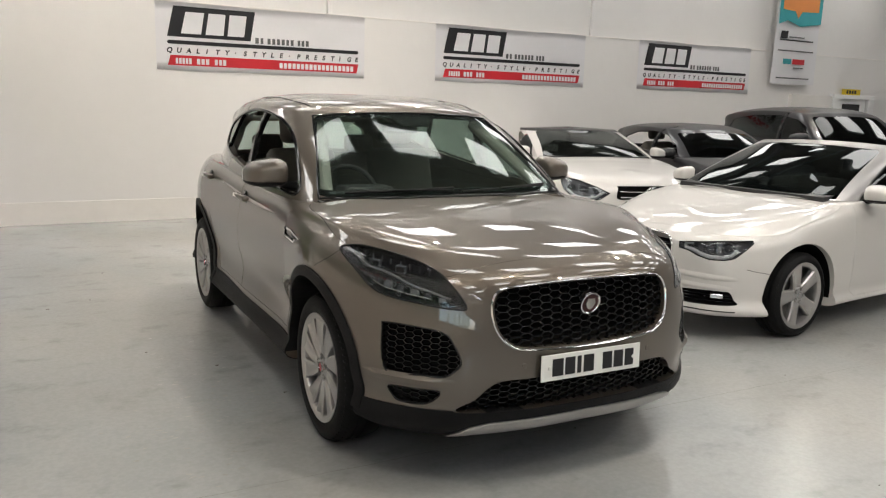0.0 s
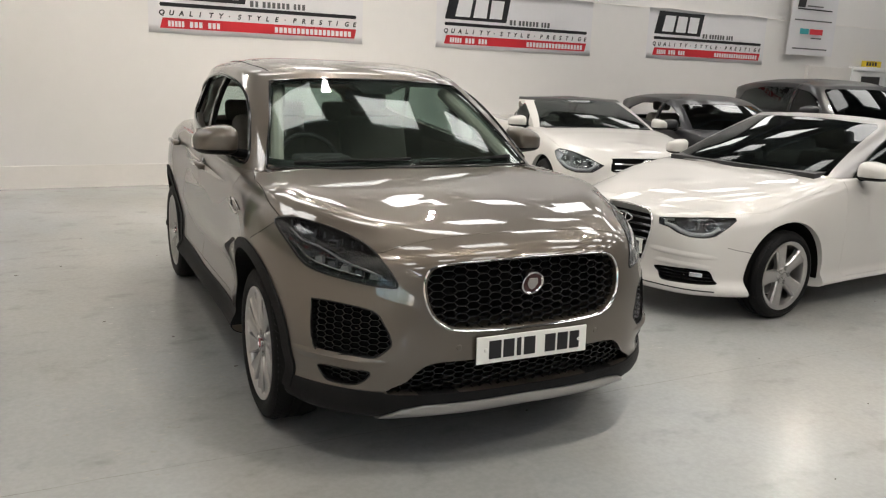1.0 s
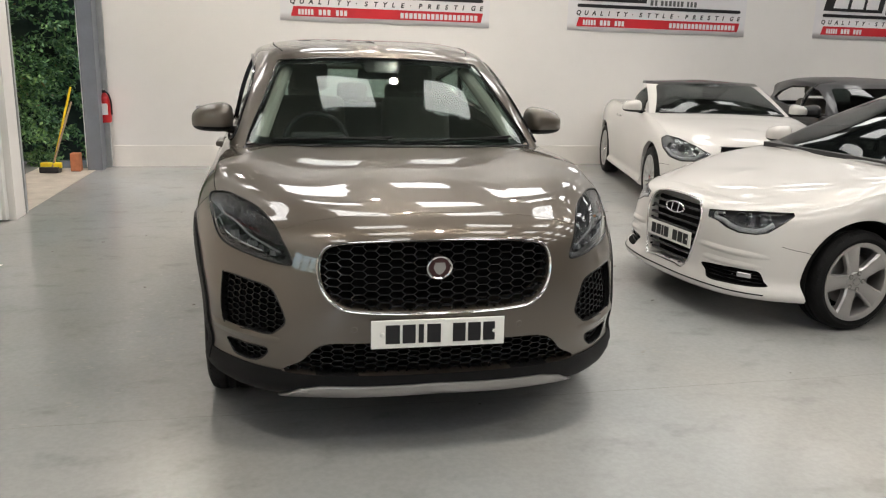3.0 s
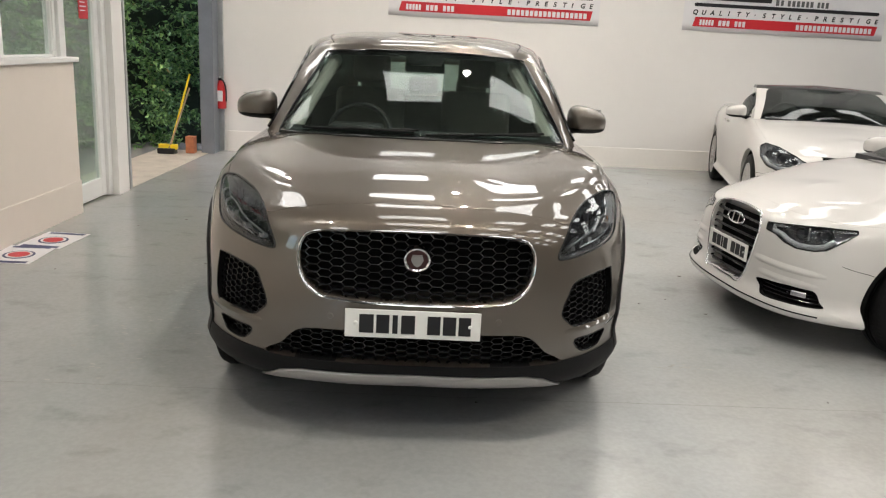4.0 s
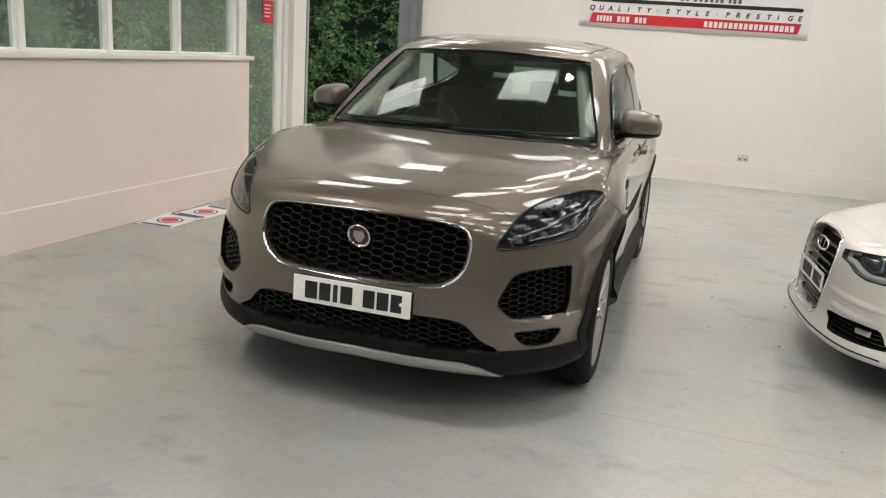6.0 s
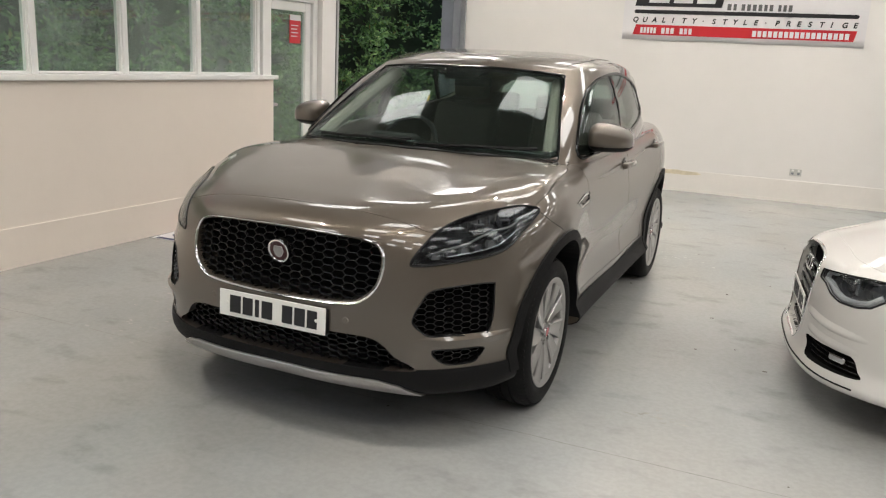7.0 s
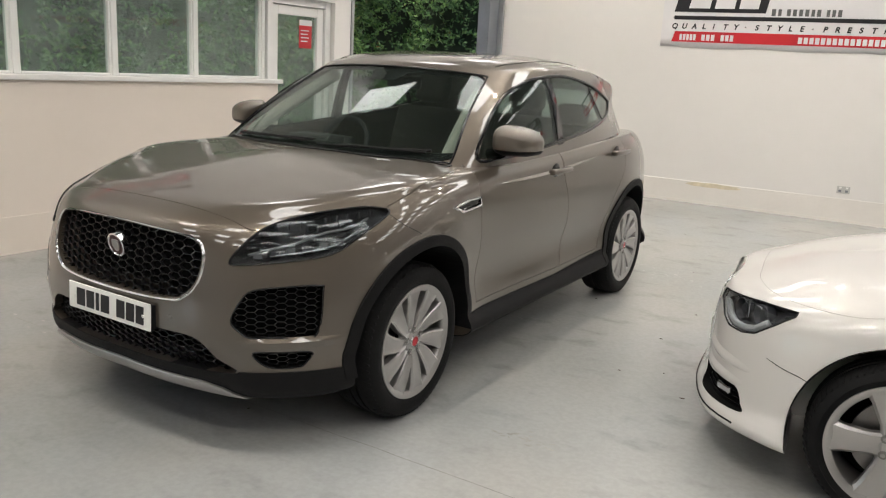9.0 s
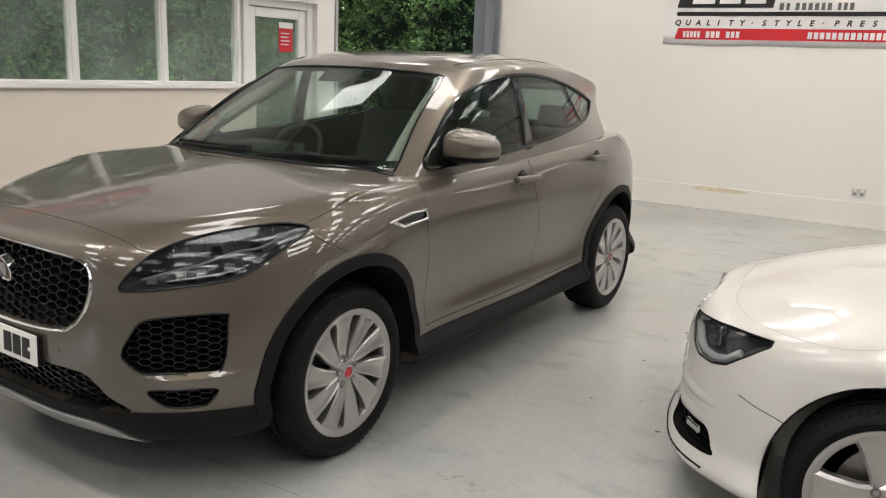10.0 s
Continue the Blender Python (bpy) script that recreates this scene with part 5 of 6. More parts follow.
def roadster_rings():
    sill = [(0, -.90, .17), (.32, -.88, .17), (.60, -.79, .17), (.785, -.575, .17), (.845, -.36, .17), (.865, 0, .17), (.83, .6, .17), (.83, 1.3, .17), (.83, 2.0, .17), (.83, 2.6, .18), (.78, 3.1, .20), (.58, 3.32, .22), (0, 3.40, .22)]
    base = [(0, max(-.55, min(3.1, p[1])), .17) for p in sill]
    return [
        base, sill,
        [(0, -.885, .30), (.33, -.868, .30), (.61, -.785, .30), (.795, -.575, .30), (.858, -.35, .30), (.893, 0, .30), (.868, .6, .27), (.868, 1.3, .27), (.868, 2.0, .27), (.88, 2.6, .30), (.82, 3.12, .34), (.60, 3.40, .36), (0, 3.50, .36)],
        [(0, -.875, .45), (.33, -.858, .45), (.605, -.775, .45), (.79, -.57, .45), (.862, -.35, .45), (.90, 0, .45), (.885, .6, .45), (.887, 1.3, .45), (.887, 2.0, .45), (.892, 2.6, .46), (.83, 3.12, .50), (.61, 3.40, .50), (0, 3.50, .50)],
        [(0, -.865, .58), (.33, -.845, .58), (.59, -.755, .58), (.772, -.555, .58), (.855, -.34, .58), (.896, 0, .60), (.893, .6, .62), (.895, 1.3, .62), (.895, 2.0, .64), (.895, 2.6, .66), (.825, 3.12, .70), (.60, 3.38, .70), (0, 3.47, .70)],
        [(0, -.83, .68), (.32, -.81, .68), (.56, -.71, .68), (.738, -.52, .685), (.828, -.32, .70), (.875, 0, .745), (.878, .6, .78), (.88, 1.3, .79), (.88, 2.0, .80), (.88, 2.6, .82), (.80, 3.10, .84), (.58, 3.33, .84), (0, 3.42, .84)],
        [(0, -.72, .735), (.30, -.69, .735), (.50, -.58, .745), (.66, -.40, .765), (.75, -.20, .795), (.81, .02, .835), (.835, .6, .90), (.835, 1.3, .92), (.83, 2.0, .935), (.81, 2.6, .945), (.73, 3.02, .945), (.53, 3.24, .93), (0, 3.32, .92)],
        [(0, -.55, .79), (.25, -.51, .795), (.42, -.40, .81), (.55, -.20, .84), (.63, 0, .87), (.67, .2, .90), (.70, .6, .945), (.70, 1.3, .95), (.70, 2.0, .955), (.68, 2.6, .96), (.60, 2.95, .955), (.43, 3.12, .945), (0, 3.18, .94)],
        [(0, -.30, .845), (0, -.25, .85), (0, -.15, .86), (0, -.02, .88), (0, .12, .90), (0, .3, .925), (0, .6, .965), (0, 1.3, .96), (0, 2.0, .96), (0, 2.6, .965), (0, 2.85, .955), (0, 2.98, .95), (0, 3.02, .945)],
    ]


M_REFLECT = mat("headlamp_reflector", (0.7, 0.7, 0.72), 0.12, metal=1.0, var=0.1, scale=30)


def parked_car(name, label, at, rings, cabin, paint, hub, half, base, arch, lamp3, lamp_deg, roof, glass_m, seat_m, screen, side, belt, mirror, wheel, trim):
    car = thing(name, label, "car", at)
    hull = fair(loft(rings, 8, 6), 20, rings[1][0][2] + .10)
    tree = hull_tree(hull)
    solid = to_mesh(hull.copy(), True)
    body = solid.copy()
    y0 = screen["y0"]
    well = [(0, y0 + .06), (.40, y0 + .10), (.66, y0 + .24), (.72, y0 + .5), (.72, 2.1), (.60, 2.55), (-.60, 2.55), (-.72, 2.1), (-.72, y0 + .5), (-.66, y0 + .24), (-.40, y0 + .10)]
    body = boolean(body, to_mesh(prism(well, "z", belt - .45, belt + .5)))
    fy = trim.get("front_axle", 0)
    for y in (fy, base):
        for c in wheel_cutter(y + trim.get("arch_at", (0, 0))[0], hub + trim.get("arch_at", (0, 0))[1], arch, .40):
            body = boolean(body, c)
    lamp = diag(lamp3, lamp_deg)
    lamp = [((1 - f) * a[0] + f * b[0], (1 - f) * a[1] + f * b[1]) for a, b in zip(lamp, lamp[1:] + lamp[:1]) for f in (0, .25, .5, .75)]
    body = recess(body, turned(prism(lamp, "y", -1.4, -.62), lamp_deg), True)
    pockets = trim.get("pockets", [])
    for axis_deg, o, dep, both in pockets:
        body = recess(body, turned(prism(o, "y", -1.4, dep, 4), axis_deg), both)
    # bonnet and doors come off as parts
    bo = catmull(trim["bonnet"], 4).tolist()
    bo += [(-x, y) for x, y in bo[::-1] if x > 1e-6]
    zb = trim["bonnet_z"]
    bon = boolean(body.copy(), to_mesh(prism([(x * .9985, y + (.001 if y < 0 else -.001)) for x, y in bo], "z", zb, belt + .3)), "INTERSECT")
    body = boolean(body, to_mesh(prism(bo, "z", zb, belt + .3)))
    add("bonnet", skin_normals(bon, hull), paint, car)
    d0, d1, dz = trim["door"]
    for s in (1, -1):
        o = [(d0 + .04, belt + .2), (d0 - .01, belt - .27), (d0 + .02, dz + .04), (d0 + .06, dz), (d1 - .06, dz), (d1, dz + .10), (d1 + .02, belt - .2), (d1 - .03, belt + .2)]
        gap = [(y + (.002 if y > (d0 + d1) / 2 else -.002), z - (.002 if z < belt - .2 else 0)) for y, z in o]
        dm = boolean(body.copy(), to_mesh(prism(o, "x", .74 * s, 1.2 * s)), "INTERSECT")
        body = boolean(body, to_mesh(prism(gap, "x", .74 * s, 1.2 * s)))
        dd = add("door", skin_normals(dm, hull), paint, car)
        q = tree.ray_cast(Vector((2 * s, d1 - .2, belt - .1)), Vector((-s, 0, 0)))[0]
        hd = part("door_handle", box((-.01, 0, -.014), (.022, .2, .014), .009, 3), paint, dd, smooth=True, angle=60)
        hd.location = (q.x + (.014 if s > 0 else -.026), d1 - .27, belt - .1)
        part("bumper_seam", seam(tree, [(x * s, y, z) for x, y, z in trim["seam"]], .0018), M_GAP, car)
    add("body", skin_normals(body, hull), paint, car)
    for y in (fy, base):
        for s in (1, -1):
            lo = add("wheel_arch_liner", arch_liner(arch - .003, .40 * s, (half - .03) * s), M_CAVITY, car)
            lo.location = (0, y + trim.get("arch_at", (0, 0))[0], hub + trim.get("arch_at", (0, 0))[1])
            blade_wheel(car, s * half, y, hub, hub - FLOOR, wheel[0], .215, wheel[1], wheel[2])
    # lamps
    for s in (1, -1):
        hl = new("headlamp")
        hl.parent = car
        fix = (lambda m: m) if s > 0 else mirror_x
        pr = turned(prism(lamp, "y", -1.4, -.50), lamp_deg)
        ln = add("lens", fix(skin_normals(boolean(thick(hull, .005), to_mesh(pr), "INTERSECT"), hull)), M_LENS, hl)
        ln.visible_shadow = False
        rl = [on_hull(tree, p[0], p[1], lamp_deg, .0) for p in lamp]
        add("lamp_gasket", fix(to_mesh(tube(rl, .004, 6, True), True)), M_GLOSSBLACK, hl)
        a = radians(lamp_deg)
        out = Vector((math.sin(a), -math.cos(a), 0))
        oo = np.array(lamp)
        cen = oo.mean(axis=0)
        bez = bmesh.new()
        grid = {}
        for ri, (f, dep) in enumerate(((1.0, .012), (.84, .03), (.6, .055), (.05, .06))):
            for k, p in enumerate(oo):
                q = cen + (p - cen) * f
                grid[ri, k] = bez.verts.new(on_hull(tree, q[0], q[1], lamp_deg) - out * dep)
        K = len(oo)
        for ri in range(3):
            for k in range(K):
                bez.faces.new((grid[ri, k], grid[ri, (k + 1) % K], grid[ri + 1, (k + 1) % K], grid[ri + 1, k]))
        bmesh.ops.recalc_face_normals(bez, faces=bez.faces[:])
        add("lamp_housing", fix(to_mesh(bez, True, 30)), M_LAMPGREY, hl)
        for f, g, r in ((.35, .05, .036), (-.15, .0, .036), (-.6, -.05, .02)):
            lo, hi = oo.min(axis=0), oo.max(axis=0)
            p = cen + np.array([f * (hi[0] - lo[0]) * .5, g * (hi[1] - lo[1])])
            c = on_hull(tree, p[0], p[1], lamp_deg) - out * .05
            pj = lathe_mesh([(.001, .014), (r * .55, .012), (r * .8, .004), (r * .86, -.006), (r * 1.2, .022), (r * 1.3, .02), (r * 1.3, -.02)], 20, "z")
            pj.transform(Matrix.Translation(c) @ out.to_track_quat("Z", "Y").to_matrix().to_4x4())
            add("projector", fix(pj), M_LAMPGREY, hl)
        low = [cen + (p - cen) * .80 for p in oo]
        low = [p for p in low if p[1] < cen[1]]
        low.sort(key=lambda p: p[0])
        gl = [on_hull(tree, p[0], p[1], lamp_deg) - out * .02 for p in low]
        add("light_guide", fix(to_mesh(tube(gl, .015, 8), True)), M_DRL, hl)
        up = [cen + (p - cen) * .82 for p in oo]
        up = sorted([p for p in up if p[0] < cen[0] - .25 * (oo[:, 0].max() - oo[:, 0].min())], key=lambda p: p[1])
        if len(up) > 2:
            add("light_guide", fix(to_mesh(tube([on_hull(tree, p[0], p[1], lamp_deg) - out * .022 for p in up], .012, 8), True)), M_DRL, hl)
        fin = to_mesh(box((-.007, -.012, -.036), (.007, .012, .036), .003))
        fin.transform(Matrix.Translation(on_hull(tree, cen[0] + .01, cen[1] + .012, lamp_deg) - out * .032) @ out.to_track_quat("Y", "Z").to_matrix().to_4x4())
        add("lamp_fin", fix(fin), M_REFLECT, hl)
    # screen, roof, glass
    gx = screen["glass"]
    xs_, zs_ = [abs(p[0]) for p in gx], [p[1] for p in gx]
    ch = loft(cabin, 8, 6)
    if not roof:
        ch = fair(fair_screen(fair(ch, 10), max(xs_), min(zs_), max(xs_) * .79, max(zs_)), 2)
    ct = hull_tree(ch)
    cs = to_mesh(ch.copy(), True)
    cz = belt
    so, sb = screen["outer"], screen["glass"]
    cut_glass = to_mesh(prism(sb, "y", -.3, screen["y1"]))
    shell = boolean(cs.copy(), drawn_in(cs, .04, 1.9, cz))
    floor_cut = to_mesh(box((-.74, .3, belt - .5), (.74, 3.1, belt + .02)))
    if roof:
        for c in (cut_glass.copy(), to_mesh(prism([(-.5, belt + .27), (.5, belt + .27), (.55, belt + .08), (-.55, belt + .08)], "y", 2.7, 4.2))):
            shell = boolean(shell, c)
        for s in (1, -1):
            shell = boolean(shell, to_mesh(prism(side, "x", .42 * s, 1.3 * s)))
        add("roof_shell", skin_normals(boolean(shell, floor_cut), ch), paint, car)
        for s in (1, -1):
            sg = boolean(boolean(drawn_in(cs, .004, 1.9, cz), drawn_in(cs, .010, 1.9, cz)), to_mesh(prism(side, "x", .42 * s, 1.3 * s)), "INTERSECT")
            ob = add("side_window", skin_normals(sg, ch), M_DARKGLASS, car)
            ob.visible_shadow = False
            bp = boolean(boolean(cs.copy(), drawn_in(cs, .02, 1.9, cz)), to_mesh(prism([(1.42, belt), (1.44, belt + .7), (1.50, belt + .7), (1.50, belt)], "x", .42 * s, 1.3 * s)), "INTERSECT")
            add("pillar", bp, M_GLOSSBLACK, car)
    else:
        fr = boolean(shell, to_mesh(prism(so, "y", -.3, screen["y1"] + .03)), "INTERSECT")
        fr = boolean(fr, cut_glass.copy())
        if "header" in trim:
            hz = trim["header"]
            hd_ = boolean(fr.copy(), to_mesh(box((-2, -1, hz), (2, 4, 2.5))), "INTERSECT")
            add("windscreen_header", skin_normals(hd_, ch), M_GLOSSBLACK, car, "black windscreen header")
            fr = boolean(fr, to_mesh(box((-2, -1, hz), (2, 4, 2.5))))
        add("windscreen_frame", skin_normals(fr, ch), trim["frame"], car)
        for s in (1, -1):
            qg = boolean(boolean(drawn_in(cs, .004, 1.9, cz), drawn_in(cs, .009, 1.9, cz)), to_mesh(prism(side, "x", .42 * s, 1.3 * s)), "INTERSECT")
            if len(qg.polygons):
                ob = add("quarter_glass", qg, M_DARKGLASS, car)
                ob.visible_shadow = False
    ws = boolean(boolean(drawn_in(cs, .002, 1.9, cz), drawn_in(cs, .008, 1.9, cz)), cut_glass.copy(), "INTERSECT")
    if not len(ws.polygons):
        ws = boolean(boolean(drawn_in(cs, .003, 1.9, cz), cut_glass.copy(), "INTERSECT"), drawn_in(cs, .011, 1.9, cz))
    wo = add("windscreen", skin_normals(ws, ch), glass_m, car)
    wo.visible_shadow = False
    for s in (1, -1):
        door_mirror(car, s, (mirror[0] * s, mirror[1], mirror[2]), mirror[3], paint)
    # cabin
    part("dashboard", prism([(y0 + .08, belt + .03), (y0 + .35, belt + .05), (y0 + .50, belt + .0), (y0 + .52, belt - .4), (y0 + .08, belt - .4)], "x", -.68, .68), M_DASH, car, smooth=True, angle=30)
    steering_wheel(car, pose(-.36, y0 + .66, belt + .0, 64, 0, 0))
    for x in (-.36, .36):
        st = seat(car, x, 1.62, belt - (.50 if roof else .62))
        for ch_ in st.children:
            ch_.data.materials.clear()
            ch_.data.materials.append(seat_m)
    for x in (-.34, .34):
        part("rear_headrest", box((x - .14, 2.28, belt - .05), (x + .14, 2.40, belt + .12), .05, 3), seat_m, car, smooth=True, angle=60)
    part("rear_bench", box((-.60, 2.10, belt - .42), (.60, 2.50, belt - .02), .06, 3), seat_m, car, smooth=True, angle=60)
    part("cabin_floor", box((-.70, y0 + .3, belt - .46), (.70, 2.5, belt - .43)), M_DASH, car)
    return car, hull, tree


# white convertible parked across
A_CAB = warp(compact_cabin(), .965, (.31, .46, 1.10, 3.35), (.30, .44, 1.32, 3.2), (.90, 1.03, 1.085, 1.31, 1.49, 1.63), (.77, .90, .935, 1.14, 1.305, 1.38))
a_lamp = [(.335, -.82, .657), (.46, -.765, .672), (.60, -.665, .688), (.725, -.525, .697), (.735, -.525, .682), (.722, -.58, .64), (.68, -.65, .578), (.635, -.695, .562), (.555, -.755, .560), (.485, -.795, .578), (.425, -.82, .607), (.35, -.835, .618)]
a_grille = [(0, .700), (.18, .692), (.25, .668), (.288, .60), (.27, .45), (.215, .275), (.12, .268), (0, .267), (-.12, .268), (-.215, .275), (-.27, .45), (-.288, .60), (-.25, .668), (-.18, .692)]
a_fog = diag([(.36, -.85, .330), (.53, -.80, .345), (.68, -.70, .350), (.715, -.66, .290), (.725, -.65, .258), (.55, -.79, .248), (.42, -.83, .248), (.39, -.84, .29)], 32)
a_screen = {"y0": .28, "y1": 1.50, "outer": [(-.80, .935), (-.66, 1.325), (-.3, 1.345), (0, 1.35), (.3, 1.345), (.66, 1.325), (.80, .935)], "glass": [(-.715, .945), (-.64, 1.14), (-.585, 1.28), (-.55, 1.302), (-.28, 1.320), (0, 1.325), (.28, 1.320), (.55, 1.302), (.585, 1.28), (.64, 1.14), (.715, .945), (.40, .945), (0, .95), (-.40, .945)]}
a_trim = {"bonnet": [(0, -.705), (.22, -.70), (.38, -.69), (.56, -.62), (.70, -.49), (.79, -.33), (.825, -.12), (.832, .15), (.815, .36), (.75, .40), (.40, .30), (0, .265)], "bonnet_z": .69, "door": (.50, 1.72, .225), "seam": [(.75, -.60, .505), (.80, -.55, .492), (.835, -.49, .482), (.852, -.45, .47)], "frame": M_SATIN, "front_axle": -.13, "arch_at": (.015, -.015),
          "pockets": [(0, a_grille, -.76, False), (32, a_fog, -.70, True)]}
a_car, a_hull, a_tree = parked_car("convertible", "white two door convertible with open roof and five spoke alloy wheels", pose(5.8885, 5.208, 0, 0, 0, -86), roadster_rings(), A_CAB, M_WHITECAR, .297, .890, 2.6, .390, a_lamp, 40, False, M_DARKGLASS, M_SEAT, a_screen, [(.58, .93), (.90, 1.10), (1.20, 1.24), (1.24, 1.22), (1.15, .93)], .93, (.93, .70, .955, .9), (.236, 5, "five"), a_trim)
part("grille_frame", band(a_tree, [(x * 1.035, z + (.007 if z > .5 else -.007)) for x, z in a_grille], a_grille, 0, .003, .02, 5), M_CHROME, a_car, smooth=True, angle=50)
for k in range(8):
    z = .300 + .047 * k
    w = .20 + .075 * min(1, (z - .27) / .30)
    pts = [on_hull(a_tree, x, z, 0) + Vector((0, .028, 0)) for x in np.linspace(-w, w, 9)]
    part("grille_slat", tube(pts, .011, 6), M_GLOSSBLACK, a_car)
part("grille_backing", box((-.29, -.785, .25), (.29, -.777, .655)), M_CAVITY, a_car)
rb = new("badge")
rb.parent = a_car
rb.matrix_local = pose(0, -.845, .612, 80, 0, 0)
part("badge_oval", tube([(.10 * math.cos(a), .034 * math.sin(a), 0) for a in np.linspace(0, 6.2832, 40, endpoint=False)], .006, 8, True), M_CHROME, rb, smooth=True)
for x in (-.035, .035):
    part("badge_bar", tube([(x, -.03, 0), (x, .03, 0)], .005, 6), M_CHROME, rb)
plate_with_bars(a_car, pose(0, -.873, .385, 0, 0, 0), .50, .105, [(-.20, -.15), (-.14, -.09), (-.08, -.06), (-.05, 0), (.05, .10), (.11, .16), (.17, .22)])
for s in (1, -1):
    pocket_lining(a_tree, a_fog, 32, .05, M_CAVITY, "fog_lining", a_car, s < 0)
    for k in range(4):
        zz = .272 + .021 * k
        run = [on_hull(a_tree, q, zz, 32) for q in np.linspace(min(p[0] for p in a_fog) + .03 + .006 * k, max(p[0] for p in a_fog) - .02 - .01 * k, 8)]
        sl = to_mesh(tube([p + Vector((-.012, .022, 0)) for p in run], .0045, 6))
        add("fog_slat", sl if s > 0 else mirror_x(sl), M_GLOSSBLACK, a_car)
    for z0, z1, u0, u1, lift in ((.445, .432, .30, .86, .010), (.372, .366, .36, .80, .008)):
        rb_ = bmesh.new()
        strip = []
        for k in range(17):
            u = k / 16
            q = diag([(u0 + (.72 - u0) * u, -.86 + (.22 if u1 > .8 else .17) * u * u, 0)], 32)[0][0]
            zc, f = z0 + (z1 - z0) * u, lift * min(1, 5 * u) * min(1, 4 * (1 - u))
            strip.append([rb_.verts.new(on_hull(a_tree, q, zc + dz, 32) + Vector((math.sin(radians(32)), -math.cos(radians(32)), 0)) * d) for dz, d in ((.030, -.002), (.008, f * .7), (0, f), (-.008, f * .6), (-.020, -.002))])
        for k in range(16):
            for q in range(4):
                rb_.faces.new((strip[k][q], strip[k][q + 1], strip[k + 1][q + 1], strip[k + 1][q]))
        bmesh.ops.recalc_face_normals(rb_, faces=rb_.faces[:])
        rm = to_mesh(rb_, True, 60)
        add("bumper_ridge", rm if s > 0 else mirror_x(rm), M_WHITECAR, a_car)
    c = on_hull(a_tree, diag([(.62, -.74, .315)], 32)[0][0], .312, 32)
    fg = to_mesh(box((-.045, -.012, -.017), (.045, .012, .017), .008))
    fg.transform(Matrix.Translation(c + Vector((0, .015, 0))) @ Matrix.Rotation(radians(38), 4, "Z"))
    add("fog_lamp", fg if s > 0 else mirror_x(fg), M_REFLECT, a_car)
lip = [on_hull(a_tree, x, .213, 0) for x in np.linspace(-.76, .76, 29)]
part("bumper_lip_line", tube(lip, .0045, 6), M_GAP, a_car)

# second white convertible by the back wall, cream seats
E_RINGS = warp(roadster_rings(), 1.0, (-.87, 0, 2.6, 3.5), (-.84, 0, 2.76, 3.68), (.15, .8, 1.0), (.16, .84, 1.02))
E_CAB = warp(compact_cabin(), 1.0, (.31, .46, 1.10, 3.35), (.46, .60, 1.36, 3.2), (.90, 1.03, 1.085, 1.31, 1.49, 1.63), (.80, .93, .965, 1.135, 1.27, 1.34))
e_lamp = [(.46, -.74, .675), (.60, -.64, .735), (.74, -.45, .785), (.82, -.28, .80), (.845, -.24, .77), (.838, -.34, .68), (.80, -.49, .61), (.72, -.61, .585), (.58, -.72, .60)]
e_screen = {"y0": .46, "y1": 1.6, "outer": [(-.80, .93), (-.66, 1.292), (0, 1.322), (.66, 1.292), (.80, .93)], "glass": [(-.725, .97), (-.64, 1.13), (-.585, 1.245), (-.55, 1.262), (0, 1.283), (.55, 1.262), (.585, 1.245), (.64, 1.13), (.725, .97), (.40, .975), (0, .98), (-.40, .975)]}
e_trim = {"bonnet": [(0, -.70), (.25, -.69), (.45, -.62), (.60, -.50), (.72, -.36), (.78, -.20), (.80, 0), (.80, .35), (.78, .52), (.73, .58), (.40, .47), (0, .44)], "bonnet_z": .70, "door": (.62, 1.95, .24), "seam": [(.80, -.50, .53), (.84, -.42, .53), (.862, -.34, .52)], "frame": M_WHITECAR, "header": 1.262,
          "pockets": [(0, [(-.38, .735), (-.36, .60), (.36, .60), (.38, .735), (.32, .752), (-.32, .752)], -.70, False)]}
e_car, e_hull, e_tree = parked_car("convertible", "white open convertible with black windscreen frame beside the back wall", pose(7.306, 7.937, 0, 0, 0, -15), E_RINGS, E_CAB, M_WHITECAR, .325, .885, 2.76, .385, e_lamp, 42, False, M_MIDGLASS, M_SEAT, e_screen, [(.75, .96), (1.0, 1.12), (1.25, 1.24), (1.3, 1.22), (1.25, .96)], .955, (.945, .80, .985, .9), (.235, 10, "blade"), e_trim)
part("grille_backing", box((-.37, -.712, .60), (.37, -.703, .745)), M_CAVITY, e_car)
for z in (.635, .695):
    part("grille_slat", tube([on_hull(e_tree, x, z, 0) + Vector((0, .02, 0)) for x in np.linspace(-.36, .36, 9)], .008, 6), M_CHROME, e_car)
add("badge_disc", lathe_mesh([(.001, .0), (.07, .0), (.08, -.006), (.08, -.03)], 32, "z"), M_CHROME, e_car).matrix_local = pose(0, -.83, .67, 90, 0, 0)

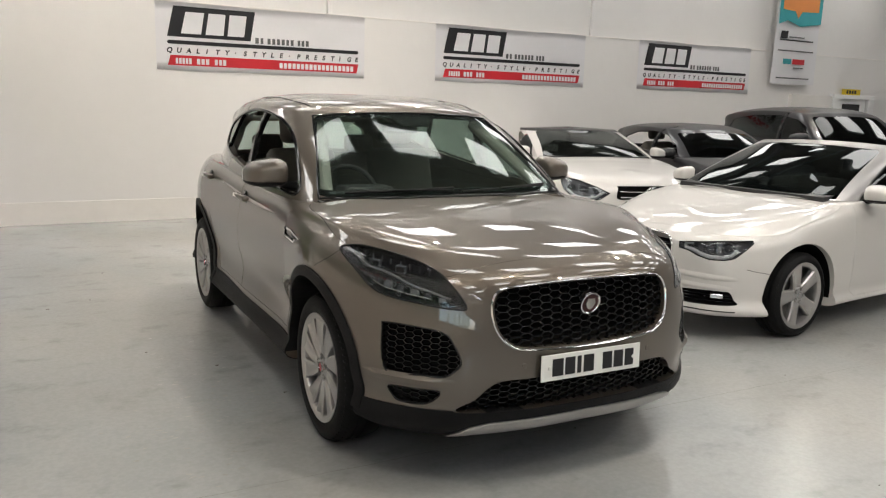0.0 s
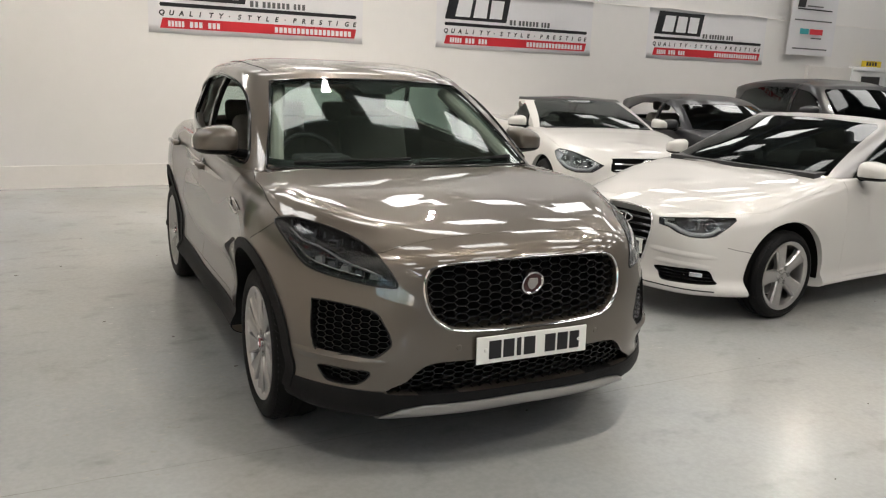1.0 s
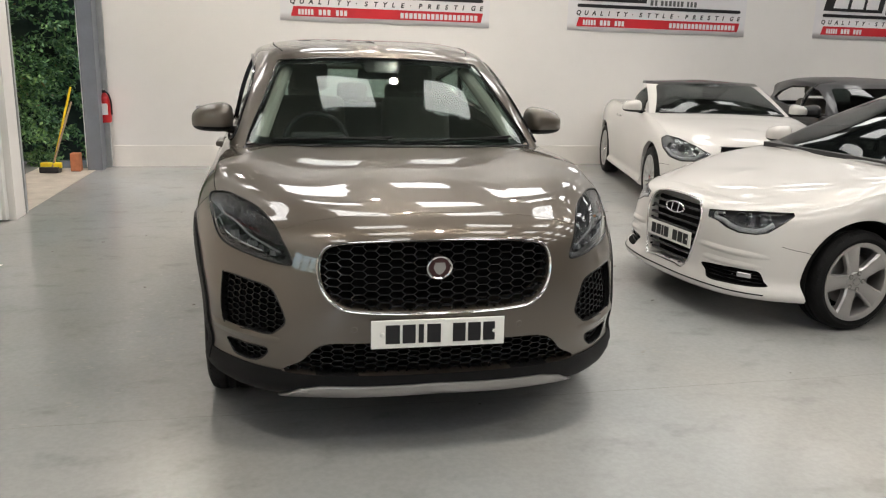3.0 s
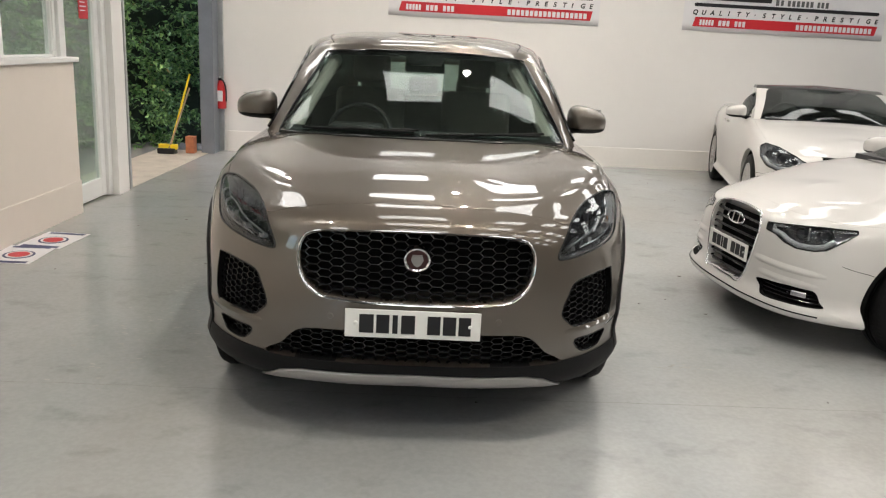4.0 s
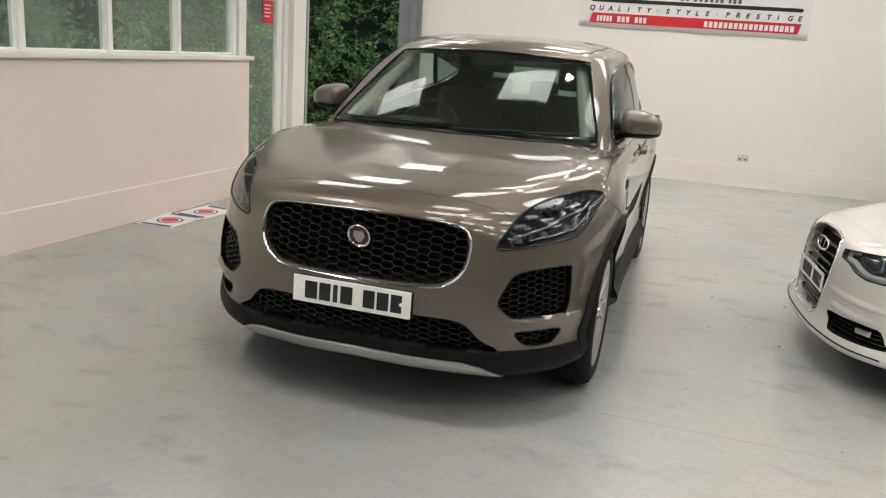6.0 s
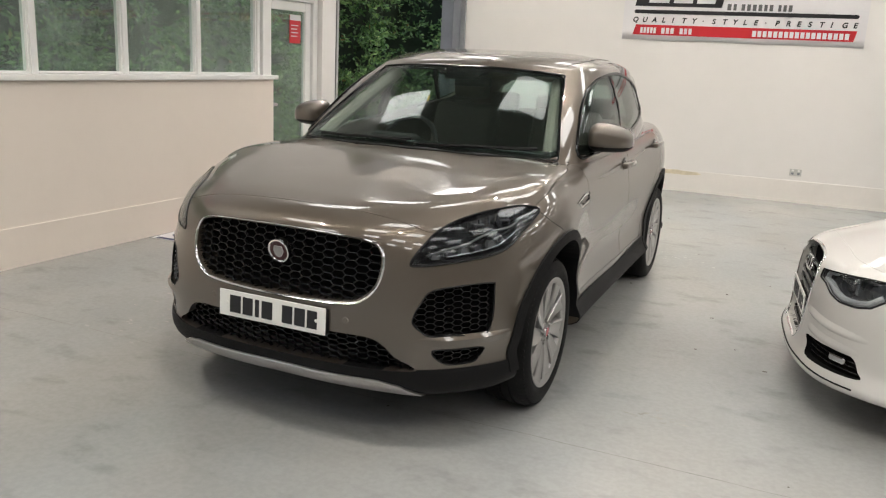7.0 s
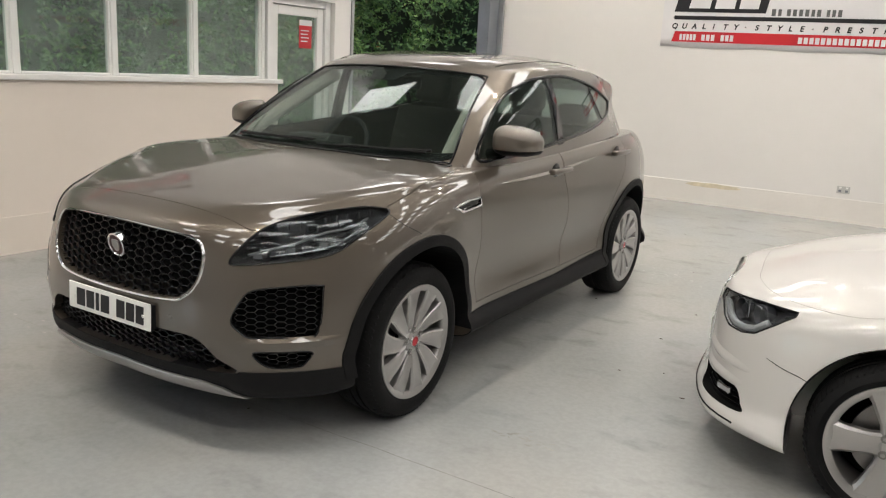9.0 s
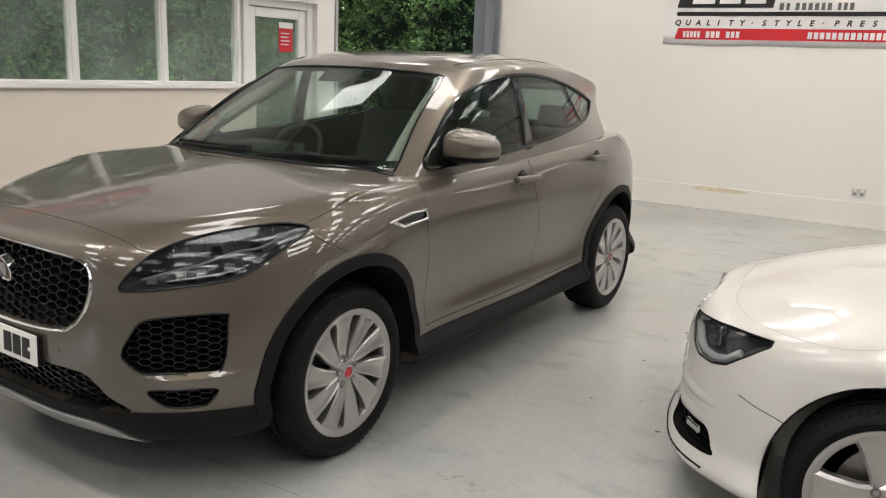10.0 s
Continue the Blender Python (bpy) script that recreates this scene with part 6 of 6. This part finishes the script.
# dark coupe and dark large suv farther along the wall
C_CAB = warp(compact_cabin(), .95, (.31, .46, 1.10, 3.35), (.50, .62, 1.30, 3.35), (.90, 1.03, 1.085, 1.31, 1.49, 1.63), (.79, .92, .955, 1.13, 1.28, 1.395))
c_screen = {"y0": .50, "y1": 1.62, "outer": [], "glass": [(-.69, .965), (-.61, 1.13), (-.555, 1.255), (-.52, 1.27), (0, 1.285), (.52, 1.27), (.555, 1.255), (.61, 1.13), (.69, .965), (0, .97)]}
c_side = [(.80, .985), (1.0, 1.12), (1.30, 1.24), (1.6, 1.285), (2.0, 1.275), (2.45, 1.17), (2.60, 1.10), (2.40, 1.06), (1.6, 1.01)]
parked_car("dark_coupe", "black two door coupe parked by the back wall", pose(9.32, 7.48, 0, 0, 0, -15), E_RINGS, C_CAB, M_BLACKCAR, .325, .885, 2.76, .385, e_lamp, 42, True, M_DARKGLASS, M_SEAT, c_screen, c_side, .945, (.94, .82, .98, .9), (.235, 5, "five"), dict(e_trim, frame=M_BLACKCAR))
R_RINGS = warp(compact_rings(), 1.03, (-.88, 0, 2.68, 3.53), (-.88, 0, 2.87, 3.85), (.23, 1.1), (.25, 1.12))
R_CAB = warp(compact_cabin(), 1.04, (.31, .46, 1.10, 3.35), (.36, .50, 1.10, 3.75), (.90, 1.03, 1.085, 1.31, 1.49, 1.63), (.92, 1.05, 1.105, 1.34, 1.54, 1.685))
r_lamp = [(.58, -.77, .80), (.66, -.66, .885), (.76, -.50, .91), (.88, -.26, .92), (.90, -.30, .86), (.84, -.50, .81), (.72, -.66, .79)]
r_screen = {"y0": .36, "y1": 1.36, "outer": [], "glass": [(-.77, 1.12), (-.69, 1.34), (-.625, 1.51), (-.58, 1.535), (0, 1.555), (.58, 1.535), (.625, 1.51), (.69, 1.34), (.77, 1.12), (0, 1.115)]}
r_side = [(.72, 1.13), (.95, 1.38), (1.2, 1.49), (1.6, 1.545), (2.3, 1.535), (2.9, 1.46), (3.0, 1.30), (2.5, 1.21), (1.6, 1.17)]
r_trim = {"bonnet": [(0, -.70), (.30, -.697), (.5, -.68), (.66, -.58), (.80, -.33), (.88, -.15), (.89, 0), (.88, .30), (.80, .46), (.42, .36), (0, .32)], "bonnet_z": .84, "door": (.52, 1.60, .42), "seam": [(.90, -.20, .94), (.93, -.15, .90), (.95, -.06, .86)], "frame": M_BLACKCAR, "pockets": [(0, [(-.45, .86), (-.42, .64), (.42, .64), (.45, .86)], -.74, False)]}
parked_car("dark_suv", "black large suv with dark windows parked farther along", pose(12.0, 7.44, 0, 0, 0, -15), R_RINGS, R_CAB, M_BLACKCAR, .37, .95, 2.87, .43, r_lamp, 45, True, M_DARKGLASS, M_SEAT, r_screen, r_side, 1.08, (1.02, .80, 1.17, 1.05), (.26, 5, "five"), r_trim)


# ---- banners, small things, the hedge ----
def letters(text, size, m, parent, name, at, depth=.001, bold=0.0, spacing=1.0, shear=0.0):
    cu = bpy.data.curves.new("text", "FONT")
    cu.body, cu.size, cu.extrude, cu.offset, cu.space_character, cu.shear = text, size, depth, bold, spacing, shear
    ob = bpy.data.objects.new("text_work", cu)
    bench.collection.objects.link(ob)
    bench.view_layers[0].update()
    me = bpy.data.meshes.new_from_object(ob.evaluated_get(bench.view_layers[0].depsgraph))
    bpy.data.objects.remove(ob)
    o = add(name, me, None, parent)
    me.materials.clear()
    me.materials.append(m)
    o.matrix_local = at
    return o, me


def flat(outline, d0, d1):
    """A thin upright sheet in the x-z plane with its front towards -y."""
    return prism(outline, "y", -d1, -d0)


def wall_banner(at, w=2.86, h=.84):
    bn = thing("wall_banner", "white vinyl wall banner with black and red bands", "banner", at, "showroom banners")
    vs, fs = [], []
    nx, nz = 24, 8
    for side_y in (0.0, -.006):
        for i in range(nx + 1):
            for k in range(nz + 1):
                u, v = i / nx, k / nz
                sag = .008 * math.sin(u * 9) * v * v + .005 * math.sin(u * 17 + 1) * (1 - v)
                vs.append((u * w, side_y - .004 * math.sin(u * 7 + v * 3) ** 2, v * h + sag))
    n = (nx + 1) * (nz + 1)
    for i in range(nx):
        for k in range(nz):
            a = i * (nz + 1) + k
            fs.append((a, a + 1, a + nz + 2, a + nz + 1))
            fs.append((n + a, n + a + nz + 1, n + a + nz + 2, n + a + 1))
    for i in range(nx):
        for k in (0, nz):
            a, b = i * (nz + 1) + k, (i + 1) * (nz + 1) + k
            fs.append((a, b, n + b, n + a))
    add("sheet", mesh_of(vs, fs, True), M_VINYL, bn)
    P = lambda pts: [(u * w, (1 - v) * h) for u, v in pts]
    part("black_panel", flat(P([(.048, .50), (.078, .05), (.445, .055), (.422, .505)]), .011, .013), M_INK, bn)
    # plain shapes in place of the trade mark's letters
    for pts in ([(.108, .45), (.130, .13), (.212, .13), (.196, .45)], [(.216, .45), (.232, .13), (.308, .13), (.297, .45)], [(.315, .45), (.327, .13), (.405, .13), (.392, .45)]):
        part("white_mark", flat(P(pts), .014, .016), M_VINYL, bn)
    x = .445
    for k, ww in enumerate((.02, .016, .0, .018, .018, .018, .018, .016, .018, .0, .015, .016, .018)):
        if ww:
            part("grey_bar", flat(P([(x, .535), (x, .445), (x + ww * .8, .445), (x + ww * .8, .535)]), .011, .013), M_GREYINK, bn)
        x += ww + .005 if ww else .012
    part("black_line", flat(P([(.047, .58), (.052, .555), (.962, .555), (.967, .58), (.962, .61), (.052, .61)]), .011, .013), M_INK, bn)
    text = "QUALITY\u00b7STYLE\u00b7PRESTIGE"
    for k, ch in enumerate(text):
        u = .055 + .905 * k / (len(text) - 1)
        letters(ch, .085, M_INK, bn, "letter", Matrix.Translation(((u - .012) * w, -.012, (1 - .735) * h)) @ pose(0, 0, 0, 90, 0, 0), bold=.003, shear=.2)
    part("red_band", flat(P([(.048, .925), (.060, .775), (.967, .775), (.957, .925)]), .011, .013), M_REDINK, bn)
    for a, b, n_ in ((.082, .155, 5), (.175, .235, 3), (.255, .312, 3), (.56, .945, 18)):
        step = (b - a) / n_
        for k in range(n_):
            part("white_bar", flat(P([(a + k * step, .90), (a + k * step, .815), (a + (k + .72) * step, .815), (a + (k + .72) * step, .90)]), .014, .016), M_VINYL, bn)
    return bn


b0 = wall_banner(pose(2.775, WALL_Y, 1.905))
for x, z in ((6.80, 1.912), (10.86, 1.925)):
    copy_thing(b0, pose(x, WALL_Y, z))
copy_thing(b0, LEFT @ pose(-.018, -1.3, 2.215, 0, 0, 90))

# hanging flag
fl = thing("hanging_flag", "white hanging fabric flag with teal and orange top", "flag", pose(14.14, WALL_Y - .16, 2.14))
M_TEAL = mat("teal_print", (0.05, 0.35, 0.38), 0.6, var=0.05, scale=5)
M_ORANGE = mat("orange_print", (0.75, 0.28, 0.08), 0.6, var=0.05, scale=5)
vs, fs = [], []
for i in range(13):
    for k in range(9):
        u, v = i / 12, k / 8
        vs.append((u * 1.28 + .04 * v, -.03 * math.sin(u * 8 + v * 2) * (1 - v * .5), v * 2.2))
for i in range(12):
    for k in range(8):
        a = i * 9 + k
        fs.append((a, a + 9, a + 10, a + 1))
sh = mesh_of(vs, fs, True)
so = add("cloth", sh, M_VINYL, fl)
part("teal_panel", flat([(.06, 1.12), (.30, 1.20), (.70, 1.10), (1.30, 1.18), (1.32, 2.2), (.05, 2.2)], .035, .04), M_TEAL, fl)
part("orange_panel", flat([(.14, 1.40), (.50, 1.38), (.60, 1.25), (.70, 1.38), (1.20, 1.40), (1.20, 2.2), (.14, 2.2)], .042, .046), M_ORANGE, fl)
part("dark_mark", flat([(.14, .86), (.16, 1.0), (.36, 1.0), (.34, .86)], .035, .04), M_INK, fl)
for z0, x0, x1, m in ((.88, .40, .85, M_GREYINK), (.82, .14, 1.12, M_INK), (.62, .10, 1.15, M_GREYINK), (.38, .28, .52, M_TEAL), (.38, .56, .92, M_REDINK), (.30, .60, .9, M_GREYINK), (.10, .12, 1.1, M_GREYINK)):
    part("print_bar", flat([(x0, z0), (x0, z0 + (.10 if .3 < z0 < .5 else .025)), (x1, z0 + (.10 if .3 < z0 < .5 else .025)), (x1, z0)], .035, .038), m, fl)
part("flag_pole", tube([(0, -.01, 2.2), (1.36, -.01, 2.2)], .015), M_SATIN, fl)
for x in (.1, 1.26):
    part("flag_cord", tube([(x, -.01, 2.2), (x, -.01, H_ROOF - 2.14)], .003, 6), M_SATIN, fl)

# office door and ledge at the far end
of = thing("door_2", "white office door frame with dark glazed panel", "door", pose(15.9, WALL_Y, 0), kind="structure")
part("door_leaf", box((.55, -.03, 0), (1.55, .0, 1.90), .006), M_UPVC, of)
part("door_pane", box((.75, -.036, 1.0), (1.35, -.03, 1.80), .003), M_GLOSSBLACK, of)
part("door_head", box((.35, -.10, 1.90), (1.75, 0, 1.99), .008), M_UPVC, of)
part("door_post", box((1.56, -.10, 0), (1.75, 0, 1.90), .008), M_UPVC, of)
part("door_post", box((.35, -.10, 0), (.54, 0, 1.90), .008), M_UPVC, of)
part("side_panel", box((-.95, -.08, 0), (.34, 0, 1.95), .006), M_SKIRT, of)
ys = thing("yellow_plate_sign", "yellow plate with dark bars on the office door head", "sign", pose(16.55, WALL_Y - .06, 1.99))
part("plate", box((0, -.012, 0), (.62, .0, .12), .004), M_YELLOW, ys)
for k in range(4):
    part("bar", box((.14 + .09 * k, -.016, .025), (.20 + .09 * k, -.011, .095)), M_INK, ys)

# wall socket
so = thing("wall_socket", "grey metal double wall socket above the skirting", "socket", pose(5.105, WALL_Y, .325))
part("plate", box((-.07, -.012, 0), (.07, 0, .085), .004), mat("grey_socket_plate", (0.50, 0.50, 0.48), 0.4, var=0.05, scale=20), so)
for x in (-.035, .035):
    part("switch", box((x - .012, -.016, .055), (x + .012, -.011, .075), .002), M_UPVC, so)
    part("pin_slots", box((x - .015, -.0135, .015), (x + .015, -.011, .04)), M_STEEL, so)

# fire extinguisher hung in the corner
fx = thing("fire_extinguisher", "red fire extinguisher hung on the corner wall", "extinguisher", pose(.56, WALL_Y - .11, .57))
add("cylinder", lathe_mesh([(.001, 0), (.07, 0), (.078, .012), (.078, .30), (.065, .335), (.03, .36), (.022, .38), (.001, .38)], 32, "z"), M_RED, fx)
part("valve", box((-.02, -.03, .37), (.02, .03, .41), .006), M_INK, fx)
part("lever", box((-.012, -.09, .405), (.012, .03, .42), .004), M_SATIN, fx)
part("hose", tube(catmull([(0, -.03, .395), (.06, -.07, .36), (.085, -.05, .25), (.082, -.03, .10)], 6), .010, 8), M_INK, fx)
part("label_sheet", box((-.045, -.081, .10), (.045, -.074, .24), .003), M_VINYL, fx)
part("bracket", box((-.03, .07, .15), (.03, .11, .30), .004), M_STEEL, fx)

# leaflets on the floor
M_NAVY = mat("navy_print", (0.03, 0.04, 0.12), 0.5, var=0.05, scale=10)
fly = thing("floor_leaflet", "white printed leaflet with red mark lying on the floor", "leaflet", LEFT @ pose(.04, 1.22, FLOOR + .001, 0, 0, 3), "leaflets on the floor")
part("sheet", box((0, 0, 0), (.33, .46, .002)), M_VINYL, fly)
add("dark_disc", lathe_mesh([(.001, .0035), (.105, .0035), (.105, .002)], 32, "z"), M_NAVY, fly).location = (.165, .22, 0)
add("white_disc", lathe_mesh([(.001, .0045), (.088, .0045), (.088, .003)], 32, "z"), M_VINYL, fly).location = (.165, .22, 0)
add("red_dot", lathe_mesh([(.001, .0055), (.070, .0055), (.070, .004)], 32, "z"), M_REDINK, fly).location = (.165, .22, 0)
part("dark_strip", box((.03, .405, .002), (.30, .45, .003)), M_NAVY, fly)
part("dark_strip", box((.03, .01, .002), (.30, .055, .003)), M_NAVY, fly)
copy_thing(fly, LEFT @ pose(.05, 1.67, FLOOR + .0015, 0, 0, -3))

# hairline joint between two pours of the floor
jn = bmesh.new()
rng_j = random.Random(3)
line = [(-.2 + .16 * k, 3.875 - .0315 * .16 * k + rng_j.uniform(-.006, .006)) for k in range(52)]
lo = [jn.verts.new((x, y - rng_j.uniform(.0012, .0028), FLOOR + .0006)) for x, y in line]
hi = [jn.verts.new((x, y + rng_j.uniform(.0012, .0028), FLOOR + .0006)) for x, y in line]
for k in range(51):
    jn.faces.new((lo[k], lo[k + 1], hi[k + 1], hi[k]))
structure("floor_joint", jn, mat("joint_filler", (0.17, 0.165, 0.16), 0.7, var=0.4, scale=9), "hairline joint in the painted concrete floor")

# worn, speckled places in the floor paint
rng_w = random.Random(23)
sb = bmesh.new()
for cx, cy, rx, ry, n in WORN:
    for _ in range(n):
        x, y = rng_w.gauss(cx, rx), rng_w.gauss(cy, ry)
        r, a0 = rng_w.uniform(.004, .016), rng_w.uniform(-.5, .5)
        ring = []
        for k in range(6):
            a = k * math.pi / 3
            u, v = r * rng_w.uniform(.6, 1.9) * math.cos(a), r * rng_w.uniform(.25, .7) * math.sin(a)
            ring.append(sb.verts.new((x + u * math.cos(a0) - v * math.sin(a0), y + u * math.sin(a0) + v * math.cos(a0), FLOOR + .0007)))
        sb.faces.new(ring)
worn = part("floor_wear", sb, mat("worn_floor_paint", (0.225, 0.222, 0.21), 0.55, var=0.3, scale=9), None)
tagged(worn, "speckled worn patches in the grey floor paint", "debris", kind="stuff")

# chips and grit on the floor
rng_g = random.Random(11)
gb = bmesh.new()
for _ in range(60):
    cx, cy = rng_g.uniform(.6, 8.0), rng_g.uniform(.8, 11.0)
    r, a0 = rng_g.uniform(.004, .013), rng_g.uniform(0, 6)
    pts = [(cx + r * rng_g.uniform(.5, 1.6) * math.cos(a0 + k * 1.2566), cy + r * rng_g.uniform(.4, 1) * math.sin(a0 + k * 1.2566)) for k in range(5)]
    lo = [gb.verts.new((x, y, FLOOR + .0005)) for x, y in pts]
    hi = [gb.verts.new((x * .7 + cx * .3, y * .7 + cy * .3, FLOOR + .003)) for x, y in pts]
    gb.faces.new(hi)
    for k in range(5):
        gb.faces.new((lo[k], lo[(k + 1) % 5], hi[(k + 1) % 5], hi[k]))
grit = part("floor_grit", gb, mat("dark_grit", (0.07, 0.06, 0.05), 0.8, var=0.3, scale=30), None)
tagged(grit, "small dark chips and grit scattered on the floor", "debris", kind="stuff")

# brooms by the column outside
M_WOODH = mat("weathered_wood", (0.30, 0.22, 0.14), 0.7, var=0.25, scale=12)
br = thing("broom", "yellow broom leaning by the steel column outside", "broom", LEFT @ pose(-.30, 6.62, 0.0))
part("handle", tube([(-.16, -.10, .08), (.06, .08, 1.02)], .013, 10), M_YELLOW, br, smooth=True)
part("head", box((-.30, -.16, .05), (-.06, -.08, .12), .015), M_YELLOW, br)
part("bristles", box((-.29, -.155, 0), (-.07, -.085, .055), .01), M_TARMAC, br)
br2 = thing("brush", "worn wooden handled brush leaning by the column", "broom", LEFT @ pose(-.36, 6.56, 0.0))
part("handle", tube([(-.10, -.10, .06), (.12, .12, .84)], .012, 10), M_WOODH, br2, smooth=True)
part("head", box((-.24, -.15, .0), (-.02, -.07, .07), .012), M_INK, br2)
bk_ = thing("brick_block", "orange clay block beside the steel column outside", "block", LEFT @ pose(-.22, 6.62, 0.0))
part("block", box((-.06, -.05, 0), (.05, .08, .22), .006), mat("clay", (0.42, 0.16, 0.08), 0.85, var=0.2, scale=20), bk_)

# conifer hedge outside: many small sprays over a dark core coloured as inner shade
def hedge():
    rng = np.random.default_rng(7)
    h = thing("hedge", "dense dark green conifer hedge outside the opening", "hedge", None, "", "stuff")
    m = bpy.data.materials.new("conifer_foliage")
    m.use_nodes = True
    t = m.node_tree
    b = t.nodes["Principled BSDF"]
    b.inputs["Roughness"].default_value = 0.55
    g = t.nodes.new("ShaderNodeNewGeometry")
    r = t.nodes.new("ShaderNodeValToRGB")
    els = r.color_ramp.elements
    els[0].color, els[1].color = (0.03, 0.08, 0.025, 1), (0.20, 0.36, 0.11, 1)
    e = els.new(0.5)
    e.color = (0.08, 0.19, 0.06, 1)
    e = els.new(0.985)
    e.color = (0.22, 0.38, 0.12, 1)
    els[-1].color = (0.22, 0.10, 0.04, 1)
    t.links.new(g.outputs["Random Per Island"], r.inputs["Fac"])
    t.links.new(r.outputs["Color"], b.inputs["Base Color"])
    n_clump, per = 3600, 26
    vs, fs = [], []
    cy = rng.uniform(1.0, 14.0, n_clump)
    cz = rng.uniform(0.0, 4.4, n_clump)
    bulge = .22 * np.sin(cy * 2.3 + cz * 1.1) + .18 * np.sin(cy * 5.1 - cz * 2.7) + .08 * np.sin(cz * 6 + cy)
    cx = -1.25 + bulge + rng.normal(0, .08, n_clump) + np.clip(cy - 11.0, 0, 3.0) * .8
    d0 = np.stack([rng.uniform(.4, 1.0, n_clump), rng.normal(0, .5, n_clump), rng.normal(-.25, .35, n_clump)], 1)
    d0 /= np.linalg.norm(d0, axis=1, keepdims=True)
    f = np.tile(np.arange(per) / per, n_clump)[:, None]
    D = np.repeat(d0, per, 0)
    P = np.repeat(np.stack([cx, cy, cz], 1), per, 0) + D * .34 * f + rng.normal(0, .018, (n_clump * per, 3))
    d = D * .6 + rng.normal(0, .6, P.shape)
    d /= np.linalg.norm(d, axis=1, keepdims=True)
    w = np.cross(d, rng.normal(0, 1, P.shape))
    w /= np.linalg.norm(w, axis=1, keepdims=True) + 1e-9
    L, W = rng.uniform(.045, .10, (len(P), 1)), rng.uniform(.010, .022, (len(P), 1))
    vs = np.stack([P, P + d * L * .5 + w * W, P + d * L, P + d * L * .5 - w * W], 1).reshape(-1, 3).tolist()
    fs = np.arange(len(vs)).reshape(-1, 4).tolist()
    lv = add("foliage", mesh_of(vs, fs), m, h)
    tagged(lv, kind="stuff")
    # near-black slab paints in the shade deep between the sprays
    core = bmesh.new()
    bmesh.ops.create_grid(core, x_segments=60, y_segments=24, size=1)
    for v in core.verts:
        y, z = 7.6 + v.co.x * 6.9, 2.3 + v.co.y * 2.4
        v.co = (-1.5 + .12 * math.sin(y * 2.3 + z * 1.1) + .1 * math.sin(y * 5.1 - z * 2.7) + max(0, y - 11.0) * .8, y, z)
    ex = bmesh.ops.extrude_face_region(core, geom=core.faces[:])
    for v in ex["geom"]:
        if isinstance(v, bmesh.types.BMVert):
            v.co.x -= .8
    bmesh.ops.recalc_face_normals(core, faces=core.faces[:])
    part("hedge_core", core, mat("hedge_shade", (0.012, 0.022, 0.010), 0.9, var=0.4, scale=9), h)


hedge()


bpy.data.scenes.remove(bench)
